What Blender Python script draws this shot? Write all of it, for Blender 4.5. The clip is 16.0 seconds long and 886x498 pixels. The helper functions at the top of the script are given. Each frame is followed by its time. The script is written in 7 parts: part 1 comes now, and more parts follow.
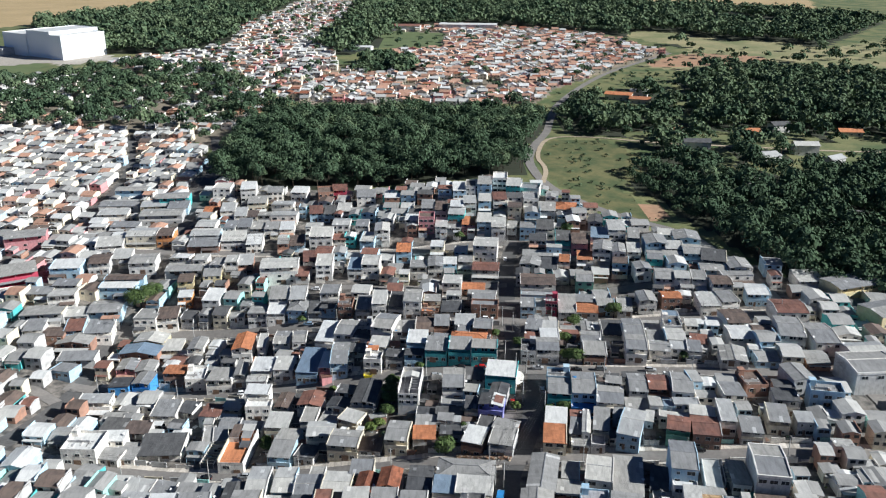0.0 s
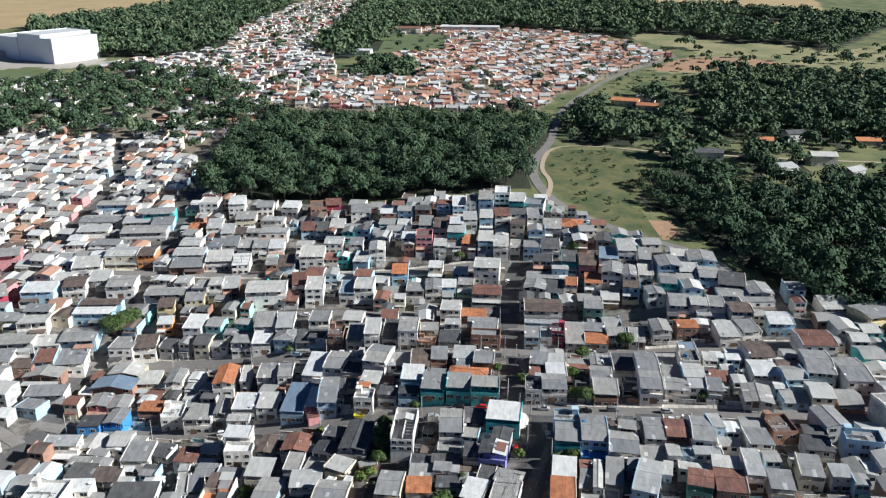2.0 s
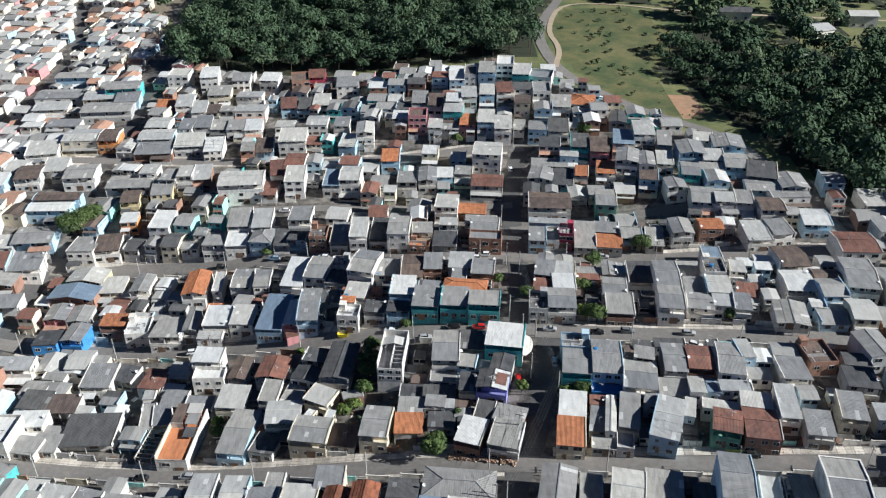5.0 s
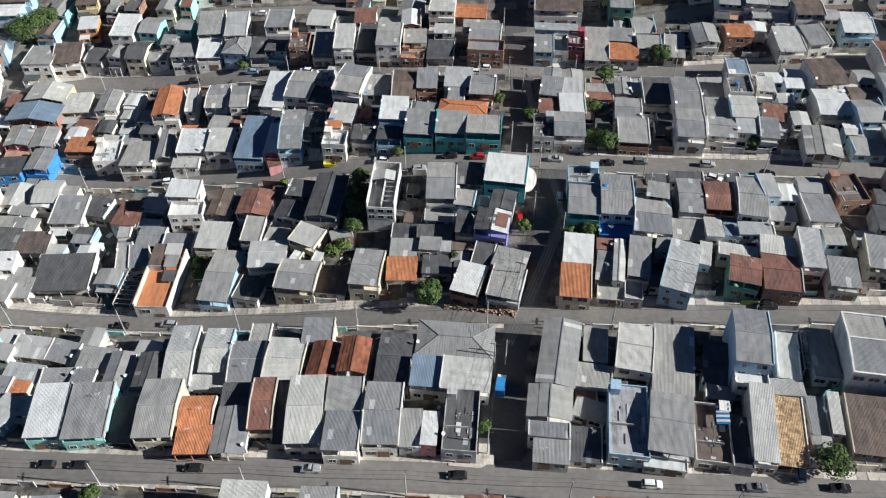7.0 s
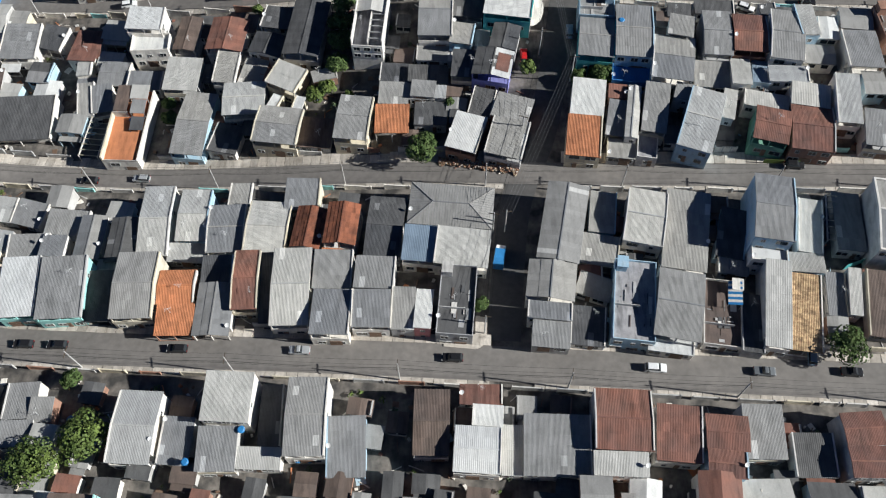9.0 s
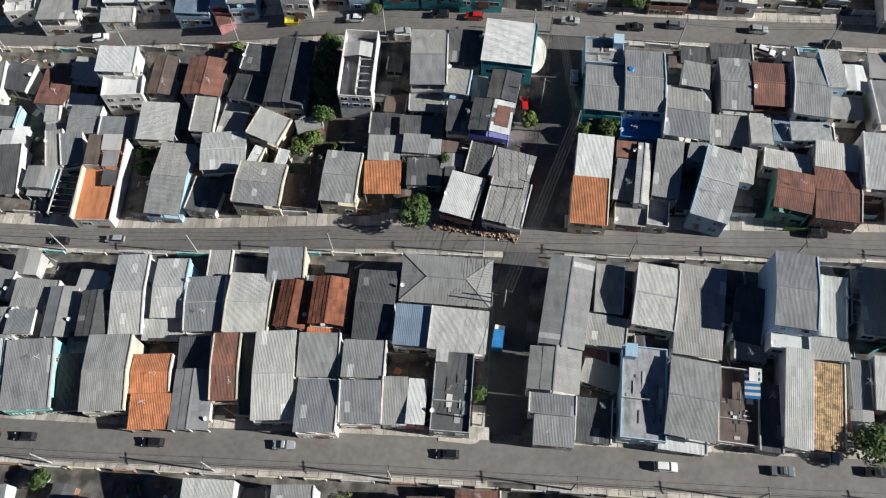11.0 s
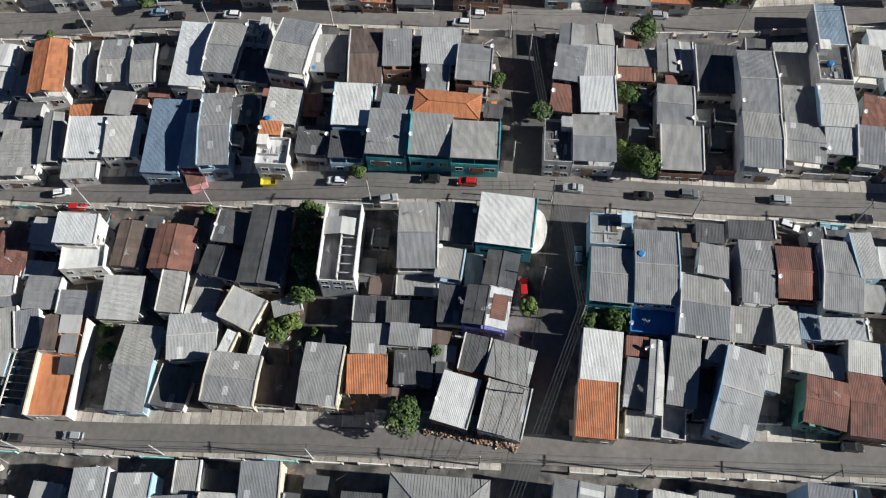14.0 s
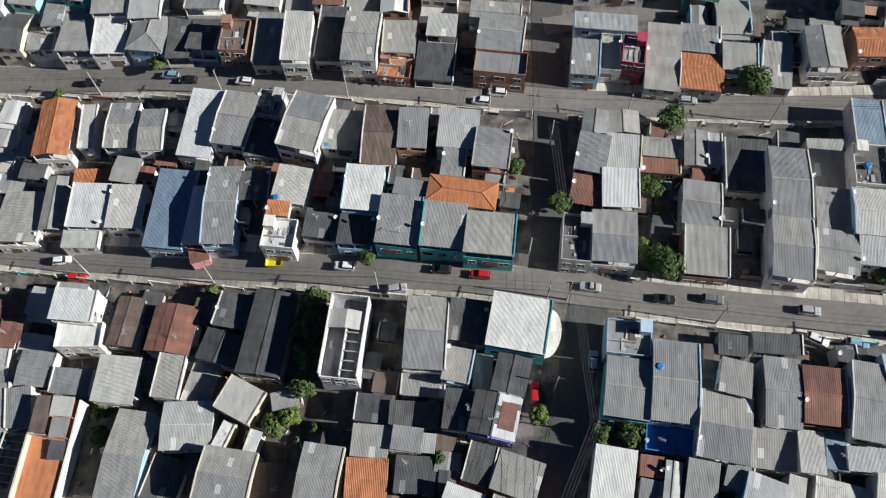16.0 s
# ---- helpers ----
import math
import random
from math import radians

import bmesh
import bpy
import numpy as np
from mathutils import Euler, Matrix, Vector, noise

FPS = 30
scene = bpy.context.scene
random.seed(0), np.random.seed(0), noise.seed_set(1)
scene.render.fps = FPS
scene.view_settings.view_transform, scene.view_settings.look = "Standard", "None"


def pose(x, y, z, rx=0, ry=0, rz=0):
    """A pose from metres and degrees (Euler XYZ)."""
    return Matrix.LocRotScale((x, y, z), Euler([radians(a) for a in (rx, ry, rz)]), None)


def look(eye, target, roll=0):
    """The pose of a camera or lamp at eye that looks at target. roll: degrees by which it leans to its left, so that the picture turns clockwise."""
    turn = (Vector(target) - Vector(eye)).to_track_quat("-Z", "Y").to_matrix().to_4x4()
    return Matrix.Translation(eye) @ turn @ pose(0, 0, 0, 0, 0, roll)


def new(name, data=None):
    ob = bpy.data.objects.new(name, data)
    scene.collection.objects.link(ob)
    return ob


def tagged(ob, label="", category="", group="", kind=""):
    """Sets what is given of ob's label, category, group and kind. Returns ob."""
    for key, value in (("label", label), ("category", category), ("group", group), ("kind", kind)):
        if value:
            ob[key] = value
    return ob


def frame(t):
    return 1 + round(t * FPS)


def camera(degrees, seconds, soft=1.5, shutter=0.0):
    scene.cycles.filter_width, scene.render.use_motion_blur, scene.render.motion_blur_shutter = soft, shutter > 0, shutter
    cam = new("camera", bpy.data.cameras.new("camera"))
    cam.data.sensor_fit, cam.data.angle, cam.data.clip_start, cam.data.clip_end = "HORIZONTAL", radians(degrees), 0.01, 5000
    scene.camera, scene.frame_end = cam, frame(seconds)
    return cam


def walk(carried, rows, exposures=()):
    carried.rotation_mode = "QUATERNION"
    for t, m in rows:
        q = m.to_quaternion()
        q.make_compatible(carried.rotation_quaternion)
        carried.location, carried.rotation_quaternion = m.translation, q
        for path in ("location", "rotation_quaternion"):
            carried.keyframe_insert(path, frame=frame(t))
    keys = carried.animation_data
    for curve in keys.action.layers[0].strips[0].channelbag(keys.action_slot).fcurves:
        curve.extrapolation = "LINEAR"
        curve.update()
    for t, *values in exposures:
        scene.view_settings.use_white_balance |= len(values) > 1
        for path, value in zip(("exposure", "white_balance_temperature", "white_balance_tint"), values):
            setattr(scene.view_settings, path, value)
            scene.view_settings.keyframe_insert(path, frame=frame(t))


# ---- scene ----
# ---- camera ----
cam = camera(55.1, 16.0, 1.2)
METRES, EYE, TILT, LEAN, TURN = 215.0, 160.0, -20.6, 0.0, 0.0
ROWS = [
    (0.0, 0.0, 0.0, 0.0, -0.0, 0.0, 0.0),
    (0.5, 0.0024, 0.0307, 0.0116, 0.06, 0.0, -0.0),
    (1.0, 0.0045, 0.0615, 0.0231, 0.11, 0.0, -0.0),
    (1.5, 0.0067, 0.0923, 0.0346, 0.14, 0.01, -0.01),
    (2.0, 0.0083, 0.1231, 0.0463, 0.16, 0.02, -0.02),
    (2.5, 0.0098, 0.1539, 0.0578, 0.18, 0.03, -0.04),
    (3.0, 0.0116, 0.1846, 0.0694, 0.19, 0.03, -0.05),
    (3.2, 0.0123, 0.197, 0.0742, 0.1924, 0.02, -0.0268),
    (3.7, 0.0141, 0.2279, 0.0863, 0.1984, -0.9, 0.0312),
    (4.0, 0.0152, 0.2464, 0.0935, 0.202, -2.8, 0.066),
    (4.5, 0.0171, 0.2774, 0.1055, 0.208, -6.45, 0.124),
    (5.0, 0.0189, 0.3083, 0.1176, 0.214, -10.2, 0.182),
    (5.3, 0.02, 0.3268, 0.1248, 0.2176, -12.4, 0.2168),
    (5.5, 0.0207, 0.3392, 0.1296, 0.22, -13.86, 0.24),
    (6.0, 0.0222, 0.3701, 0.1418, 0.19, -17.8, 0.32),
    (6.5, 0.0234, 0.401, 0.1537, 0.16, -21.76, 0.38),
    (7.0, 0.0244, 0.4317, 0.1654, 0.11, -25.72, 0.45),
    (7.5, 0.0255, 0.4605, 0.1759, 0.06, -28.84, 0.5),
    (8.0, 0.027, 0.4915, 0.1875, 0.02, -32.08, 0.58),
    (8.5, 0.0283, 0.5223, 0.1988, -0.04, -36.6, 0.64),
    (8.7, 0.029, 0.5346, 0.2032, -0.0504, -38.78, 0.66),
    (9.0, 0.03, 0.553, 0.2098, -0.066, -41.8, 0.69),
    (9.3, 0.031, 0.5714, 0.2163, -0.0816, -44.0, 0.72),
    (9.6, 0.032, 0.5898, 0.2229, -0.0972, -44.95, 0.75),
    (10.0, 0.0333, 0.6144, 0.2317, -0.118, -45.1, 0.79),
    (10.8, 0.036, 0.6635, 0.2492, -0.1596, -45.1, 0.87),
    (11.0, 0.0367, 0.6758, 0.2536, -0.17, -45.08, 0.89),
    (11.5, 0.0385, 0.7063, 0.2647, -0.23, -45.07, 0.94),
    (12.0, 0.0401, 0.7366, 0.2755, -0.28, -45.03, 0.97),
    (12.5, 0.0426, 0.7669, 0.2862, -0.31, -44.98, 1.06),
    (13.0, 0.0441, 0.797, 0.2973, -0.39, -44.95, 1.1),
    (13.5, 0.0452, 0.8262, 0.3081, -0.45, -44.73, 1.14),
    (14.0, 0.047, 0.8535, 0.3184, -0.49, -44.49, 1.21),
    (14.5, 0.0483, 0.8802, 0.3285, -0.52, -44.42, 1.22),
    (15.0, 0.0488, 0.9053, 0.3389, -0.55, -44.16, 1.25),
    (15.5, 0.0496, 0.9234, 0.3463, -0.52, -44.11, 1.21),
    (16.0, 0.052, 0.9346, 0.3511, 1.9, -43.98, 0.34),
]
walk(cam, [(t, pose(0, 0, EYE, TILT, LEAN, TURN) @ pose(METRES * x, METRES * y, METRES * z, 90 + pitch, roll, yaw)) for t, x, y, z, yaw, pitch, roll in ROWS], [(0.0, 0.82, 6100, 7), (3.0, 0.80, 6100, 7), (6.5, 0.70, 6200, 7), (11.0, 0.54, 6300, 7), (16.0, 0.555, 6300, 7)])

# ---- light: low sun from the side, clear sky ----
SUN_EL, SUN_AZ = 29.0, -9.0          # degrees above the ground, degrees from +x towards +y
world = bpy.data.worlds.new("world")
scene.world = world
world.use_nodes = True
wn, wl = world.node_tree.nodes, world.node_tree.links
sky = wn.new("ShaderNodeTexSky")
sky.sky_type, sky.sun_disc = "NISHITA", False
sky.sun_elevation, sky.sun_rotation = radians(SUN_EL), radians(90 - SUN_AZ)
sky.air_density, sky.dust_density, sky.ozone_density = 0.30, 0.05, 6.0
wl.new(sky.outputs[0], wn["Background"].inputs[0])
wn["Background"].inputs[1].default_value = 0.05
sun_data = bpy.data.lights.new("sun", "SUN")
sun_data.energy, sun_data.angle, sun_data.color = 5.0, radians(0.55), (1.0, 0.975, 0.935)
sun = new("sun", sun_data)
ce, se = math.cos(radians(SUN_EL)), math.sin(radians(SUN_EL))
sun.matrix_world = look((0, 0, 0), (-ce * math.cos(radians(SUN_AZ)), -ce * math.sin(radians(SUN_AZ)), -se))
sun.location = (300, 200, 200)


# ---- materials ----
def material(name, base, second=None, rough=0.85, scale=0.6, fine=6.0, per=0.0, bump=0.0, metal=0.0, amount=0.55, dirt=0.0, spec=0.3, patch=0.0, own=0.0):
    """base and second colour mixed by broad noise, fine grain on top; per: tone shift of each island; dirt: dark streaks."""
    m = bpy.data.materials.new(name)
    m.use_nodes = True
    n, l = m.node_tree.nodes, m.node_tree.links
    p = n["Principled BSDF"]
    p.inputs["Roughness"].default_value, p.inputs["Metallic"].default_value = rough, metal
    p.inputs["Specular IOR Level"].default_value = spec
    second = second or tuple(c * 0.72 for c in base)
    geo = n.new("ShaderNodeNewGeometry")
    a = n.new("ShaderNodeTexNoise")
    a.inputs["Scale"].default_value, a.inputs["Detail"].default_value = scale, 5
    l.new(geo.outputs["Position"], a.inputs["Vector"])
    ramp = n.new("ShaderNodeMapRange")
    ramp.inputs[1].default_value, ramp.inputs[2].default_value = 0.5 - amount / 2.6, 0.5 + amount / 2.6
    l.new(a.outputs[0], ramp.inputs[0])
    mix = n.new("ShaderNodeMix")
    mix.data_type = "RGBA"
    mix.inputs[6].default_value, mix.inputs[7].default_value = (*base, 1), (*second, 1)
    l.new(ramp.outputs[0], mix.inputs[0])
    b = n.new("ShaderNodeTexNoise")
    b.inputs["Scale"].default_value, b.inputs["Detail"].default_value = fine, 3
    l.new(geo.outputs["Position"], b.inputs["Vector"])
    tone = n.new("ShaderNodeMapRange")
    tone.inputs[1].default_value, tone.inputs[2].default_value, tone.inputs[3].default_value, tone.inputs[4].default_value = 0.3, 0.7, 0.87, 1.12
    l.new(b.outputs[0], tone.inputs[0])
    last = tone.outputs[0]
    if per:
        isl = n.new("ShaderNodeMapRange")
        isl.inputs[3].default_value, isl.inputs[4].default_value = 1 - per, 1 + per
        l.new(geo.outputs["Random Per Island"], isl.inputs[0])
        mul = n.new("ShaderNodeMath")
        mul.operation = "MULTIPLY"
        l.new(last, mul.inputs[0])
        l.new(isl.outputs[0], mul.inputs[1])
        last = mul.outputs[0]
        odd = n.new("ShaderNodeMath")
        odd.operation, odd.inputs[1].default_value = "GREATER_THAN", 0.965
        l.new(geo.outputs["Random Per Island"], odd.inputs[0])
        boost = n.new("ShaderNodeMath")
        boost.operation, boost.inputs[1].default_value, boost.inputs[2].default_value = "MULTIPLY_ADD", patch, 1.0
        l.new(odd.outputs[0], boost.inputs[0])
        mul = n.new("ShaderNodeMath")
        mul.operation = "MULTIPLY"
        l.new(last, mul.inputs[0])
        l.new(boost.outputs[0], mul.inputs[1])
        last = mul.outputs[0]
    if dirt:
        c = n.new("ShaderNodeTexNoise")
        c.inputs["Scale"].default_value, c.inputs["Detail"].default_value = 0.9, 6
        mp = n.new("ShaderNodeMapping")
        mp.inputs["Scale"].default_value = (1.3, 0.25, 0.5)
        l.new(geo.outputs["Position"], mp.inputs[0])
        l.new(mp.outputs[0], c.inputs["Vector"])
        dr = n.new("ShaderNodeMapRange")
        dr.inputs[1].default_value, dr.inputs[2].default_value, dr.inputs[3].default_value, dr.inputs[4].default_value = 0.48, 0.72, 1.0, 1 - dirt
        l.new(c.outputs[0], dr.inputs[0])
        mul = n.new("ShaderNodeMath")
        mul.operation = "MULTIPLY"
        l.new(last, mul.inputs[0])
        l.new(dr.outputs[0], mul.inputs[1])
        last = mul.outputs[0]
    colour = mix.outputs[2]
    if own:
        # each house's own shade: warmer and paler, or cooler and darker
        info = n.new("ShaderNodeObjectInfo")
        tint = n.new("ShaderNodeMix")
        tint.data_type = "RGBA"
        tint.inputs[6].default_value, tint.inputs[7].default_value = (1 - own, 1 - own * 0.9, 1 - own * 0.7, 1), (1 + own, 1 + own * 0.85, 1 + own * 0.55, 1)
        l.new(info.outputs["Random"], tint.inputs[0])
        both = n.new("ShaderNodeMix")
        both.data_type, both.blend_type = "RGBA", "MULTIPLY"
        both.inputs[0].default_value = 1.0
        l.new(colour, both.inputs[6])
        l.new(tint.outputs[2], both.inputs[7])
        colour = both.outputs[2]
    hsv = n.new("ShaderNodeHueSaturation")
    l.new(colour, hsv.inputs["Color"])
    l.new(last, hsv.inputs["Value"])
    l.new(hsv.outputs[0], p.inputs["Base Color"])
    if bump:
        bp = n.new("ShaderNodeBump")
        bp.inputs["Strength"].default_value, bp.inputs["Distance"].default_value = 0.6, bump
        l.new(b.outputs[0], bp.inputs["Height"])
        l.new(bp.outputs[0], p.inputs["Normal"])
    return m


ROOF = {
    "g": material("fibre_cement_roof", (0.305, 0.302, 0.296), (0.245, 0.243, 0.24), per=0.10, patch=0.6, own=0.24, dirt=0.24, scale=0.25),
    "l": material("pale_sheet_roof", (0.48, 0.475, 0.455), (0.40, 0.395, 0.38), per=0.10, patch=0.3, own=0.2, dirt=0.2, rough=0.6, scale=0.25),
    "w": material("white_sheet_roof", (0.66, 0.66, 0.64), (0.55, 0.55, 0.54), per=0.06, own=0.08, dirt=0.2, rough=0.5, scale=0.3),
    # also covers roofs that lie in shade, with the shade as their colour
    "d": material("dark_sheet_roof", (0.12, 0.12, 0.122), (0.08, 0.08, 0.083), per=0.13, patch=0.9, own=0.2, dirt=0.3, scale=0.3),
    "r": material("rusty_red_roof", (0.25, 0.115, 0.085), (0.17, 0.095, 0.078), per=0.15, own=0.2, dirt=0.35, scale=0.3),
    "o": material("orange_clay_roof", (0.52, 0.21, 0.10), (0.42, 0.17, 0.085), per=0.14, own=0.2, dirt=0.35, scale=0.5),
    "t": material("brown_clay_roof", (0.30, 0.11, 0.06), (0.18, 0.075, 0.05), per=0.2, own=0.2, dirt=0.45, scale=0.5),
    "k": material("brown_sheet_roof", (0.17, 0.125, 0.105), (0.11, 0.088, 0.078), per=0.18, own=0.2, dirt=0.35, scale=0.3),
    "b": material("blue_grey_metal_roof", (0.22, 0.285, 0.36), (0.17, 0.225, 0.29), per=0.08, own=0.2, dirt=0.2, rough=0.5, scale=0.3),
    # clay muted for the far quarter: distance haze put into the colour
    "f": material("muted_clay_roof", (0.47, 0.265, 0.185), (0.38, 0.235, 0.175), per=0.2, own=0.1, dirt=0.3, scale=0.3),
    "q": material("blue_painted_floor", (0.05, 0.20, 0.52), (0.07, 0.18, 0.40), per=0.05, own=0.05, dirt=0.3, scale=0.5),
    "u": material("worn_terrace_floor", (0.40, 0.39, 0.40), (0.24, 0.235, 0.25), per=0.05, own=0.2, dirt=0.5, scale=0.5),
    "y": material("ochre_tile_floor", (0.52, 0.37, 0.21), (0.30, 0.19, 0.11), per=0.3, own=0.05, dirt=0.3, scale=1.7, amount=0.35),
}
WALL = {
    "w": material("white_plaster", (0.77, 0.735, 0.68), (0.62, 0.59, 0.545), own=0.12, dirt=0.3),
    "c": material("cream_plaster", (0.66, 0.60, 0.47), (0.56, 0.50, 0.39), own=0.12, dirt=0.3),
    "n": material("grey_render", (0.50, 0.495, 0.485), (0.38, 0.37, 0.36), own=0.12, dirt=0.35),
    "k": material("bare_brick", (0.36, 0.19, 0.13), (0.27, 0.17, 0.13), own=0.12, dirt=0.3),
    "t": material("teal_paint", (0.09, 0.45, 0.45), (0.09, 0.36, 0.36), own=0.12, dirt=0.25),
    "a": material("aqua_paint", (0.34, 0.66, 0.62), (0.30, 0.56, 0.53), own=0.06, dirt=0.25),
    "z": material("deep_blue_paint", (0.06, 0.27, 0.60), (0.06, 0.22, 0.48), own=0.06, dirt=0.2),
    "b": material("blue_paint", (0.32, 0.50, 0.64), (0.44, 0.54, 0.60), own=0.12, dirt=0.25),
    "p": material("pink_paint", (0.60, 0.26, 0.27), (0.52, 0.26, 0.26), own=0.12, dirt=0.25),
    "r": material("crimson_paint", (0.48, 0.06, 0.11), (0.38, 0.07, 0.10), own=0.12, dirt=0.2),
    "v": material("violet_paint", (0.24, 0.25, 0.58), (0.22, 0.22, 0.46), own=0.12, dirt=0.2),
    "e": material("green_paint", (0.16, 0.36, 0.26), (0.14, 0.28, 0.22), own=0.12, dirt=0.25),
    "y": material("yellow_paint", (0.62, 0.52, 0.30), (0.53, 0.45, 0.28), own=0.12, dirt=0.25),
    "o": material("orange_paint", (0.60, 0.26, 0.09), (0.52, 0.25, 0.12), own=0.12, dirt=0.25),
}
GLASS = material("window_glass", (0.03, 0.035, 0.04), rough=0.12, spec=0.6)
FRAME = material("window_frame_paint", (0.62, 0.62, 0.60), rough=0.6)
DOOR = material("door_paint", (0.20, 0.13, 0.09), rough=0.6)
ASPHALT = material("worn_asphalt", (0.225, 0.207, 0.190), (0.165, 0.153, 0.142), scale=0.12, fine=0.8, amount=0.8)
PAVE = material("concrete_pavement", (0.58, 0.53, 0.47), (0.42, 0.37, 0.31), scale=0.35, fine=2.5, dirt=0.3, per=0.26)
DIRT_ROAD = material("pale_dirt", (0.42, 0.34, 0.25), (0.34, 0.27, 0.19), scale=0.3)
# darker copy of the asphalt: the lanes' shade from houses is in its colour
LANE = material("shaded_lane_asphalt", (0.115, 0.110, 0.106), (0.085, 0.083, 0.082), scale=0.15, fine=0.9, amount=0.8)
YARD = material("yard_earth", (0.22, 0.197, 0.173), (0.068, 0.064, 0.06), scale=0.3, fine=1.5, dirt=0.3, amount=0.35)
GRASS = material("meadow_grass", (0.165, 0.165, 0.072), (0.075, 0.105, 0.042), scale=0.045, fine=0.5, amount=0.3, bump=0.15)
FIELD = material("dry_field", (0.42, 0.31, 0.17), (0.33, 0.25, 0.13), scale=0.02, fine=0.3)
CLAY = material("bare_red_earth", (0.38, 0.215, 0.13), (0.28, 0.19, 0.12), scale=0.04, fine=0.3)
LEAF = material("leaves", (0.078, 0.117, 0.064), (0.038, 0.064, 0.038), scale=0.07, fine=0.6, per=0.14, rough=0.85, spec=0.08)
# paler, bluer leaves; far woods take more of them in place of haze
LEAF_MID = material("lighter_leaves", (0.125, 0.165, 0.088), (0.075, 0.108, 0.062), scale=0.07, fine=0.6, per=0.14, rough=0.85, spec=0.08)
LEAF_TREE = material("garden_tree_leaves", (0.105, 0.145, 0.05), (0.05, 0.085, 0.028), scale=0.5, fine=2.0, per=0.3, rough=0.75, spec=0.12)
LEAF_BRIGHT = material("bright_leaves", (0.12, 0.16, 0.035), (0.07, 0.11, 0.03), scale=0.3, fine=2.0, per=0.4, rough=0.7)
# near-black ground under the woods: shade between sparse crowns put into its colour
FOREST = material("forest_floor_shade", (0.040, 0.045, 0.026), (0.028, 0.032, 0.020), scale=0.05, fine=0.4)
DRY_GRASS = material("dry_grassland", (0.30, 0.26, 0.14), (0.16, 0.175, 0.08), scale=0.02, fine=0.2, amount=0.4)
MEADOW_GRASS = material("rough_meadow", (0.135, 0.128, 0.055), (0.065, 0.085, 0.035), scale=0.09, fine=0.6, amount=0.35, bump=0.15)
TOWN_EARTH = material("trodden_brown_earth", (0.27, 0.215, 0.165), (0.15, 0.135, 0.10), scale=0.03, fine=0.3, amount=0.4)
LAWN = material("green_lawn", (0.125, 0.155, 0.068), (0.095, 0.125, 0.055), scale=0.05, fine=0.5)
BARK = material("bark", (0.10, 0.075, 0.055), rough=0.95)
CONCRETE = material("pole_concrete", (0.46, 0.45, 0.43), rough=0.9)
WIRE = material("grey_cable", (0.30, 0.30, 0.30), rough=0.6)
CABLE = material("black_cable", (0.03, 0.03, 0.03), rough=0.6)
TANK = material("blue_tank_plastic", (0.04, 0.22, 0.50), rough=0.45)
DISH = material("dish_white_metal", (0.75, 0.75, 0.74), rough=0.4)
TYRE = material("tyre_rubber", (0.02, 0.02, 0.02), rough=0.9)
CHROME = material("rim_metal", (0.5, 0.5, 0.5), rough=0.35, metal=0.8)
LAMP_GLASS = material("headlight_glass", (0.7, 0.7, 0.7), rough=0.15)
TAIL = material("tail_light_red", (0.35, 0.02, 0.02), rough=0.3)
CAR = {
    "white": material("white_car_paint", (0.75, 0.75, 0.75), (0.72, 0.72, 0.72), rough=0.3, spec=0.5),
    "silver": material("silver_car_paint", (0.48, 0.49, 0.50), (0.46, 0.47, 0.48), rough=0.3, spec=0.5, metal=0.3),
    "black": material("black_car_paint", (0.018, 0.018, 0.02), (0.016, 0.016, 0.018), rough=0.25, spec=0.5),
    "red": material("red_car_paint", (0.50, 0.02, 0.02), (0.46, 0.02, 0.02), rough=0.3, spec=0.5),
    "blue": material("blue_car_paint", (0.22, 0.32, 0.42), (0.20, 0.30, 0.40), rough=0.3, spec=0.5),
    "grey": material("grey_car_paint", (0.14, 0.15, 0.16), (0.13, 0.14, 0.15), rough=0.3, spec=0.5),
}

# ---- the lie of the land: rolling ground with a hollow to the west ----
GX = [-360 + 60 * i for i in range(11)]
GY = [150, 195, 240, 285, 330, 390, 450, 520, 600]
SWELL = [
    [-1.7, -5.7, -1.8, -1.6, -3.9, -0.7, -2.0, -1.1, -2.0, -0.9, -0.8],
    [-0.6, -2.1, -0.8, -2.1, -4.8, -2.6, -2.3, -2.5, -1.2, -1.4, -0.4],
    [-1.9, -6.4, -2.9, -2.2, -8.3, -10.7, -4.8, -2.7, 0.6, -0.8, -1.0],
    [-1.1, -4.0, -6.0, -5.8, -9.8, -7.2, 0.2, 0.2, 0.3, -1.3, -0.6],
    [-0.2, -1.0, -3.8, -5.2, -13.7, -4.5, -1.3, -5.7, -1.2, -1.0, -0.2],
    [-1.7, -5.9, -3.5, -1.6, -3.0, -2.0, -7.7, -2.2, 4.1, -1.1, -0.8],
    [-0.5, -2.8, -8.5, -3.9, -0.9, -5.9, 4.2, 2.5, 0.1, -0.2, -0.1],
    [-0.0, -0.6, -2.9, -3.3, 2.7, -2.9, 2.7, 5.0, 0.1, 1.2, 1.9],
    [-0.0, -0.6, -1.5, -1.6, -0.3, 1.0, 3.0, 3.0, 2.9, 3.3, 1.9],
]
GXA, GYA, SWA = np.array(GX, float), np.array(GY, float), np.array(SWELL)


def land(x, y):
    a = np.exp(-((x - GXA) / 55.0) ** 2)
    b = np.exp(-((y - GYA) / 45.0) ** 2)
    return 12.0 + float(b @ SWA @ a)


def lands(x, y):
    a = np.exp(-((x[:, None] - GXA) / 55.0) ** 2)
    b = np.exp(-((y[:, None] - GYA) / 45.0) ** 2)
    return 12.0 + np.einsum("ni,ij,nj->n", b, SWA, a)


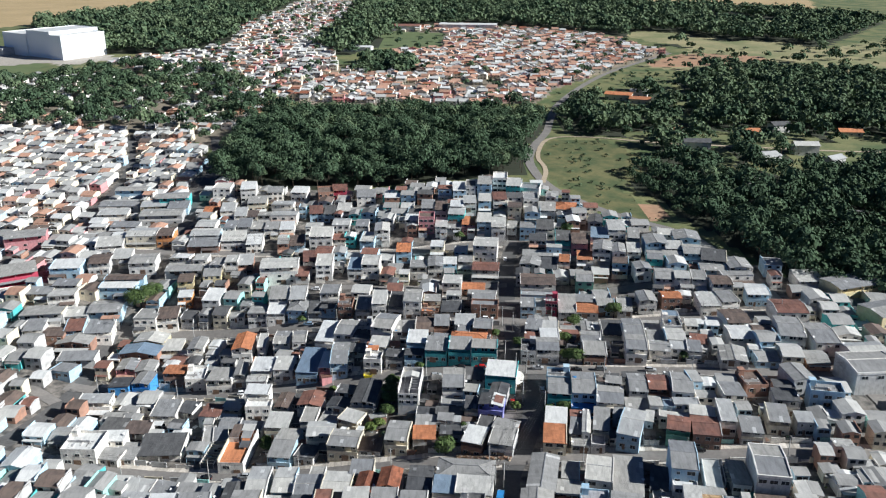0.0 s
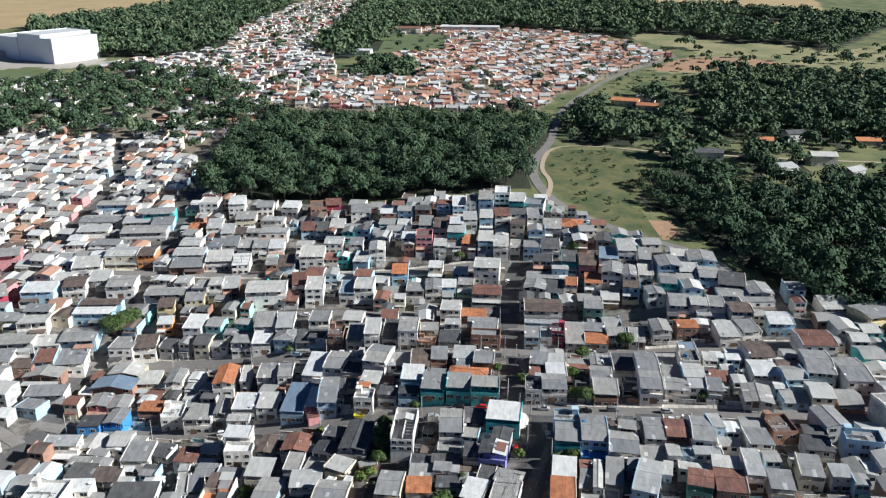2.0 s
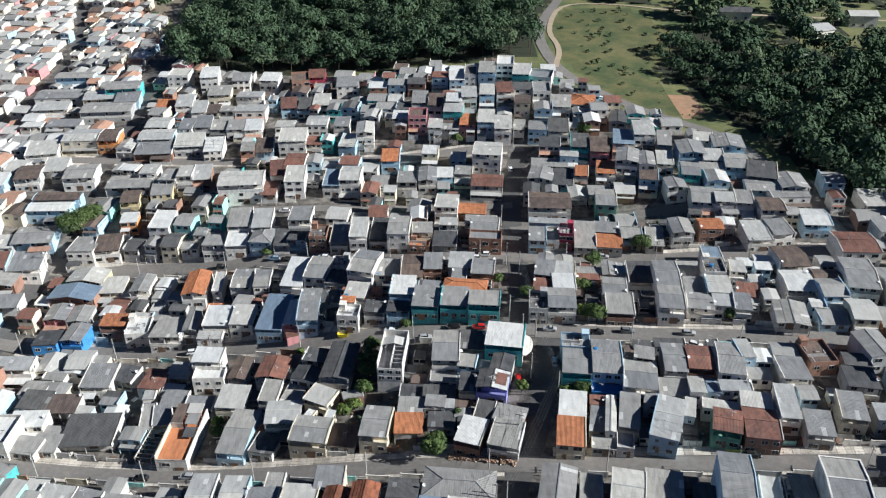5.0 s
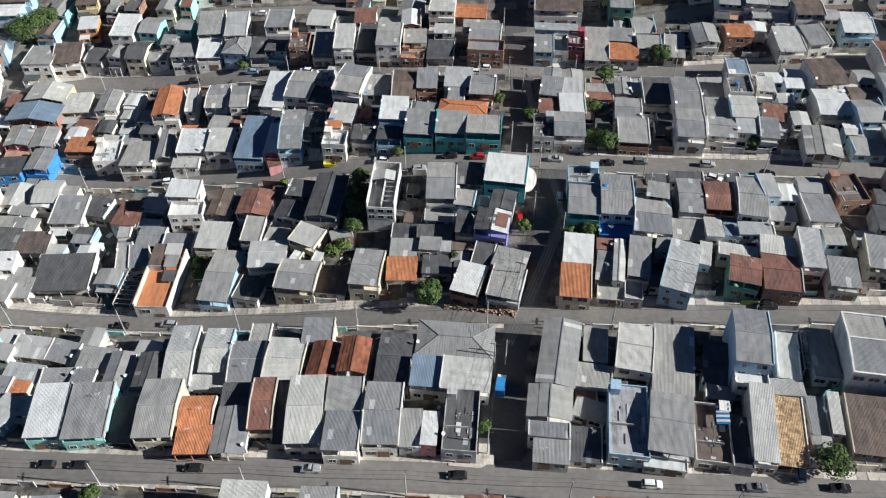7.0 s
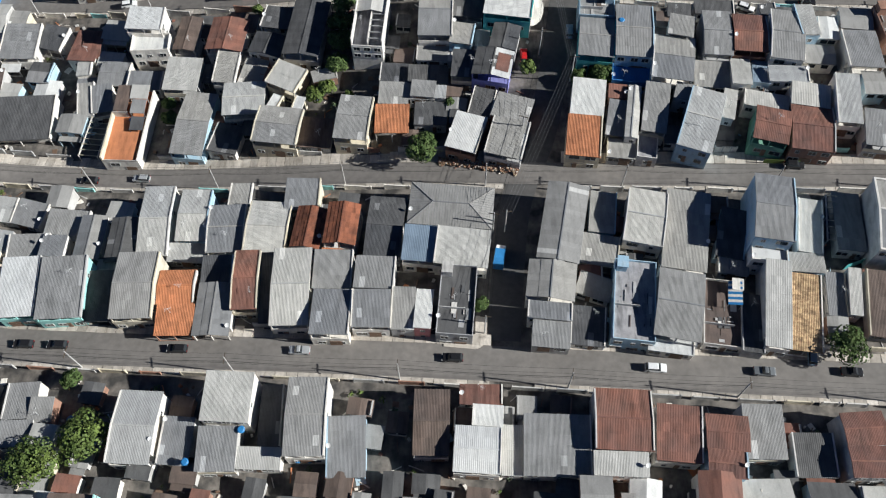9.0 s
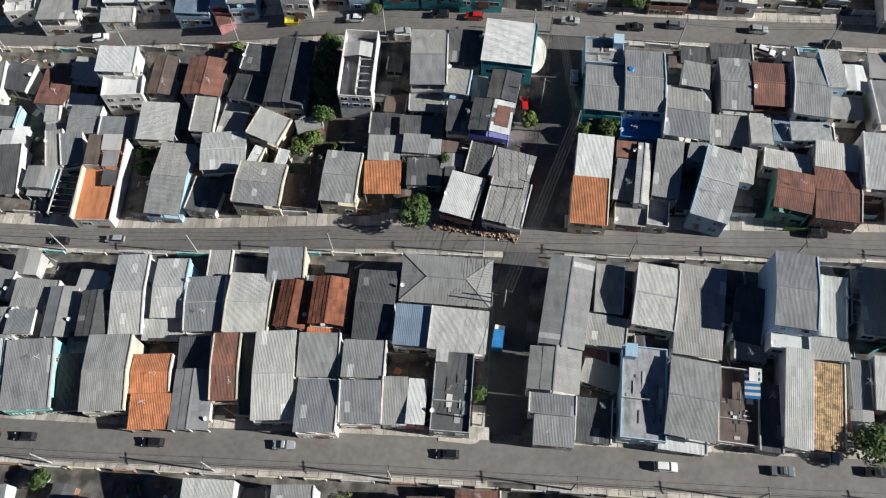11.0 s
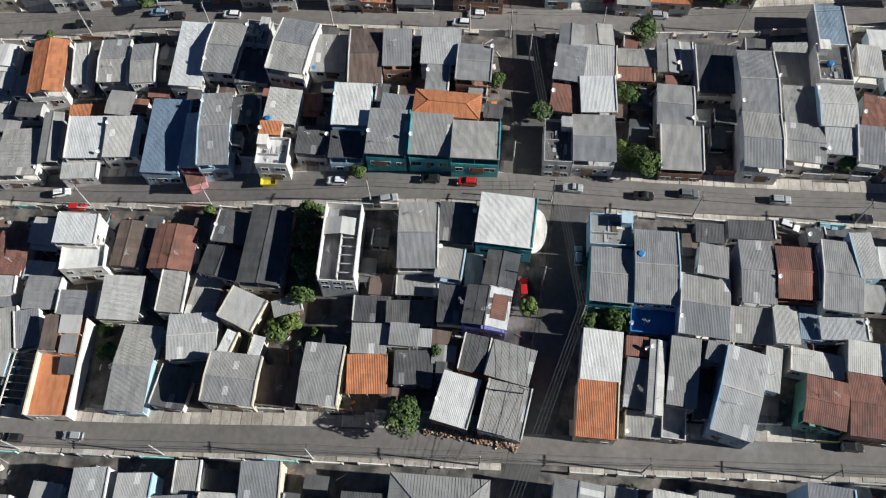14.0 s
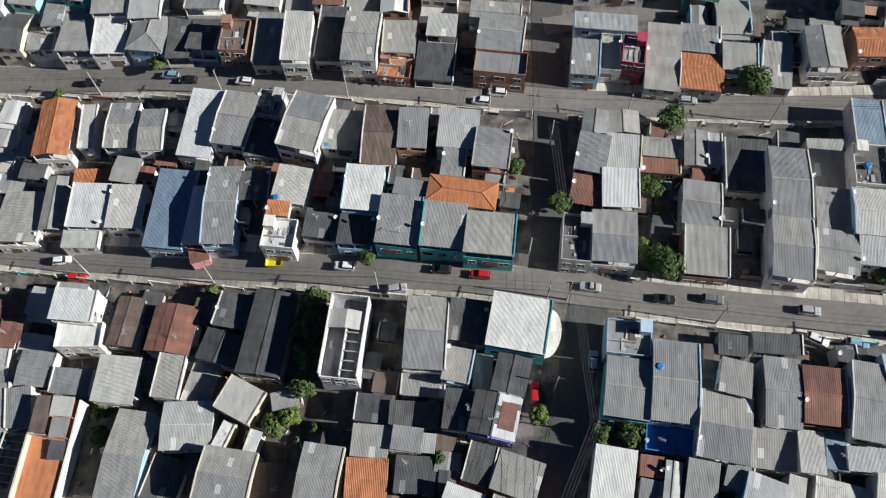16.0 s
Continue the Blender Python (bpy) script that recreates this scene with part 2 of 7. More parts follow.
def inside(x, y, poly):
    r = False
    for (x0, y0), (x1, y1) in zip(poly, poly[1:] + poly[:1]):
        if (y0 > y) != (y1 > y) and x < (x1 - x0) * (y - y0) / (y1 - y0) + x0:
            r = not r
    return r


# ---- mesh helpers ----
def mesh_from(name, verts, faces, mats, index=None, smooth=False):
    me = bpy.data.meshes.new(name)
    me.from_pydata(verts, [], faces)
    for m in mats if isinstance(mats, (list, tuple)) else [mats]:
        me.materials.append(m)
    if index is not None:
        me.polygons.foreach_set("material_index", index)
    if smooth:
        me.polygons.foreach_set("use_smooth", [True] * len(me.polygons))
    me.update()
    return me


def part(name, mesh, parent, m=None, label=""):
    ob = new(name, mesh)
    ob.parent = parent
    if m is not None:
        ob.matrix_basis = m
    return tagged(ob, label) if label else ob


def box(v, f, x0, y0, z0, x1, y1, z1):
    i = len(v)
    v += [(x0, y0, z0), (x1, y0, z0), (x1, y1, z0), (x0, y1, z0), (x0, y0, z1), (x1, y0, z1), (x1, y1, z1), (x0, y1, z1)]
    f += [(i, i + 3, i + 2, i + 1), (i + 4, i + 5, i + 6, i + 7), (i, i + 1, i + 5, i + 4), (i + 1, i + 2, i + 6, i + 5), (i + 2, i + 3, i + 7, i + 6), (i + 3, i, i + 4, i + 7)]


def tube(v, f, p, q, r0, r1, n=6, cap=True):
    p, q = Vector(p), Vector(q)
    t = (q - p).normalized()
    a = t.orthogonal().normalized()
    b = t.cross(a)
    i = len(v)
    for c, r in ((p, r0), (q, r1)):
        for k in range(n):
            w = 2 * math.pi * k / n
            v.append(tuple(c + a * (r * math.cos(w)) + b * (r * math.sin(w))))
    f += [(i + k, i + (k + 1) % n, i + n + (k + 1) % n, i + n + k) for k in range(n)]
    if cap:
        f.append(tuple(i + n + k for k in range(n)))


class Bag:
    """Many pieces of quads gathered into one mesh."""

    def __init__(self):
        self.v, self.q, self.m, self.n = [], [], [], 0

    def add(self, v, q, m):
        v, q = np.asarray(v, np.float32), np.asarray(q, np.int64)
        self.v.append(v)
        self.q.append(q + self.n)
        self.m.append(np.full(len(q), m, np.int32))
        self.n += len(v)

    def mesh(self, name, mats, smooth=False):
        v, q, m = np.concatenate(self.v), np.concatenate(self.q), np.concatenate(self.m)
        me = bpy.data.meshes.new(name)
        me.vertices.add(len(v))
        me.vertices.foreach_set("co", v.ravel())
        me.loops.add(q.size)
        me.loops.foreach_set("vertex_index", q.ravel().astype(np.int32))
        me.polygons.add(len(q))
        me.polygons.foreach_set("loop_start", np.arange(0, q.size, 4, dtype=np.int32))
        for x in mats:
            me.materials.append(x)
        me.polygons.foreach_set("material_index", m)
        me.polygons.foreach_set("use_smooth", np.full(len(q), smooth))
        me.update()
        me.validate()
        return me


# ---- plan: streets, settlement, woods ----
STREETS = {
    "street_a": (7.4, [(-330, 210.5), (-150, 196.5), (-72, 188.6), (0, 184.4), (66, 179.4), (170, 173.5), (300, 168.5)]),
    "street_b": (5.6, [(-200, 246), (-78, 235.5), (-14, 231), (32, 227), (86, 223.5), (170, 218)]),
    "street_c": (6.4, [(-150, 297), (-97, 294), (-78, 291.5), (-45, 287.5), (-14, 284), (14, 281.5), (49, 277), (75, 274), (160, 266)]),
    "street_d": (6.6, [(-147, 341), (-128, 339), (-97, 337.5), (-34, 331.5), (16, 325), (56, 323.5), (102, 322), (144, 321)]),
    "street_e": (5.6, [(-205, 408), (-136, 404), (-65, 404.5), (-41, 406), (-5, 409.5), (19, 412.5), (38, 411)]),
    "street_f": (5.0, [(-75, 366), (-58, 366), (0, 367), (30, 367)]),
    "street_g": (5.0, [(28, 346), (60, 352), (110, 356), (136, 364)]),
    "cross_lane": (6.6, [(17.0, 188.0), (17.6, 195.4), (20.1, 218.6), (23.7, 228.4), (28.1, 239.7), (31.4, 256.7), (34.1, 271.9), (34.6, 276.4)]),
    "cross_street": (7.2, [(27.6, 284.6), (28, 300), (29, 322), (28.5, 346), (30, 375), (32, 397), (37, 411)]),
    "west_street": (6.5, [(-157, 215), (-151, 247), (-144, 290), (-146, 338), (-148, 351), (-143, 367), (-145, 417), (-143, 439), (-147, 476), (-150, 523), (-158, 580), (-175, 640)]),
    "west_bend": (5.5, [(-215, 312), (-177, 300.5), (-160, 291), (-148, 283)]),
    "far_west_street": (6.0, [(-225, 330), (-213, 441), (-203, 500), (-215, 580), (-240, 640)]),
    "east_road": (6.0, [(150, 218), (146, 300), (144, 335), (141, 361), (135, 374), (123, 410), (104, 430), (82, 454), (60, 488), (55, 535), (61, 577), (77, 627), (92, 716), (107, 780), (159, 906), (205, 985), (290, 1104)]),
}
DIRT_PATHS = {"dirt_track": (3.0, [(60, 492), (66, 520), (62, 560), (78, 620), (111, 619), (148, 596), (206, 588), (285, 586), (380, 590)])}
SETTLED = [(-420, 90), (-420, 600), (-360, 655), (-200, 650), (-155, 560), (-140, 508), (-75, 500), (0, 497), (52, 488), (78, 450), (102, 424), (132, 376), (152, 366), (160, 345), (240, 345), (240, 90)]


def dense(path, step):
    out = []
    for (x0, y0), (x1, y1) in zip(path, path[1:]):
        n = max(1, int(math.hypot(x1 - x0, y1 - y0) / step))
        out += [(x0 + (x1 - x0) * k / n, y0 + (y1 - y0) * k / n) for k in range(n)]
    return out + [path[-1]]


def rounded(path):
    for _ in range(2):
        out = [path[0]]
        for p, q in zip(path, path[1:]):
            out += [(0.75 * p[0] + 0.25 * q[0], 0.75 * p[1] + 0.25 * q[1]), (0.25 * p[0] + 0.75 * q[0], 0.25 * p[1] + 0.75 * q[1])]
        path = out + [path[-1]]
    return path


def sides(path):
    out = []
    for i, (x, y) in enumerate(path):
        a, b = path[max(0, i - 1)], path[min(len(path) - 1, i + 1)]
        dx, dy = b[0] - a[0], b[1] - a[1]
        L = math.hypot(dx, dy) or 1
        out.append((x, y, -dy / L, dx / L))
    return out


ROADS = {k: (w, sides(dense(rounded(p), 2.0))) for k, (w, p) in {**STREETS, **DIRT_PATHS}.items()}
ROAD_PTS = np.array([(x, y, w / 2) for k, (w, s) in ROADS.items() for x, y, _, _ in s])


def on_road(x, y, margin):
    return bool((np.hypot(ROAD_PTS[:, 0] - x, ROAD_PTS[:, 1] - y) < ROAD_PTS[:, 2] + margin).any())


# ---- ground: one sheet to the horizon ----
MEADOW = [(66, 500), (62, 560), (78, 606), (117, 606), (140, 552), (108, 486), (120, 430), (104, 434), (80, 460)]
TAN_FIELD = [(210, 2600), (262, 1900), (560, 1745), (760, 1790), (860, 2100), (900, 2600)]
TAN_FIELD_WEST = [(-1300, 1500), (-715, 1404), (-680, 1480), (-500, 1985), (-600, 2600), (-1500, 2600)]
RED_EARTH = [(236, 985), (300, 1000), (392, 1030), (400, 1075), (330, 1100), (290, 1085), (250, 1030)]
BARE_PATCH = [(109, 462), (124, 460), (121, 436), (110, 430)]


GROVE = [(-142, 505), (-80, 501), (-20, 506), (6, 500), (50, 505), (54, 535), (57, 575), (72, 625), (86, 690), (70, 716), (-42, 705), (-150, 708), (-160, 650), (-150, 580)]
EAST_WOODS = [(127, 464), (131, 430), (138, 416), (141, 392), (150, 372), (161, 352), (190, 326), (340, 330), (480, 520), (440, 580), (340, 570), (150, 570), (138, 549), (108, 502), (118, 484)]
EAST_WOODS_FAR = [(440, 580), (500, 640), (560, 800), (470, 930), (300, 960), (240, 880), (170, 830), (120, 780), (102, 740), (92, 650), (117, 628), (145, 606), (150, 570), (340, 570)]
WEST_WOODS = [(-398, 665), (-345, 660), (-270, 652), (-205, 652), (-165, 600), (-160, 690), (-150, 780), (-205, 860), (-240, 935), (-330, 950), (-410, 925), (-470, 885), (-470, 860)]
NORTH_WEST_WOODS = [(-440, 1105), (-345, 1090), (-300, 1210), (-325, 1440), (-320, 2000), (-490, 2000), (-670, 1420), (-560, 1240)]
NORTH_WOODS = [(-170, 1150), (-165, 1480), (-170, 2050), (250, 2050), (260, 1880), (640, 1680), (760, 1500), (480, 1120), (320, 1170), (235, 1360), (45, 1470), (-85, 1430), (-72, 1200), (-125, 1080)]
ORANGE_QUARTER = [(-132, 770), (-118, 944), (-62, 1078), (-76, 1395), (45, 1440), (222, 1325), (286, 1104), (203, 985), (107, 839), (80, 765)]
LONG_QUARTER = [(-300, 900), (-400, 1020), (-290, 1180), (-330, 1450), (-300, 2050), (-180, 2050), (-175, 1493), (-150, 1180), (-120, 960), (-135, 780), (-200, 790)]
HOMES = [(167, 782, 30), (177, 645, 15), (234, 634, 21), (180, 582, 19), (265, 652, 20), (312, 641, 20), (220, 556, 17), (254, 575, 18), (260, 552, 14), (193, 505, 11), (222, 437, 9), (205, 642, 20), (280, 596, 24), (187, 532, 12), (150, 640, 14), (330, 610, 18), (213, 900, 30), (223, 810, 22), (159, 860, 24), (200, 720, 14)]
OPEN_LAND = [(92, 628), (150, 575), (340, 545), (400, 640), (330, 900), (200, 960), (110, 820), (96, 700)]
FAR_OPEN = [(215, 985), (300, 1090), (330, 1170), (480, 1120), (900, 1500), (800, 1000), (420, 930), (300, 960)]
FAR_CLEARINGS = [(323, 1320, 50), (365, 1250, 45), (440, 1190, 60), (520, 1560, 60)]
INNER_WOOD = [(-97, 940), (-30, 935), (-28, 1012), (-60, 1045), (-98, 1030)]
SCHOOL_LAWN = [(-88, 1345), (5, 1345), (2, 1150), (-50, 1120), (-86, 1160)]
WAREHOUSE_LAWN = [(-620, 930), (-470, 905), (-458, 960), (-480, 1000), (-620, 1010)]
WAREHOUSE_APRON = [(-620, 1012), (-480, 1002), (-440, 1000), (-395, 1060), (-420, 1100), (-620, 1180)]
BUILDING_SITE = [(-190, 735), (-150, 730), (-148, 790), (-182, 800)]


def within(x, y, poly):
    """Which of many points lie inside a polygon."""
    r = np.zeros(len(x), bool)
    for (x0, y0), (x1, y1) in zip(poly, poly[1:] + poly[:1]):
        if y0 != y1:
            r ^= ((y0 > y) != (y1 > y)) & (x < (x1 - x0) * (y - y0) / (y1 - y0) + x0)
    return r


def spread(lo, hi, step, mid_lo, mid_hi, mid, far):
    """Grid lines: fine between lo and hi, coarser out to mid_lo and mid_hi, then wider and wider."""
    out = list(np.arange(mid_lo, lo, mid)) + list(np.arange(lo, hi, step)) + list(np.arange(hi, mid_hi + 0.1, mid))
    gap = mid
    while out[0] > -far or out[-1] < far:
        gap *= 1.5
        out = [out[0] - gap] + out + [out[-1] + gap]
    return out


gx, gy = spread(-330, 300, 4.2, -930, 900, 12.0, 4500), spread(90, 690, 4.0, 78, 2210, 10.0, 4500)
X, Y = np.meshgrid(gx, gy)
Z = lands(X.ravel(), Y.ravel())
nx, ny = len(gx), len(gy)
ii, jj = np.meshgrid(np.arange(nx - 1), np.arange(ny - 1))
first = (jj * nx + ii).ravel()
quads = np.stack([first, first + 1, first + nx + 1, first + nx], 1)
cx, cy = X.ravel()[quads].mean(1), Y.ravel()[quads].mean(1)
gm = np.ones(len(quads), np.int32)
wavy = np.array([noise.noise(Vector((a * 0.02, b * 0.02, 0.3))) for a, b in zip(cx, cy)])
wx, wy = cx + 14 * wavy * (cy > 690), cy + 22 * wavy * (cy > 690)
# 4 paints the woods' own shade onto the ground below the trees
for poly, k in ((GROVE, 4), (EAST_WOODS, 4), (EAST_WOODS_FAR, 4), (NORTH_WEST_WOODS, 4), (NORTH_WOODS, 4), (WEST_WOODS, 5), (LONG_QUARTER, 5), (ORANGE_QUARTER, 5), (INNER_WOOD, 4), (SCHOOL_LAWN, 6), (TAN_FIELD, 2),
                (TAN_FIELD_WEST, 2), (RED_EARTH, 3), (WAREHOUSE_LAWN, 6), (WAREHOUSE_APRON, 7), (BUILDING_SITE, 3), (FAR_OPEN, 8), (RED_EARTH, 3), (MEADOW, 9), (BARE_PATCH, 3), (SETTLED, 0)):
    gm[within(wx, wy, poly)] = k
for hx, hy, hr in HOMES + FAR_CLEARINGS:
    gm[(np.hypot(cx - hx, (cy - hy + hr * 0.8) * 0.62) < hr) & (gm == 4)] = 8 if hy > 1000 else 1
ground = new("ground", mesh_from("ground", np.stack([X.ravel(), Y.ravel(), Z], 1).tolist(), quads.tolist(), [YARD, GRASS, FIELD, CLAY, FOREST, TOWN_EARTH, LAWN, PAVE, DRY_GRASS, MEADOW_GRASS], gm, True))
tagged(ground, "rolling ground of bare yards, grass and far fields", "ground", kind="structure")


def strip(bag, path, off0, off1, lift0, lift1, mat):
    v, n = [], 5
    for x, y, px, py in path:
        for k in range(n):
            o = off0 + (off1 - off0) * k / (n - 1)
            v.append((x + px * o, y + py * o, land(x + px * o, y + py * o) + lift0 + (lift1 - lift0) * k / (n - 1)))
    bag.add(v, [(n * i + k, n * i + k + 1, n * i + n + k + 1, n * i + n + k) for i in range(len(path) - 1) for k in range(n - 1)], mat)


for k, (w, s) in ROADS.items():
    b, dirt = Bag(), k in DIRT_PATHS
    # streets shaded by the houses get the darkened asphalt
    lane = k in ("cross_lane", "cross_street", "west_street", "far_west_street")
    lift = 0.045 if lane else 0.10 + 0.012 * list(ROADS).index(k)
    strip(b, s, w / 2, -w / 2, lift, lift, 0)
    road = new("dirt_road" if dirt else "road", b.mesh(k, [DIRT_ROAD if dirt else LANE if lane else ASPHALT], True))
    tagged(road, "pale dirt track beside a meadow" if dirt else "worn grey asphalt street between houses", "road", kind="structure")


# ---- houses ----
ROOF_WORDS = {"g": "grey fibre-cement roof", "l": "pale sheet roof", "w": "white sheet roof", "d": "dark sheet roof", "r": "rusty red roof", "o": "orange clay tile roof",
              "t": "brown clay tile roof", "k": "brown sheet roof", "b": "blue-grey metal roof", "f": "muted clay tile roof", "y": "ochre clay tile roof"}
TERRACE_WORDS = {"g": "grey concrete roof terrace", "d": "dark flat roof terrace", "w": "white flat roof terrace", "k": "brown brick roof terrace", "o": "orange tiled roof terrace",
                 "r": "red flat roof terrace", "u": "worn grey roof terrace", "y": "ochre tiled roof terrace", "l": "pale flat roof terrace", "q": "blue painted roof terrace"}
WALL_WORDS = {"w": "white", "c": "cream", "n": "grey rendered", "k": "bare brick", "t": "teal painted", "b": "blue painted", "p": "pink painted", "r": "crimson painted",
              "v": "violet painted", "e": "green painted", "y": "yellow painted", "o": "orange painted", "a": "pale aqua painted", "z": "deep blue painted"}


def frame_mesh(w, h):
    v, f = [], []
    for a in ((-w / 2, 0, w / 2, 0.06), (-w / 2, h - 0.06, w / 2, h), (-w / 2, 0.06, -w / 2 + 0.06, h - 0.06), (w / 2 - 0.06, 0.06, w / 2, h - 0.06), (-0.025, 0.06, 0.025, h - 0.06)):
        box(v, f, a[0], -0.07, a[1], a[2], 0.05, a[3])
    return mesh_from("window_frame", v, f, FRAME)


def pane_mesh(w, h):
    v, f = [], []
    box(v, f, -w / 2 + 0.04, -0.025, 0.04, w / 2 - 0.04, 0.03, h - 0.04)
    return mesh_from("pane", v, f, GLASS)


def door_mesh(w, h):
    v, f = [], []
    box(v, f, -w / 2, -0.05, 0, w / 2, 0.05, h)
    for k in range(3):
        box(v, f, -w / 2 + 0.1, -0.075, 0.12 + k * h / 3, w / 2 - 0.1, -0.05, h / 3 * (k + 1) - 0.06)
    return mesh_from("door", v, f, DOOR)


WINDOW_MESH = [(frame_mesh(1.6, 1.25), pane_mesh(1.6, 1.25)), (frame_mesh(0.9, 1.0), pane_mesh(0.9, 1.0)), (frame_mesh(2.3, 1.35), pane_mesh(2.3, 1.35))]
FAR_WINDOW = []
for fw, fh in ((1.6, 1.25), (0.9, 1.0), (2.3, 1.35)):
    v, f = [], []
    box(v, f, -fw / 2, -0.05, 0, fw / 2, 0.03, fh)
    box(v, f, -fw / 2 + 0.06, -0.08, 0.06, fw / 2 - 0.06, -0.05, fh - 0.06)
    FAR_WINDOW.append(mesh_from("window", v, f, [FRAME, GLASS], [0] * 6 + [1] * 6))
DOOR_MESH = [door_mesh(0.9, 2.1), door_mesh(2.4, 2.2)]


def sheets(v, f, o, along, down, nrm, width, length, course, sheet, pitch, amp, rng):
    """Roofing sheets of one slope, from the ridge corner o; ribs run down the slope, courses overlap."""
    o, along, down, nrm = Vector(o), Vector(along), Vector(down), Vector(nrm)
    rows, cols = max(1, round(length / course)), max(1, round(width / sheet))
    lc, ws = length / rows, width / cols
    ribs = max(1, round(ws / pitch))
    for r in range(rows):
        for c in range(cols):
            i = len(v)
            lift = rng.uniform(0.0, 0.03)
            top, bot = r * lc - (0.12 if r else 0), (r + 1) * lc
            for k in range(2 * ribs + 1):
                x = c * ws + ws * k / (2 * ribs)
                up = amp if k % 2 else 0.0
                for s, extra in ((top, 0.0), (bot, 0.05)):
                    v.append(tuple(o + along * x + down * s + nrm * (0.04 + up + lift + extra)))
            f += [(i + 2 * k, i + 2 * k + 1, i + 2 * k + 3, i + 2 * k + 2) for k in range(2 * ribs)]


def roof_deck(v, f, pts, thick=0.07):
    """A closed slab under the sheets."""
    i = len(v)
    n = len(pts)
    v += [tuple(p) for p in pts] + [(p[0], p[1], p[2] - thick) for p in pts]
    f.append(tuple(range(i, i + n)))
    f.append(tuple(range(i + 2 * n - 1, i + n - 1, -1)))
    f += [(i + k, i + n + k, i + n + (k + 1) % n, i + (k + 1) % n) for k in range(n)]


def gable_deck(v, f, along_x, half, reach, ridge, eave, thick=0.07, cap=0.14):
    """One gabled slab with its ridge cap, under the sheets of both slopes."""
    zc = ridge - (ridge - eave) * cap / reach
    prof = [(-reach, eave), (-cap, zc), (-cap, ridge + 0.15), (cap, ridge + 0.15), (cap, zc), (reach, eave), (reach, eave - thick), (0, ridge - thick), (-reach, eave - thick)]
    i, n = len(v), len(prof)
    for e in (-half, half):
        v += [(e, p, z) if along_x else (p, e, z) for p, z in prof]
    f += [(i + k, i + (k + 1) % n, i + n + (k + 1) % n, i + n + k) for k in range(n)]
    f += [tuple(range(i, i + n)), tuple(range(i + 2 * n - 1, i + n - 1, -1))]


HOUSES = []


def terrace_things(root, rng, hw, hd, h, wall):
    """What stands on a flat roof: a stair head, low dividing walls, a pile of blocks and planks."""
    v, f = [], []
    a, b = rng.choice((-1, 1)) * (hw - 1.25), hd - 1.4
    box(v, f, a - 0.95, b - 1.1, h, a + 0.95, b + 1.1, h + 2.2)
    box(v, f, a - 1.1, b - 1.25, h + 2.2, a + 1.1, b + 1.25, h + 2.32)
    part("stair_head", mesh_from("stair_head", v, f, WALL[wall]), root)
    v, f = [], []
    yb = rng.uniform(-0.4, 0.1) * hd
    box(v, f, -hw + 0.2, yb, h, hw * rng.uniform(0.0, 0.6), yb + 0.12, h + 0.9)
    part("dividing_wall", mesh_from("dividing_wall", v, f, WALL["n"]), root)
    v, f = [], []
    for _ in range(16):
        px, py = rng.uniform(-0.8, 0.8) * hw, rng.uniform(-0.85, 0.4) * hd
        sx, sy, sz = rng.choice((0.05, 0.08, 0.3, 0.5)) * rng.uniform(0.7, 1.2), rng.choice((0.2, 0.6, 1.6, 2.4)), rng.uniform(0.03, 0.22)
        box(v, f, px - sx, py - sy / 2, h + 0.01, px + sx, py + sy / 2, h + sz)
    n = len(f) // 6
    tagged(part("rubble", mesh_from("rubble", v, f, [WALL["n"], ROOF["k"], ROOF["d"], ROOF["g"], WALL["w"]], [k % 5 for k in range(n) for _ in range(6)]), root, label="pile of blocks and planks"), kind="stuff")


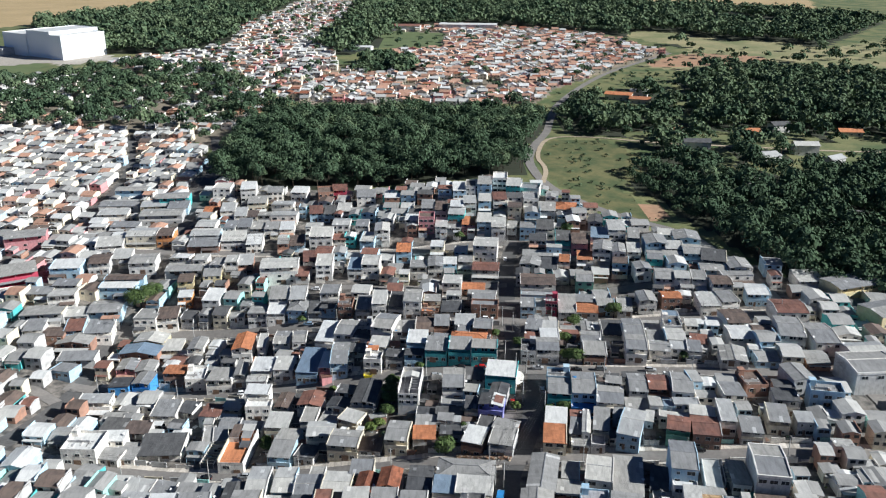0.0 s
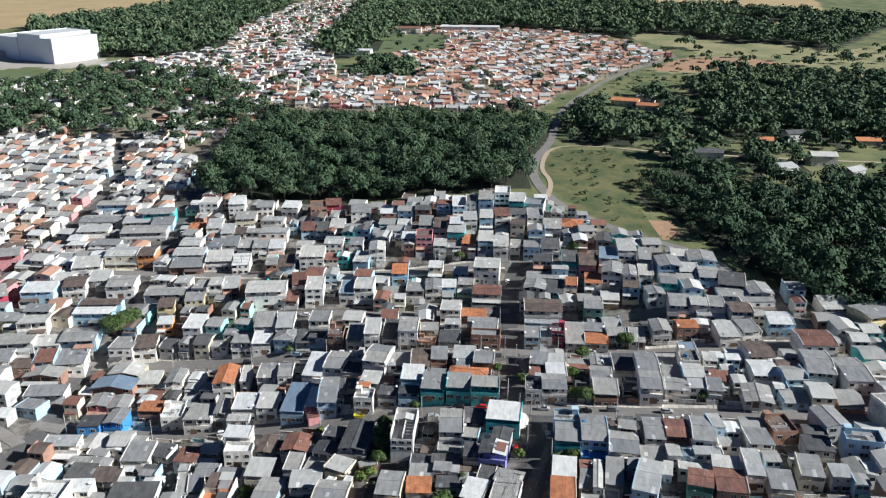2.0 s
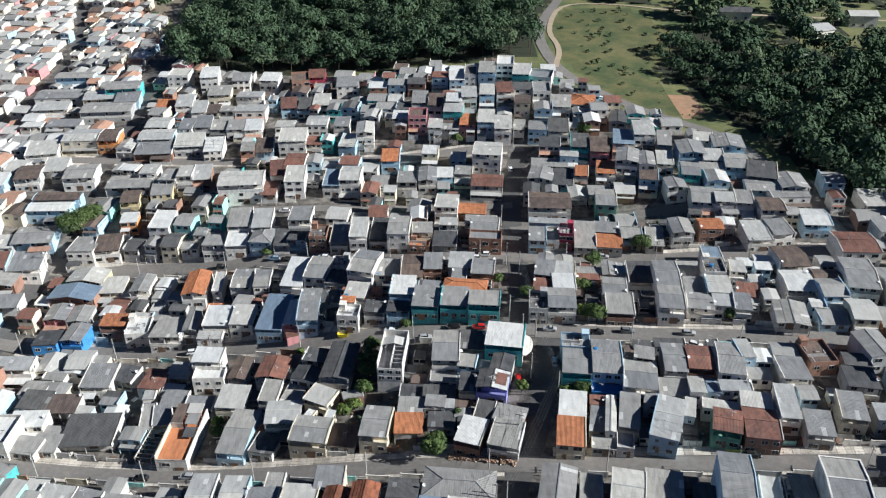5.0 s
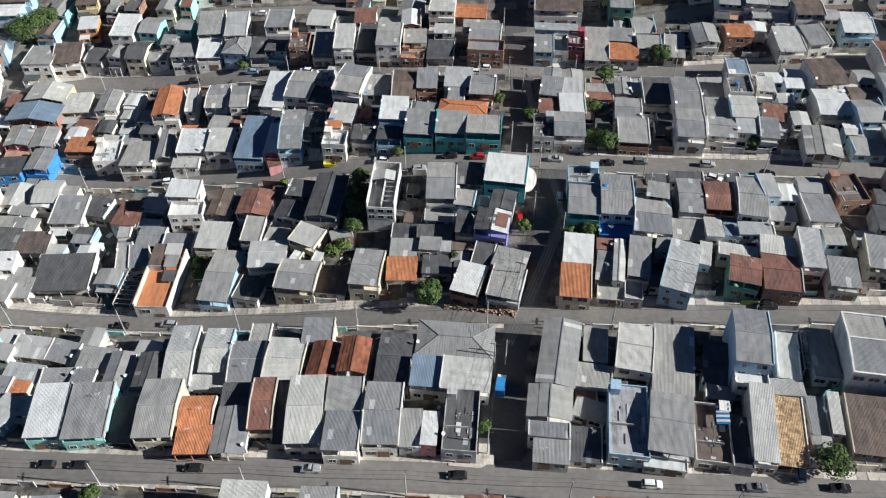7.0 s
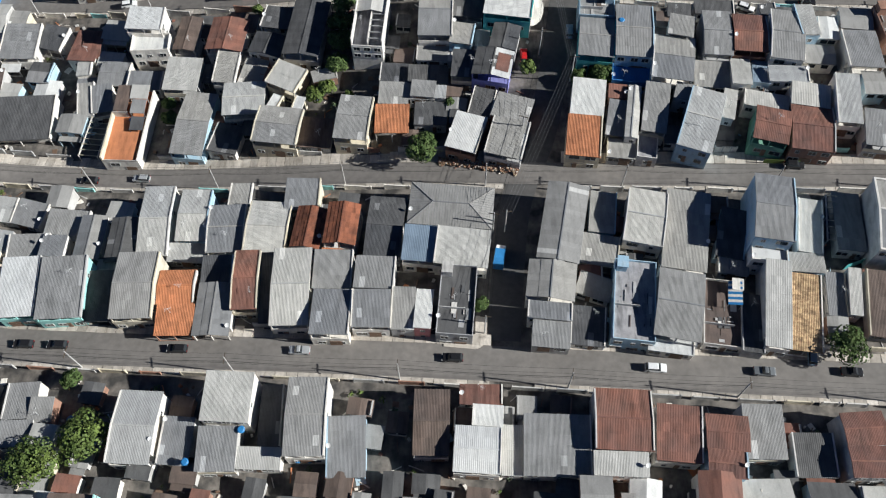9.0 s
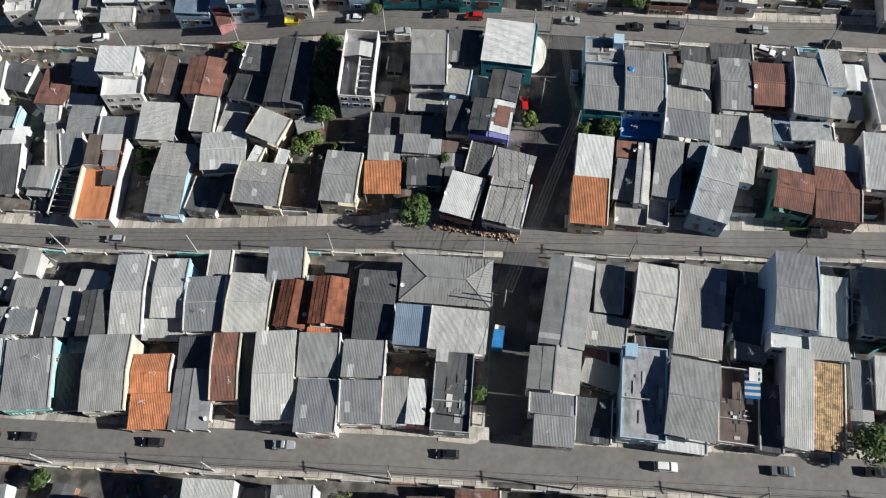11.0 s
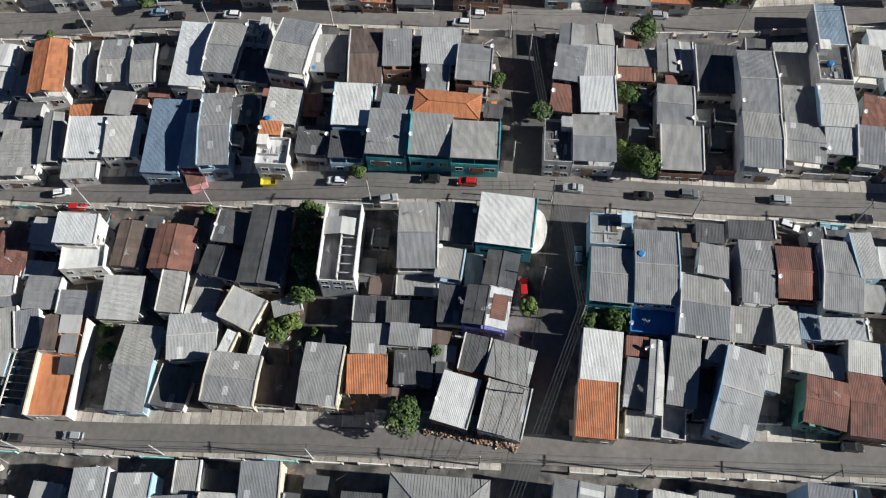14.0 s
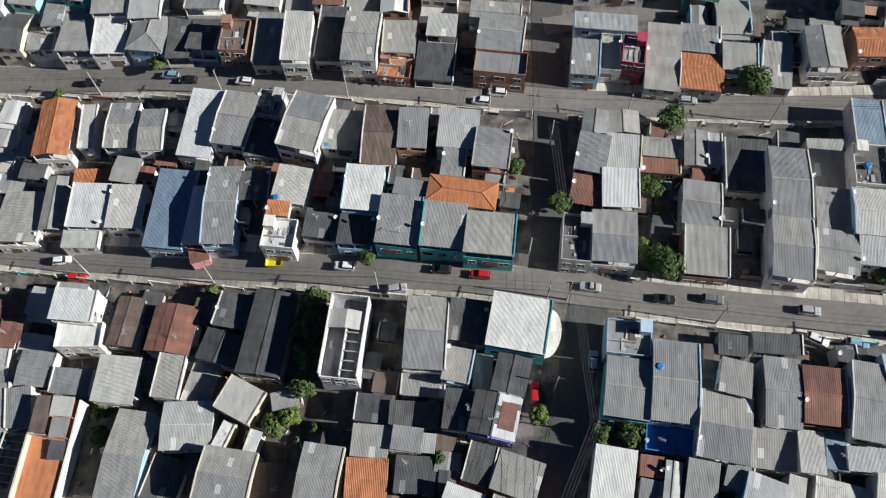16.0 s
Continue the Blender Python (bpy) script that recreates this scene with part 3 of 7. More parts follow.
def house(x, y, w, d, turn, h, kind, wall, east=""):
    rng = random.Random(int(x * 131 + y * 17))
    cover, shape = kind
    z0 = land(x, y)
    root = new("flat_roofed_house" if shape == "s" else "two_storey_house" if h > 5.5 else "house")
    root.matrix_basis = pose(x, y, z0, 0, 0, turn)
    ca, sa = math.cos(radians(turn)), math.sin(radians(turn))
    foot = min(land(x + ca * a - sa * b, y + sa * a + ca * b) for a in (-w / 2, w / 2) for b in (-d / 2, d / 2)) - z0 - 0.4
    HOUSES.append((x, y, w, d, turn, z0 + h))
    hw, hd = w / 2, d / 2
    v, f = [], []
    rv, rf = [], []
    slopes_made, caps = [], []
    dv, df = [], []
    storeys = max(1, round(h / 2.9))
    clay = cover in "oty"
    course, sheet, pitch, amp = (0.9, 1.2, 0.3, 0.05) if clay else (rng.choice((1.8, 2.4, 3.0)), 1.1, rng.choice((0.24, 0.27, 0.31)), 0.027)
    o = 0.18
    back = rng.uniform(1.4, 2.3) if shape not in "sh" and d > 6 and w > 4 and h > 3.5 and rng.random() < 0.82 else 0.0
    fy = -hd + back
    if shape == "s":
        par = rng.uniform(0.5, 1.0)
        t = 0.16
        box(v, f, -hw, -hd, foot, hw, hd, h - 0.06)
        for a in ((-hw, -hd, hw, -hd + t), (-hw, hd - t, hw, hd), (-hw, -hd + t, -hw + t, hd - t), (hw - t, -hd + t, hw, hd - t)):
            box(v, f, a[0], a[1], h - 0.06, a[2], a[3], h + par)
        box(dv, df, -hw + t, -hd + t, h - 0.05, hw - t, hd - t, h)
        if cover in "yo":
            n1, n2 = max(1, round(w / 0.8)), max(1, round(d / 0.8))
            for i in range(n1):
                for j in range(n2):
                    a, b = -hw + t + (w - 2 * t) * i / n1, -hd + t + (d - 2 * t) * j / n2
                    box(rv, rf, a + 0.02, b + 0.02, h + 0.003, a + (w - 2 * t) / n1 - 0.02, b + (d - 2 * t) / n2 - 0.02, h + rng.uniform(0.02, 0.05))
        label = WALL_WORDS[wall] + " house with a " + TERRACE_WORDS[cover]
    else:
        if shape == "x":
            rise = 0.14 * hd * (1.6 if clay else 1)
            zf = h + rise * back / hd
            v += [(-hw, fy, foot), (hw, fy, foot), (hw, hd, foot), (-hw, hd, foot), (-hw, fy, zf), (hw, fy, zf), (hw, hd, h), (-hw, hd, h), (-hw, 0, h + rise), (hw, 0, h + rise)]
            f += [(0, 1, 5, 4), (1, 2, 6, 9, 5), (2, 3, 7, 6), (3, 0, 4, 8, 7), (3, 2, 1, 0)]
            L = math.hypot(hd, rise)
            for s in (-1, 1):
                dn = Vector((0, s * hd / L, -rise / L))
                al = Vector((-s, 0, 0)) * -1
                nr = Vector((0, s * rise / L, hd / L))
                slopes_made.append(([], []))
                sheets(*slopes_made[-1], (-al[0] * (hw + o), 0, h + rise + 0.08), al, dn, nr, w + 2 * o, L + o, course, sheet, pitch, amp, rng)
            gable_deck(dv, df, True, hw + o, hd + o, h + rise + 0.075, h - rise * o / hd + 0.075)
        elif shape == "h":
            # hipped: four slopes meeting at a short ridge
            rise = 0.25 * min(hw, hd)
            e, ext = 0.35, min(hw, hd)
            box(v, f, -hw, -hd, foot, hw, hd, h)
            eave = [(-hw - e, -hd - e, h), (hw + e, -hd - e, h), (hw + e, hd + e, h), (-hw - e, hd + e, h)]
            r0, r1 = ((-hw + ext, 0, h + rise), (hw - ext, 0, h + rise)) if hw >= hd else ((0, -hd + ext, h + rise), (0, hd - ext, h + rise))
            if hw >= hd:
                slopes = ((eave[0], eave[1], r1, r0), (eave[2], eave[3], r0, r1), (eave[1], eave[2], r1), (eave[3], eave[0], r0))
            else:
                slopes = ((eave[1], eave[2], r1, r0), (eave[3], eave[0], r0, r1), (eave[0], eave[1], r0), (eave[2], eave[3], r1))
            dv += eave + [r0, r1]
            df += [(3, 2, 1, 0)] + [tuple(dv.index(q) for q in sl) for sl in slopes]
            for sl in slopes:
                # ribs running up the slope
                a, b = Vector(sl[0]), Vector(sl[1])
                n = max(3, int((b - a).length / 0.55))
                up = ((Vector(sl[2]) + Vector(sl[-1])) / 2 - (a + b) / 2)
                for k in range(1, n):
                    u = k / n
                    base = a.lerp(b, u)
                    side = (b - a).length
                    top = min(1.0, u * side / ext, (1 - u) * side / ext)
                    if top > 0.12:
                        tube(rv, rf, base + Vector((0, 0, 0.02)), base + up * (top * 0.97) + Vector((0, 0, 0.02)), 0.035, 0.035, 4, False)
            for c, r in zip(eave, (r0, r1, r1, r0) if hw >= hd else (r0, r0, r1, r1)):
                caps.append(((c[0], c[1], c[2] + 0.05), (r[0], r[1], r[2] + 0.05), 0.08))
            caps.append(((r0[0], r0[1], r0[2] + 0.05), (r1[0], r1[1], r1[2] + 0.05), 0.13))
        elif shape == "y":
            rise = 0.18 * hw * (1.6 if clay else 1)
            v += [(-hw, fy, foot), (hw, fy, foot), (hw, hd, foot), (-hw, hd, foot), (-hw, fy, h), (hw, fy, h), (hw, hd, h), (-hw, hd, h), (0, fy, h + rise), (0, hd, h + rise)]
            f += [(0, 1, 5, 8, 4), (1, 2, 6, 5), (2, 3, 7, 9, 6), (3, 0, 4, 7), (3, 2, 1, 0)]
            L = math.hypot(hw, rise)
            ev, ef = [], []
            for s in (-1, 1):
                if east and s > 0:
                    sheets(ev, ef, (0, -hd - o, h + rise + 0.10), (0, 1, 0), (hw / L, 0, -rise / L), (rise / L, 0, hw / L), d + 2 * o, L + o, 2.0, 1.1, 0.3, 0.02, rng)
                    tagged(part("roof_slope", mesh_from("roof_slope", ev, ef, ROOF["w"]), root, label="white sheets on the sunny slope"), kind="stuff")
                    ev, ef = [], []
                    sheets(ev, ef, (0.2 * hw, -hd * 0.62, h + rise * 0.8 + 0.17), (0, 1, 0), (hw / L, 0, -rise / L), (rise / L, 0, hw / L), d * 0.66, L * 0.7, 2.0, 1.1, 0.3, 0.05, rng)
                    tagged(part("roof_slope", mesh_from("roof_slope", ev, ef, ROOF[east]), root, label="red field in the white slope"), kind="stuff")
                dn = Vector((s * hw / L, 0, -rise / L))
                nr = Vector((s * rise / L, 0, hw / L))
                slopes_made.append(([], []))
                sheets(*slopes_made[-1], (0, -s * (hd + o), h + rise + 0.08), (0, s, 0), dn, nr, d + 2 * o, L + o, course, sheet, pitch, amp, rng)
            gable_deck(dv, df, False, hd + o, hw + o, h + rise + 0.075, h - rise * o / hw + 0.075)
        else:
            rise = 0.045 * d * (1 if rng.random() < 0.75 else -1)
            zf, zb = h - rise, h + rise
            zp = zf + 2 * rise * back / d
            v += [(-hw, fy, foot), (hw, fy, foot), (hw, hd, foot), (-hw, hd, foot), (-hw, fy, zp), (hw, fy, zp), (hw, hd, zb), (-hw, hd, zb)]
            f += [(0, 1, 5, 4), (1, 2, 6, 5), (2, 3, 7, 6), (3, 0, 4, 7), (3, 2, 1, 0)]
            L = math.hypot(d, 2 * rise)
            dn = Vector((0, -d / L, -2 * rise / L))
            nr = Vector((0, -2 * rise / L, d / L))
            slopes_made.append(([], []))
            sheets(*slopes_made[-1], (-hw - o, hd, zb + 0.08), (1, 0, 0), dn, nr, w + 2 * o, L + o, course, sheet, pitch, amp, rng)
            roof_deck(dv, df, [(-hw - o, hd, zb + 0.075), (-hw - o, -hd - o, zf + 0.05), (hw + o, -hd - o, zf + 0.05), (hw + o, hd, zb + 0.075)])
        label = WALL_WORDS[wall] + " house with a " + ROOF_WORDS[cover]
    slab = h - 2.75
    if back:
        # a porch or balcony under the front of the roof, on posts
        eave = h - rise - 0.03 if shape == "m" else h - 0.02
        if storeys > 1:
            box(v, f, -hw, -hd, foot, hw, fy - 0.003, slab)
        for k in range(2 if w < 6 else 3):
            px = -hw + 0.12 + (w - 0.24) * k / (1 if w < 6 else 2)
            box(v, f, px - 0.1, -hd + 0.02, slab if storeys > 1 else foot, px + 0.1, -hd + 0.22, eave)
        if storeys > 1 or rng.random() < 0.5:
            bv, bf = [], []
            z = slab if storeys > 1 else 0.0
            box(bv, bf, -hw - 0.04, -hd - 0.06, z - 0.12, hw + 0.04, -hd + 0.02, z + 0.9)
            part("balcony_rail", mesh_from("balcony_rail", bv, bf, WALL[rng.choice("wwnc") if wall == "n" else wall]), root)
    part("wall", mesh_from("wall", v, f, WALL[wall]), root)
    if shape == "s" and w > 4.5 and d > 6 and y < 345:
        terrace_things(root, rng, hw, hd, h, wall)
    if east and shape != "y":
        ev, ef = [], []
        box(ev, ef, hw + 0.003, -hd, foot, hw + 0.12, hd, h - 0.25)
        part("side_wall", mesh_from("side_wall", ev, ef, WALL[east]), root, label="whitewashed side wall")
    deep = rng.uniform(2.0, 3.4)
    if (y > 346 or x < -100) and h > 3.5 and rng.random() < 0.7 and not on_road(x + sa * (hd + deep), y - ca * (hd + deep), 0.2):
        # a low lean-to roof over the forecourt
        x0, x1 = (-hw, hw) if rng.random() < 0.4 else (-hw, hw * 0.1) if rng.random() < 0.5 else (-hw * 0.1, hw)
        top = min(h - 1.4, rng.uniform(2.3, 2.9))
        cv, cf = [], []
        roof_deck(cv, cf, [(x0, -hd - deep, top - 0.3), (x1, -hd - deep, top - 0.3), (x1, -hd - 0.01, top), (x0, -hd - 0.01, top)], 0.1)
        part("lean_to_roof", mesh_from("lean_to_roof", cv, cf, ROOF[rng.choice("gglllwwkdf")]), root)
        cv, cf = [], []
        for px in (x0 + 0.1, x1 - 0.1):
            box(cv, cf, px - 0.1, -hd - deep + 0.05, foot - 0.6, px + 0.1, -hd - deep + 0.25, top - 0.38)
        box(cv, cf, x0, -hd - deep, foot - 0.6, x0 + 0.15, -hd - 0.01, top - 0.45)
        box(cv, cf, x0 + 0.15, -hd - deep, foot - 0.6, x1, -hd - deep + 0.04, 0.9)
        part("forecourt_wall", mesh_from("forecourt_wall", cv, cf, WALL[rng.choice("wwncc")]), root)
    deck = part("roof", mesh_from("roof", dv, df, ROOF[cover]), root)
    if rv:
        tagged(part("tiled_floor" if shape == "s" else "roof_slope", mesh_from("roof_slope", rv, rf, ROOF[cover]), deck), kind="stuff")
    for p, q, r in caps:
        cv, cf = [], []
        tube(cv, cf, p, q, r, r, 6)
        part("ridge_cap", mesh_from("ridge_cap", cv, cf, ROOF[cover]), deck)
    for sv, sf in slopes_made:
        tagged(part("roof_slope", mesh_from("roof_slope", sv, sf, ROOF[cover]), deck), kind="stuff")
    if shape in "mx" and y < 420 and rng.random() < (0.75 if wall in "wbtc" else 0.4):
        coat = WALL[wall if wall in "wbtc" else rng.choice("wwnc")]
        for s in rng.choice(((1,), (1,), (-1, 1), (-1,))):
            pv, pf = [], []
            n = 10
            x0, x1 = (hw - 0.05, hw + 0.2) if s > 0 else (-hw - 0.2, -hw + 0.05)
            for k in range(n + 1):
                e = -hd + d * k / n
                q = h + (rise * (1 - abs(e) / hd) if shape == "x" else rise * e / hd)
                pv += [(x0, e, q - 0.6), (x1, e, q - 0.6), (x1, e, q + 0.36), (x0, e, q + 0.36)]
            for k in range(n):
                i = 4 * k
                pf += [(i + a, i + 4 + a, i + 4 + (a + 1) % 4, i + (a + 1) % 4) for a in range(4)]
            pf += [(0, 1, 2, 3), (4 * n + 3, 4 * n + 2, 4 * n + 1, 4 * n)]
            part("parapet", mesh_from("parapet", pv, pf, coat), root, label="pale parapet along the roof edge")
    # windows on the street side and on the side towards the sun, a door at the foot
    for k in range(storeys):
        zs = h - 2.75 * (storeys - k) + 0.85
        if h < 3.4 and w < 4 or zs < 0.3:
            continue
        cols = 1 if w < 4.5 else 2 if w < 8 else 3
        for c in range(cols):
            u = (c + 0.5) / cols * w - hw + rng.uniform(-0.25, 0.25)
            size = rng.choice((0, 0, 1, 2)) if w > 4.5 else 1
            wy = (fy if k == storeys - 1 else -hd) - 0.02
            if y > 345:
                part("window", FAR_WINDOW[size], root, pose(u, wy, zs))
                continue
            win = part("window", WINDOW_MESH[size][0], root, pose(u, wy, zs))
            part("pane", WINDOW_MESH[size][1], win)
        if h > 5.5 and d > 6 and y < 345 and rng.random() < 0.6:
            win = part("window", WINDOW_MESH[1][0], root, pose(hw + 0.02, rng.uniform(-0.25, 0.25) * d, zs, 0, 0, 90))
            part("pane", WINDOW_MESH[1][1], win)
    if storeys >= 1 and w > 4:
        part("door", DOOR_MESH[1 if rng.random() < 0.4 else 0], root, pose(rng.uniform(-0.2, 0.2) * w, (fy if storeys == 1 else -hd) - 0.03, max(foot + 0.4, h - 2.75 * storeys)))
    return tagged(root, label, "house", "houses of the settlement")


house(-81.8, 345.0, 8.3, 12.1, 1.3, 5, "gm", "w")
house(-73.6, 344.3, 7.4, 12.1, 2.3, 5, "wm", "w")
house(-63.6, 343.7, 8.1, 11.6, -4.7, 5, "gh", "b")
house(-88.7, 350.7, 4.5, 9.5, 4.3, 5, "gm", "n")
house(-91.8, 344.9, 6.3, 6.3, 4.0, 4, "gm", "w")
house(-56.2, 342.1, 5.7, 11.7, 1.7, 4, "dm", "n")
# this roof lies in shade; its dark cover carries it
house(-50.3, 342.6, 6.7, 10.5, -4.0, 4, "dm", "b")
house(-42.3, 339.4, 6.3, 8.7, -1.7, 6, "ks", "k")
house(-34.4, 339.3, 6.5, 13.0, -1.2, 5, "gm", "n")
house(-27.3, 336.9, 6.0, 12.5, -0.7, 8, "lm", "w")
# another roof in shade, painted as dark sheets
house(-20.0, 340.0, 6.4, 13.6, -3.2, 5, "dm", "n")
house(-12.8, 336.1, 7.6, 13.2, -2.6, 8, "gx", "w")
house(-4.6, 337.5, 7.1, 9.6, -0.2, 6, "gm", "c")
house(-5.3, 331.1, 7.2, 6.1, -6.1, 3, "os", "k")
house(3.6, 332.7, 8.3, 11.0, -4.2, 4, "dm", "w")
house(4.8, 340.0, 6.3, 6.8, -3.5, 7, "lm", "w")
house(-83.5, 320.5, 7.9, 14.7, 2.1, 6, "oy", "w")
house(-75.7, 320.7, 3.3, 11.0, 2.9, 5, "lm", "w")
house(-67.0, 319.9, 6.6, 11.7, 1.1, 5, "gx", "w")
house(-59.5, 318.0, 5.4, 10.6, 3.1, 5, "gx", "w")
house(-47.8, 318.5, 7.2, 16.6, -6.1, 5, "wm", "w")
house(-39.9, 318.7, 7.5, 13.6, -7.3, 5, "gx", "w")
house(-32.8, 322.9, 5.9, 6.6, -9.2, 3, "gs", "n")
house(-23.4, 315.2, 8.5, 13.7, -13.6, 7, "gx", "w")
house(-33.3, 314.4, 7.0, 9.8, -2.8, 3, "dm", "n")
house(-15.8, 314.5, 7.3, 9.4, -4.0, 4, "gm", "w")
house(-7.4, 312.1, 7.0, 14.2, -1.0, 5, "kx", "n")
house(-0.5, 313.0, 5.9, 9.2, -1.5, 6, "gm", "k")
house(9.0, 312.7, 8.1, 9.0, -4.4, 6, "lm", "w")
house(8.2, 305.1, 4.7, 6.4, -6.3, 5, "gm", "n")
house(-80.7, 302.3, 4.2, 13.1, 2.5, 5, "gy", "n")
house(-71.5, 300.6, 8.2, 10.3, -0.7, 6, "wm", "w")
house(-72.9, 294.1, 7.9, 4.8, 0.5, 4, "lm", "w")
house(-62.9, 300.1, 7.5, 10.1, -0.8, 5, "lm", "w")
house(-72.8, 309.2, 9.2, 3.6, 1.8, 3, "om", "k")
house(-52.1, 298.6, 8.3, 18.0, -4.7, 5, "bm", "b")
house(-45.5, 296.3, 4.3, 13.6, -2.1, 5, "wy", "p")
house(-40.3, 297.8, 6.5, 18.0, 1.5, 6, "gx", "b")
house(-33.9, 302.6, 6.0, 6.5, 0.3, 4, "dm", "n")
house(-25.2, 301.0, 6.9, 8.2, -9.3, 6, "lm", "w")
house(-26.7, 290.0, 6.7, 6.5, -4.3, 6, "ws", "w")
house(-27.4, 295.4, 4.4, 3.2, -4.3, 7, "om", "w")
house(-18.5, 292.3, 6.4, 6.1, -6.2, 5, "dm", "n")
house(-9.9, 298.7, 7.6, 9.8, -4.0, 7, "wm", "b")
house(-11.0, 290.7, 6.9, 7.3, -2.6, 5, "dm", "b")
house(-2.2, 291.2, 8.2, 10.3, -5.8, 7, "gm", "t")
house(6.6, 289.8, 8.3, 9.4, -5.0, 7, "gm", "t", "w")
house(-0.3, 298.7, 6.5, 3.6, -9.6, 6, "gm", "w")
house(10.1, 297.4, 13.4, 5.6, -7.7, 6, "oh", "k")
house(15.7, 287.8, 9.5, 9.3, -4.8, 7, "gm", "t", "w")
house(16.1, 307.7, 7.3, 9.1, -6.3, 6, "gx", "k")
house(17.9, 337.9, 10.0, 9.7, -6.7, 7, "gx", "k")
house(17.8, 329.8, 11.3, 6.0, -5.9, 6, "gs", "k")
house(41.2, 342.5, 13.5, 4.9, -4.7, 6, "lm", "b")
house(36.3, 332.4, 6.0, 8.9, -4.6, 6, "gm", "b")
house(42.1, 334.9, 4.4, 9.9, -4.5, 4, "gs", "n")
house(46.6, 333.4, 4.9, 7.4, -9.0, 7, "gs", "r")
house(53.3, 333.6, 7.2, 16.9, -6.3, 5, "gm", "n")
house(61.8, 338.4, 8.5, 7.0, -6.7, 5, "gm", "n")
house(61.4, 330.2, 9.0, 9.6, -6.3, 4, "ox", "w")
house(69.8, 333.3, 7.4, 6.9, -4.8, 5, "gm", "b")
house(77.6, 331.6, 6.1, 11.5, -8.6, 4, "gm", "w")
house(37.5, 315.5, 4.9, 5.7, -8.2, 5, "gy", "n")
house(43.5, 316.3, 6.4, 5.3, -0.8, 4, "gy", "n")
house(36.3, 307.0, 6.2, 8.6, -11.2, 6, "gm", "n")
house(42.8, 308.1, 7.0, 7.8, -5.9, 5, "lm", "c")
house(35.1, 299.0, 6.3, 6.4, -10.2, 4, "rm", "n")
house(41.6, 299.2, 7.2, 8.4, -1.8, 5, "wm", "n")
house(51.4, 310.5, 7.9, 4.8, -5.0, 3, "gm", "k")
house(50.6, 305.8, 7.8, 3.3, -3.7, 3, "rm", "k")
house(57.9, 309.7, 4.5, 8.3, -5.2, 4, "gy", "n")
house(61.8, 309.6, 2.6, 8.0, -6.3, 4, "lm", "w")
house(67.2, 305.0, 8.4, 11.4, -3.1, 5, "dm", "w")
house(74.0, 299.4, 7.5, 15.4, -4.3, 7, "gx", "w")
house(72.1, 284.8, 7.5, 12.4, -7.2, 7, "gx", "w")
house(82.7, 294.2, 7.7, 8.9, -5.3, 5, "gm", "n")
house(81.0, 284.9, 7.6, 8.6, -9.0, 5, "gx", "w")
house(88.7, 293.0, 7.2, 9.8, -5.2, 6, "lx", "b")
house(88.1, 285.1, 5.9, 6.0, -6.3, 5, "lm", "w")
house(89.9, 303.1, 6.7, 9.1, -4.8, 7, "ds", "w")
house(83.4, 305.7, 7.1, 11.0, -1.0, 4, "gm", "n")
house(98.0, 304.1, 4.6, 8.7, -9.7, 6, "lm", "w")
house(93.6, 283.8, 4.9, 8.3, -9.3, 5, "gm", "n")
house(57.1, 295.6, 7.4, 9.7, -7.2, 5, "gx", "w")
house(56.9, 285.1, 8.3, 9.9, -5.1, 5, "gm", "k")
house(39.4, 287.5, 8.3, 10.6, -3.7, 6, "gx", "n")
house(32.3, 287.4, 5.6, 10.0, -4.9, 5, "ds", "n")
house(-68.5, 276.3, 8.7, 6.6, -4.0, 10, "wm", "w")
house(-67.3, 270.8, 9.3, 5.3, 1.9, 7, "ws", "w")
house(-58.5, 274.1, 5.2, 10.4, -5.5, 5, "ky", "n")
house(-47.9, 272.1, 8.9, 10.0, -6.1, 5, "ry", "w")
house(-47.3, 262.6, 5.3, 8.9, -5.7, 5, "gm", "w")
house(-58.5, 262.2, 8.3, 9.4, -4.2, 5, "lm", "n")
house(-27.5, 270.2, 8.4, 17.1, -7.2, 5, "dy", "n")
house(-35.1, 275.5, 7.5, 7.5, -8.7, 4, "dm", "w")
house(-37.3, 268.0, 8.0, 6.4, -14.9, 4, "dy", "w")
house(-40.8, 261.4, 5.6, 8.2, -14.1, 3, "gm", "k")
house(-31.8, 257.4, 7.7, 6.8, -26.2, 5, "lm", "c")
house(-22.9, 257.8, 5.6, 3.5, 15.1, 3, "gm", "k")
house(3.9, 268.6, 7.7, 14.1, -2.0, 6, "gx", "n")
house(3.5, 259.8, 8.0, 4.3, -3.0, 3, "gm", "w")
house(-76.8, 264.9, 7.2, 7.3, -2.5, 4, "gx", "w")
house(-68.5, 262.2, 8.3, 5.2, -3.9, 4, "gm", "w")
house(-78.2, 256.7, 4.8, 7.9, 10.3, 5, "gm", "w")
house(-53.5, 246.8, 7.5, 17.5, -6.3, 5, "gx", "b")
house(-41.9, 252.6, 9.7, 9.1, 2.5, 5, "lx", "n")
house(-34.5, 251.0, 2.3, 5.1, -19.2, 4, "wm", "c")
house(-28.6, 249.3, 2.1, 4.8, -15.5, 4, "wm", "c")
house(-32.6, 242.8, 10.1, 9.8, -7.6, 6, "gx", "c")
house(-45.5, 242.9, 6.7, 8.5, -11.4, 3, "dm", "w")
house(-23.9, 241.6, 7.3, 7.7, -5.7, 3, "km", "n")
house(-14.8, 242.4, 7.4, 11.7, -6.6, 6, "gx", "c")
house(-5.9, 249.4, 6.6, 5.8, -3.0, 4, "gm", "n")
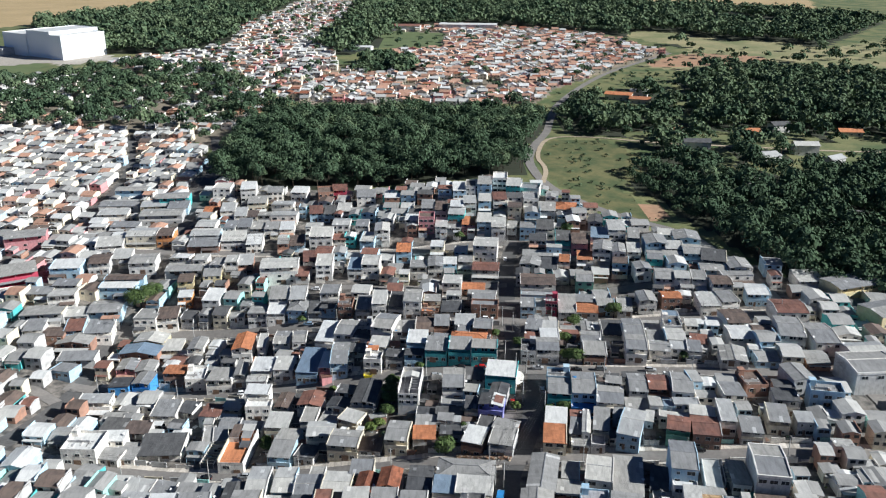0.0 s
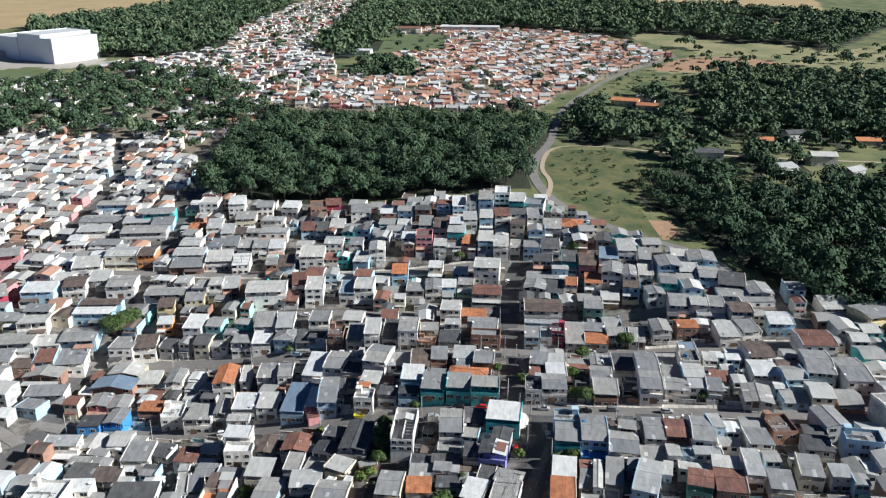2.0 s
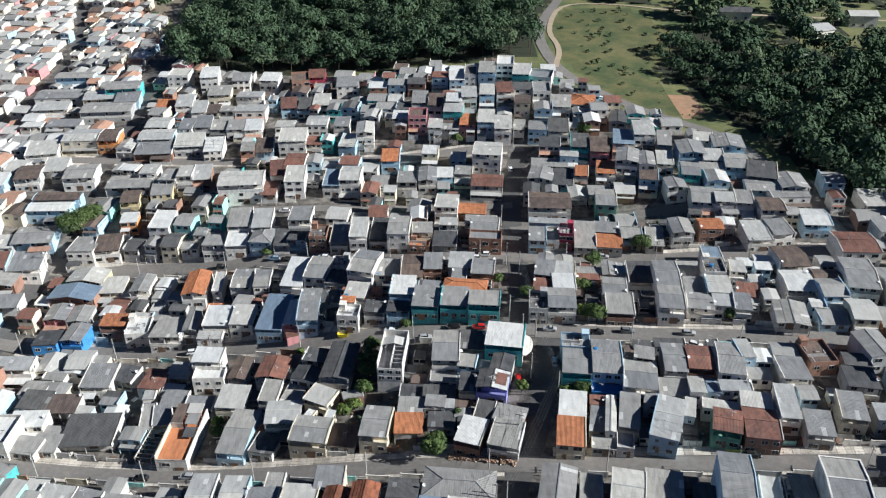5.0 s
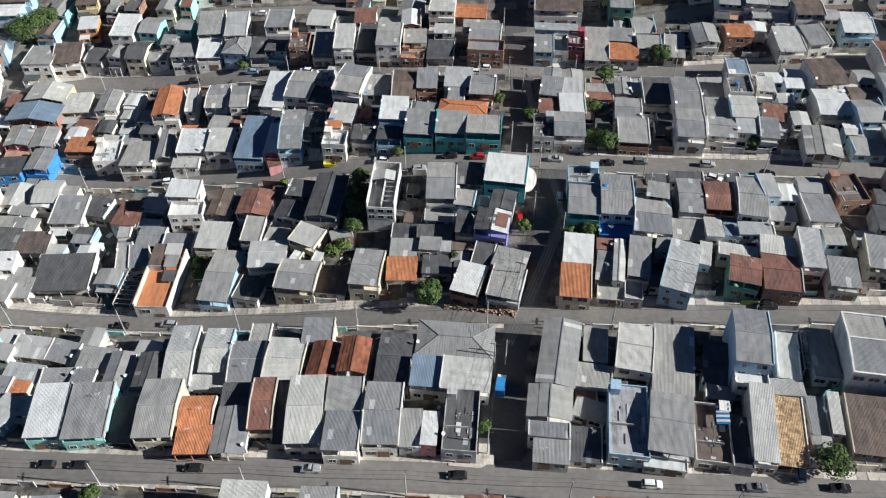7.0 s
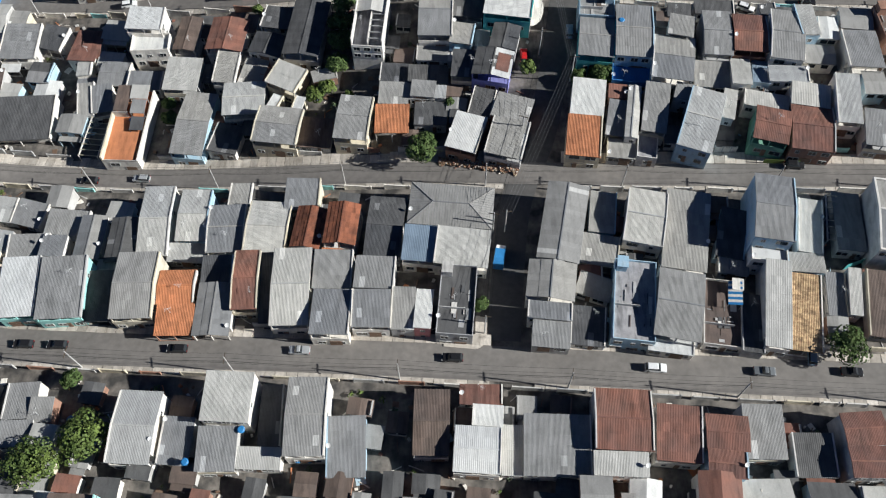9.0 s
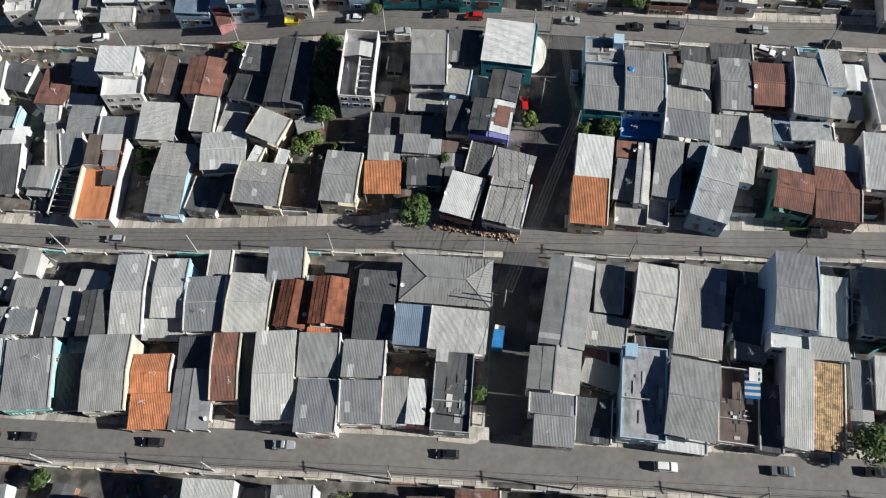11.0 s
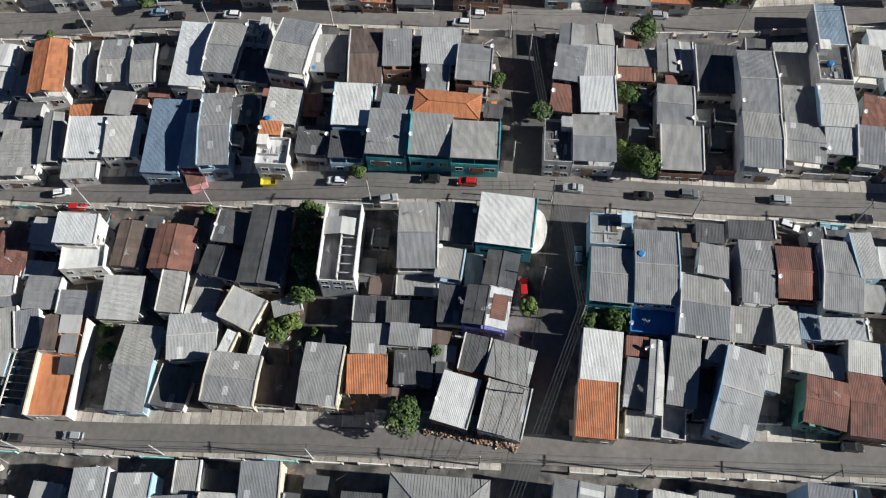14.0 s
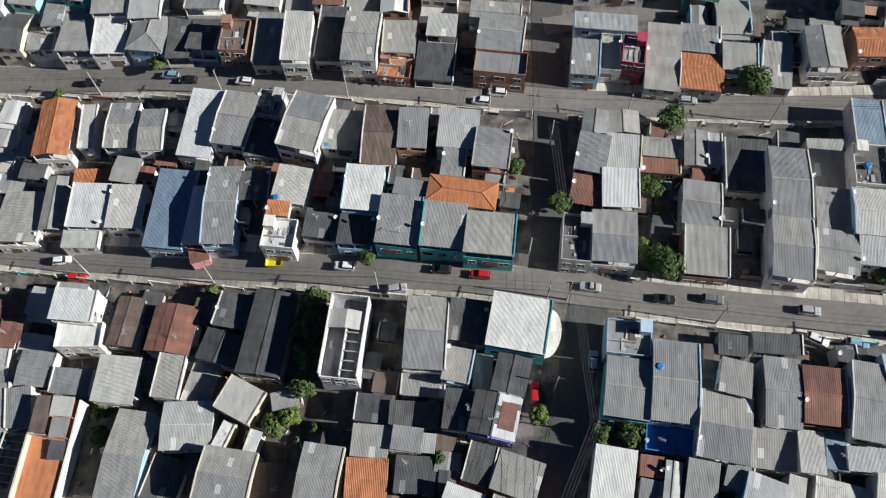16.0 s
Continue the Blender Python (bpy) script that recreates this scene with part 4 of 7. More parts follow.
house(-6.2, 242.5, 7.4, 7.4, -0.9, 4, "om", "n")
house(0.9, 249.7, 5.3, 4.3, -6.1, 4, "gm", "n")
house(21.1, 269.9, 10.8, 10.3, -9.4, 7, "wm", "t", "w")
house(10.0, 262.8, 5.0, 6.7, -9.7, 5, "gm", "b")
house(19.8, 260.8, 6.0, 7.1, -12.7, 5, "dy", "n")
house(16.8, 253.2, 8.3, 7.6, -11.5, 6, "dy", "v", "r")
house(14.3, 245.4, 4.9, 7.1, -14.5, 3, "dm", "k")
house(21.0, 243.3, 8.1, 7.3, -17.6, 3, "gm", "k")
house(41.1, 267.5, 8.1, 6.6, -5.0, 5, "gs", "b")
house(40.3, 258.1, 7.8, 10.8, -7.1, 6, "gx", "t", "w")
house(48.7, 259.3, 8.1, 14.7, -5.9, 6, "gx", "b")
house(47.7, 249.8, 8.7, 5.2, -7.3, 3, "qs", "z")
house(56.5, 251.4, 8.7, 11.8, -10.0, 6, "gx", "w")
house(59.3, 260.1, 5.4, 6.6, -13.6, 6, "gm", "w")
house(68.2, 267.3, 8.7, 3.8, -3.6, 3, "dm", "w")
house(60.2, 267.0, 5.0, 3.9, -5.3, 3, "dm", "n")
house(66.8, 257.4, 6.0, 12.4, -5.5, 6, "gx", "n")
house(73.9, 256.8, 7.2, 10.2, -5.8, 6, "rx", "k")
house(79.6, 265.0, 3.4, 3.1, 2.8, 4, "dm", "n")
house(81.7, 255.8, 6.9, 13.8, -9.8, 6, "gx", "w")
house(86.7, 259.7, 3.8, 9.5, -0.6, 6, "lm", "b")
house(64.9, 248.0, 7.5, 6.8, -6.4, 4, "gm", "n")
house(70.8, 247.5, 4.0, 7.4, -5.7, 5, "lm", "w")
house(75.4, 247.8, 3.5, 6.5, -8.9, 4, "bm", "b")
house(80.7, 246.2, 8.3, 4.0, -3.2, 5, "lm", "w")
house(37.4, 243.2, 7.0, 9.6, -8.6, 5, "wm", "w")
house(10.5, 236.4, 6.8, 9.2, -18.1, 5, "wm", "k")
house(19.4, 234.2, 7.9, 9.3, -15.4, 5, "gm", "n")
house(35.8, 233.5, 7.2, 10.1, -7.1, 5, "om", "c")
house(44.1, 245.0, 3.7, 3.6, -7.0, 4, "rm", "k")
house(43.8, 238.1, 4.8, 9.0, -10.6, 4, "gm", "n")
house(46.7, 238.8, 2.5, 13.7, -10.0, 5, "ly", "w")
house(43.8, 230.9, 5.8, 4.5, -7.2, 3, "gm", "n")
house(49.3, 231.1, 4.3, 6.3, -9.5, 3, "us", "w")
house(51.7, 239.7, 5.1, 12.6, -10.9, 5, "gm", "n")
house(58.4, 243.2, 4.2, 4.1, -17.0, 5, "gm", "n")
house(60.6, 235.2, 7.1, 16.0, -20.3, 6, "lx", "b")
house(67.2, 239.4, 2.6, 8.5, -16.0, 5, "lm", "n")
house(75.4, 240.4, 9.1, 4.5, -13.6, 4, "lm", "w")
house(74.8, 232.8, 7.0, 8.4, -15.6, 6, "rx", "e")
house(84.4, 240.5, 7.9, 5.7, -11.1, 5, "lm", "w")
house(83.2, 232.2, 8.5, 11.4, -9.2, 5, "rx", "k")
house(91.4, 238.4, 4.8, 12.1, -6.8, 6, "lm", "w")
house(-77.6, 219.6, 9.0, 6.0, -5.3, 4, "gm", "w")
house(-78.9, 213.1, 5.0, 5.3, -0.1, 4, "gm", "w")
house(-71.2, 215.0, 5.4, 10.5, -2.0, 4, "gy", "w")
house(-63.0, 213.3, 6.4, 10.5, -1.0, 5, "dy", "w")
house(-56.6, 217.7, 6.3, 16.9, 1.2, 6, "lx", "w")
house(-48.4, 218.7, 6.3, 12.4, -0.6, 6, "lx", "b")
house(-40.9, 215.1, 7.6, 11.2, 1.3, 5, "gx", "w")
house(-49.2, 210.3, 7.8, 4.2, -2.7, 3, "lm", "n")
house(-39.2, 224.5, 4.5, 5.9, -0.5, 5, "gm", "w")
house(-33.3, 223.8, 6.7, 3.6, -11.2, 3, "dm", "b")
house(-25.0, 222.6, 7.1, 7.4, -2.0, 6, "gm", "c")
house(-31.9, 214.7, 8.6, 12.2, -4.1, 5, "lx", "n")
house(-23.0, 214.0, 5.9, 9.5, -7.6, 5, "ty", "n")
house(-15.8, 213.9, 6.5, 9.5, -5.4, 6, "ty", "w")
house(-16.9, 208.1, 6.1, 2.5, -2.1, 3, "om", "k")
# dark cover puts the shade lying over this grey roof into its colour
house(-6.8, 213.0, 7.3, 14.0, -4.8, 5, "dx", "n")
house(7.0, 217.6, 17.0, 9.4, -5.6, 5, "gh", "n")
house(0.7, 208.1, 6.9, 7.8, -5.8, 6, "bm", "w")
house(9.2, 206.8, 10.6, 8.1, -7.3, 6, "lm", "w")
house(-71.9, 200.3, 8.9, 13.2, 2.4, 7, "gm", "a")
house(-80.9, 200.7, 7.5, 12.8, 2.6, 7, "wm", "a")
house(-65.0, 199.3, 5.2, 10.9, 1.9, 4, "dm", "n")
house(-56.7, 200.1, 8.1, 14.4, 1.1, 7, "gx", "c")
house(-48.7, 200.2, 7.2, 7.2, 0.7, 5, "ox", "k")
house(-48.0, 192.9, 7.2, 6.4, 0.1, 4, "om", "k")
house(-40.4, 195.0, 7.0, 11.1, -1.3, 4, "gy", "w")
house(-41.1, 204.3, 6.0, 6.2, 0.3, 5, "dm", "b")
house(-34.4, 200.9, 4.9, 12.8, 1.2, 6, "rx", "c")
# shaded part beside the rusty roof, built as a dark-covered strip
house(-30.4, 199.9, 2.5, 15.0, 1.9, 4, "dm", "b")
house(-25.0, 198.9, 7.3, 16.6, 0.8, 6, "lx", "w")
house(-16.9, 202.7, 7.5, 8.2, -1.7, 6, "gm", "w")
house(-16.6, 192.8, 7.3, 9.8, -1.8, 6, "gm", "w")
house(-8.4, 201.6, 7.7, 7.3, -2.9, 6, "gm", "w")
house(-8.8, 193.3, 7.2, 7.6, -1.0, 6, "gm", "w")
house(-2.6, 193.6, 4.3, 8.6, -2.0, 5, "gm", "n")
house(1.4, 193.4, 3.1, 8.4, -4.5, 5, "wm", "p")
house(7.9, 195.0, 7.1, 14.8, -5.1, 5, "ds", "n")
house(29.7, 211.8, 8.2, 17.8, -11.4, 6, "gy", "n")
house(26.4, 198.4, 9.1, 7.8, -8.1, 6, "gy", "w")
house(25.8, 192.3, 8.2, 3.7, -6.1, 5, "gm", "w")
house(25.8, 187.7, 7.0, 5.2, -5.9, 4, "gm", "n")
house(38.2, 214.9, 5.1, 10.2, -8.6, 4, "gm", "b")
house(36.8, 206.0, 7.3, 6.5, -10.9, 4, "gm", "c")
house(35.2, 198.3, 6.7, 4.7, -20.4, 3, "gm", "w")
# stands for a dark yard: low house added with a dark cover
house(33.1, 189.7, 6.3, 7.8, -6.3, 3, "dm", "w")
house(46.3, 212.2, 7.7, 12.3, -12.1, 6, "lx", "w")
house(54.2, 209.5, 8.6, 17.3, -9.9, 5, "gm", "w")
house(70.2, 211.0, 7.4, 14.3, -9.9, 10, "gx", "b")
house(68.9, 202.7, 6.9, 3.3, -8.0, 6, "ws", "w")
# the tall house's shadow here is put into a dark roof cover
house(63.4, 208.8, 5.3, 10.8, -14.0, 4, "dm", "b")
house(62.9, 202.2, 5.6, 4.0, -9.1, 3, "gm", "n")
# pale roof added in place of a lower concrete yard
house(78.9, 209.8, 4.5, 11.6, -9.3, 4, "lm", "n")
house(76.5, 201.7, 6.8, 4.3, -5.2, 4, "gm", "b")
house(74.2, 191.2, 6.0, 15.5, -8.3, 4, "ym", "w")
house(68.8, 192.4, 4.6, 17.5, -8.9, 6, "lm", "w")
# dark recessed court, its darkness given as a low dark roof
house(64.3, 189.6, 3.8, 12.5, -8.9, 3, "dm", "n")
house(42.1, 194.0, 8.0, 16.9, -7.3, 5, "us", "b")
house(50.3, 192.5, 8.5, 14.0, -11.8, 6, "gx", "n")
house(59.0, 191.7, 7.3, 13.8, -8.3, 3, "ks", "w")
house(48.3, 185.1, 8.3, 2.5, -9.0, 3, "wm", "w")
house(87.0, 211.0, 5.2, 14.0, -8.0, 3, "gm", "n")
house(84.5, 195.2, 2.1, 9.6, -7.8, 4, "lm", "n")
# low brown roof added in place of a dark brown court
house(91.6, 192.6, 9.5, 13.5, -8.0, 3, "km", "n")
house(81.3, 195.2, 3.4, 8.8, -5.3, 3, "gm", "n")
house(-73.8, 176.1, 5.6, 7.1, 3.2, 4, "gm", "w")
house(-69.5, 174.2, 4.1, 4.6, -0.8, 4, "gm", "k")
house(-73.3, 169.6, 6.2, 4.7, 1.8, 4, "gm", "w")
house(-50.2, 169.7, 7.6, 13.0, -3.3, 6, "lx", "w")
house(-33.7, 174.7, 8.5, 9.0, -3.5, 8, "lm", "w")
house(-35.1, 165.8, 6.8, 7.8, -0.1, 5, "gm", "n")
house(-27.7, 164.2, 7.8, 3.8, -2.1, 4, "lm", "w")
house(-42.9, 167.6, 5.4, 8.5, -4.4, 4, "gm", "w")
house(-26.5, 172.5, 3.8, 12.0, 1.7, 3, "dm", "n")
house(-19.3, 171.0, 7.0, 14.1, -0.5, 7, "gx", "w")
house(-12.2, 166.2, 6.7, 10.7, 1.2, 4, "gm", "b")
house(3.0, 170.2, 6.2, 11.8, -1.3, 5, "kx", "n")
house(12.0, 175.4, 7.5, 3.6, -1.5, 5, "rm", "w")
house(13.1, 171.1, 5.2, 3.7, -4.4, 6, "wm", "w")
house(11.1, 164.8, 8.0, 7.9, -4.0, 6, "wx", "w")
house(17.4, 165.2, 3.6, 8.7, -3.1, 4, "lm", "n")
house(25.2, 165.8, 11.6, 10.7, -2.3, 5, "gm", "w")
house(36.9, 169.7, 9.8, 10.7, -3.3, 7, "rx", "n")
house(35.8, 162.1, 9.2, 4.1, -2.7, 6, "lm", "w")
house(46.6, 167.4, 7.7, 9.8, -5.8, 6, "rm", "w")
house(54.9, 167.3, 7.2, 6.0, -4.9, 6, "rx", "n")
house(54.0, 161.8, 6.4, 4.5, -6.3, 6, "rx", "b")
house(61.7, 167.8, 6.8, 9.5, -1.9, 5, "gm", "n")
house(70.0, 163.7, 6.9, 7.6, -1.3, 4, "dm", "w")
house(78.8, 167.7, 7.2, 5.7, 3.2, 6, "rx", "n")
house(78.2, 161.9, 6.2, 5.2, -1.4, 6, "rx", "n")
house(-114.5, 482.1, 8.7, 13.0, 7.0, 9, "wm", "w")
house(-98.9, 482.4, 8.7, 9.9, 5.4, 7, "gm", "w")
house(-84.7, 484.1, 9.2, 10.4, -5.1, 7, "wm", "w")
house(-69.7, 484.0, 8.8, 13.0, 10.0, 7, "ks", "k")
house(-62.2, 491.1, 8.6, 10.7, 4.0, 6, "rm", "r")
house(-130.0, 483.9, 10.3, 10.9, 0.2, 8, "ls", "w")
house(-156.0, 475.0, 16.3, 11.5, 6.8, 7, "gx", "t")
house(-188.8, 496.9, 18.9, 9.1, 2.4, 6, "gx", "b")
house(-106.3, 466.2, 10.6, 11.2, 5.9, 7, "gm", "c")
house(-91.5, 465.6, 12.0, 9.9, 0.1, 6, "lm", "w")
house(-120.2, 453.9, 7.6, 13.0, 6.2, 7, "lm", "w")
house(-112.3, 449.8, 6.6, 13.0, 6.8, 6, "lm", "w")
house(-131.0, 456.6, 8.0, 10.7, 2.5, 4, "om", "p")
house(-106.0, 450.0, 6.0, 9.3, 2.7, 5, "km", "c")
house(-99.5, 450.6, 6.4, 9.3, 3.2, 5, "gm", "n")
house(-88.6, 452.6, 14.3, 11.2, 1.1, 5, "lm", "w")
house(-72.0, 459.4, 7.4, 12.3, 9.0, 5, "rm", "b")
house(-63.7, 458.6, 6.5, 13.0, 0.1, 5, "dm", "b")
house(-56.3, 461.8, 7.7, 13.0, -0.1, 5, "lm", "n")
house(-44.8, 475.8, 10.8, 12.4, 4.4, 7, "gm", "w")
house(-187.3, 459.9, 16.4, 9.7, 5.1, 6, "lm", "w")
house(-188.8, 476.0, 22.6, 12.5, 3.4, 5, "gx", "w")
house(-166.8, 470.3, 14.5, 13.0, 8.2, 5, "lx", "c")
house(-151.7, 465.7, 11.3, 12.2, 7.8, 5, "gm", "b")
house(-157.6, 454.1, 23.2, 13.0, 4.8, 5, "gx", "n")
house(-188.5, 440.0, 9.2, 8.1, 3.1, 5, "wm", "w")
house(-174.2, 441.1, 15.0, 7.7, 1.0, 4, "gm", "w")
house(-156.2, 418.3, 15.4, 13.0, 3.7, 6, "lx", "c")
house(-144.1, 418.0, 8.1, 13.0, 4.3, 6, "kx", "o")
house(-126.9, 433.5, 10.1, 12.4, 0.4, 5, "lx", "w")
house(-113.9, 432.5, 6.0, 10.3, -0.2, 5, "gm", "w")
house(-107.1, 435.5, 7.1, 12.2, 5.7, 5, "gm", "n")
house(-99.7, 434.8, 7.0, 10.3, 1.4, 4, "gm", "b")
house(-92.0, 433.2, 7.3, 10.3, 3.0, 5, "gm", "w")
house(-84.0, 433.8, 7.5, 11.3, 4.7, 5, "wm", "w")
house(-124.2, 420.2, 15.0, 11.5, 4.3, 5, "lx", "b")
house(-122.4, 410.0, 15.7, 12.5, 4.8, 4, "gm", "k")
house(-108.6, 415.5, 12.1, 13.0, 6.8, 5, "lm", "n")
house(-96.9, 411.6, 8.0, 13.0, 5.8, 5, "wm", "w")
house(-82.0, 409.8, 5.6, 12.3, 8.5, 5, "gm", "k")
house(-75.4, 413.6, 7.6, 13.0, 7.6, 4, "km", "b")
house(-63.0, 416.0, 11.6, 12.8, 1.6, 8, "lm", "w")
house(-69.6, 435.2, 8.8, 9.7, 2.7, 5, "lm", "w")
house(-54.4, 433.0, 9.3, 11.0, 0.2, 7, "lx", "w")
house(-43.2, 432.4, 6.7, 9.6, -1.3, 6, "gm", "w")
house(-170.2, 408.2, 13.0, 13.0, 11.7, 5, "lm", "w")
house(-166.8, 385.5, 9.5, 13.0, 9.0, 5, "kx", "n")
house(-159.2, 394.0, 9.2, 11.7, 7.2, 4, "lm", "w")
house(-146.1, 387.0, 12.3, 13.0, 6.3, 5, "gx", "w")
house(-150.8, 364.3, 16.2, 8.5, 1.1, 5, "wx", "b")
house(-149.8, 370.1, 17.9, 6.4, 2.6, 5, "kx", "b")
house(-127.0, 390.8, 6.3, 7.5, -5.8, 5, "wm", "w")
house(-118.7, 389.9, 6.7, 11.3, 4.7, 5, "lm", "w")
house(-109.0, 385.7, 6.8, 13.0, -0.9, 5, "gm", "w")
house(-124.8, 382.0, 17.4, 10.8, 3.3, 4, "gx", "w")
house(-102.9, 386.5, 5.9, 12.5, 6.3, 6, "lm", "w")
house(-96.2, 387.3, 6.9, 12.4, 7.9, 5, "lm", "k")
house(-77.9, 376.9, 17.5, 13.0, 5.2, 8, "lx", "w")
house(-65.3, 388.6, 6.3, 12.6, 8.7, 6, "rm", "w")
house(-58.9, 395.9, 8.3, 11.6, -0.8, 6, "rx", "w")
house(-56.7, 379.9, 7.7, 12.9, 2.2, 8, "lm", "w")
house(-66.4, 375.7, 5.9, 12.9, -0.3, 4, "rx", "w")
house(-121.4, 371.5, 7.0, 10.4, 8.6, 5, "kx", "y")
house(-110.4, 377.7, 8.2, 13.0, 9.3, 5, "gm", "y")
house(-118.8, 360.0, 6.3, 7.2, 7.0, 5, "wm", "o")
house(-104.6, 356.1, 7.7, 12.1, -2.6, 7, "wm", "w")
house(-74.3, 354.3, 8.3, 13.0, 4.0, 6, "gm", "w")
house(-65.3, 352.4, 7.2, 13.0, 2.9, 6, "lm", "w")
house(-50.8, 353.1, 8.1, 13.0, 0.6, 6, "gm", "w")
house(1.2, 470.5, 7.7, 11.7, -2.0, 6, "rm", "b")
house(9.2, 465.8, 7.1, 13.0, 0.6, 7, "wm", "b")
house(15.9, 466.4, 5.7, 13.0, -3.0, 8, "ds", "w")
house(23.8, 465.7, 7.9, 13.0, -4.8, 10, "gm", "b")
house(33.0, 473.2, 8.2, 13.0, -5.2, 10, "ws", "w")
house(40.1, 465.0, 8.0, 13.0, -6.3, 9, "lm", "t")
house(49.8, 465.4, 11.0, 11.3, -12.7, 6, "gs", "w")
house(14.6, 445.9, 6.9, 11.3, 0.1, 7, "lm", "w")
house(7.6, 441.7, 6.9, 9.2, -2.7, 7, "wm", "w")
house(7.5, 433.9, 8.6, 10.8, -6.2, 7, "lm", "t")
house(23.1, 447.2, 6.8, 11.5, -3.6, 7, "lm", "b")
house(31.1, 448.8, 7.6, 11.4, 1.6, 7, "rm", "w")
house(38.7, 437.0, 7.0, 13.0, -6.4, 7, "km", "c")
house(48.4, 449.9, 8.3, 13.0, -2.0, 6, "gs", "w")
house(56.0, 436.9, 9.2, 13.0, -7.1, 6, "gm", "n")
house(-0.9, 445.1, 6.4, 13.0, -3.2, 5, "km", "w")
house(-8.2, 449.3, 7.2, 13.0, -0.8, 5, "gm", "w")
house(-8.7, 429.3, 8.2, 9.3, -1.3, 8, "ks", "p")
house(-16.8, 433.2, 6.7, 8.7, -3.6, 6, "wm", "w")
house(-0.7, 427.0, 6.2, 13.0, -3.4, 5, "lm", "w")
house(6.1, 425.3, 7.3, 10.1, -4.5, 4, "gm", "w")
house(13.7, 426.6, 6.9, 11.2, -4.1, 5, "om", "p")
house(21.8, 425.3, 7.1, 12.6, -4.1, 7, "lm", "b")
house(29.1, 420.0, 7.4, 13.0, -3.7, 7, "lm", "w")
house(44.2, 418.9, 8.0, 13.0, -5.8, 5, "gm", "b")
house(53.2, 418.2, 8.9, 13.0, -5.5, 5, "dm", "w")
house(36.3, 421.9, 4.9, 10.0, -6.8, 4, "gm", "w")
house(48.2, 405.8, 8.8, 8.7, -5.0, 5, "dm", "w")
house(60.4, 403.2, 7.5, 12.3, -6.4, 6, "dm", "t")
house(55.3, 396.5, 7.5, 11.3, -6.7, 5, "lm", "b")
house(-31.9, 422.7, 7.6, 13.0, 1.9, 7, "ly", "w")
house(-38.7, 416.1, 7.2, 12.1, -6.1, 5, "lm", "b")
house(-54.2, 416.4, 8.0, 9.5, -3.2, 5, "rx", "w")
house(-19.6, 401.4, 7.5, 10.9, -0.0, 6, "om", "b")
house(21.5, 398.7, 11.7, 13.0, -7.2, 9, "lx", "w")
house(20.6, 380.1, 12.7, 10.7, -5.7, 5, "rx", "n")
house(-2.7, 405.1, 6.7, 7.6, -4.7, 6, "wm", "c")
house(3.5, 388.9, 6.5, 8.3, -1.4, 5, "wm", "b")
house(11.3, 390.7, 7.1, 8.5, -5.5, 5, "gm", "n")
house(-11.9, 385.3, 7.8, 13.0, -0.0, 5, "gm", "n")
house(-3.6, 385.7, 7.2, 13.0, -0.2, 6, "gy", "n")
house(-34.5, 381.1, 8.2, 13.0, -1.9, 8, "lx", "w")
house(-41.6, 380.9, 7.4, 13.0, -1.4, 6, "bm", "w")
house(4.3, 356.1, 8.3, 13.0, -4.7, 8, "lm", "w")
house(14.0, 357.3, 10.2, 8.3, -5.9, 4, "ox", "k")
house(16.7, 345.1, 11.4, 6.9, -5.1, 5, "gx", "w")
house(43.3, 358.4, 15.8, 13.0, -3.8, 6, "kx", "w")
house(42.5, 382.0, 9.7, 11.1, -12.9, 5, "gy", "w")
house(51.1, 379.5, 8.0, 13.0, -8.4, 4, "dm", "w")
house(48.1, 391.4, 17.6, 6.7, -5.9, 4, "gm", "w")
house(58.5, 380.9, 5.2, 8.3, -8.2, 5, "om", "w")
house(66.4, 442.3, 12.0, 13.0, -11.1, 4, "oh", "n")
house(80.2, 424.3, 7.3, 13.0, -10.5, 4, "dy", "n")
house(87.0, 404.5, 8.5, 13.0, -4.0, 8, "lm", "w")
house(78.7, 402.0, 8.8, 13.0, -9.1, 6, "bm", "w")
house(94.5, 397.4, 5.7, 13.0, -9.6, 6, "gm", "n")
house(102.7, 387.2, 10.3, 12.9, -2.6, 6, "gy", "b")
house(110.6, 398.0, 7.8, 8.0, -11.6, 5, "lm", "w")
house(119.1, 392.5, 12.4, 13.0, -7.1, 5, "gy", "b")
house(110.6, 381.8, 8.3, 10.0, -6.7, 5, "lm", "w")
house(68.1, 398.0, 7.8, 13.0, -7.2, 6, "km", "p")
house(77.1, 384.9, 8.7, 13.0, -12.2, 7, "gy", "w")
house(84.3, 382.4, 6.2, 12.6, -7.5, 6, "gy", "w")
house(83.5, 372.2, 7.1, 13.0, -11.8, 5, "km", "b")
house(91.7, 383.0, 6.4, 11.3, -7.7, 5, "lm", "w")
house(99.0, 371.1, 7.0, 11.4, -10.1, 6, "gx", "t")
house(107.5, 373.2, 8.3, 5.9, -7.4, 5, "gm", "w")
house(117.9, 375.9, 9.1, 13.0, -8.5, 5, "gx", "b")
house(125.5, 367.6, 11.1, 13.0, -15.2, 6, "dm", "c")
house(68.2, 381.2, 7.6, 10.2, -7.0, 5, "om", "w")
house(122.3, 358.3, 11.4, 10.0, -7.1, 5, "gx", "b")
house(133.9, 359.2, 10.1, 12.3, -1.6, 6, "gy", "w")
house(64.1, 356.1, 7.6, 13.0, -6.6, 7, "gx", "e")
house(91.4, 362.6, 7.3, 8.7, 1.1, 6, "gy", "w")
house(99.3, 353.1, 8.3, 13.0, -9.0, 6, "gx", "w")
house(106.2, 349.1, 6.6, 7.2, -8.0, 7, "lm", "w")
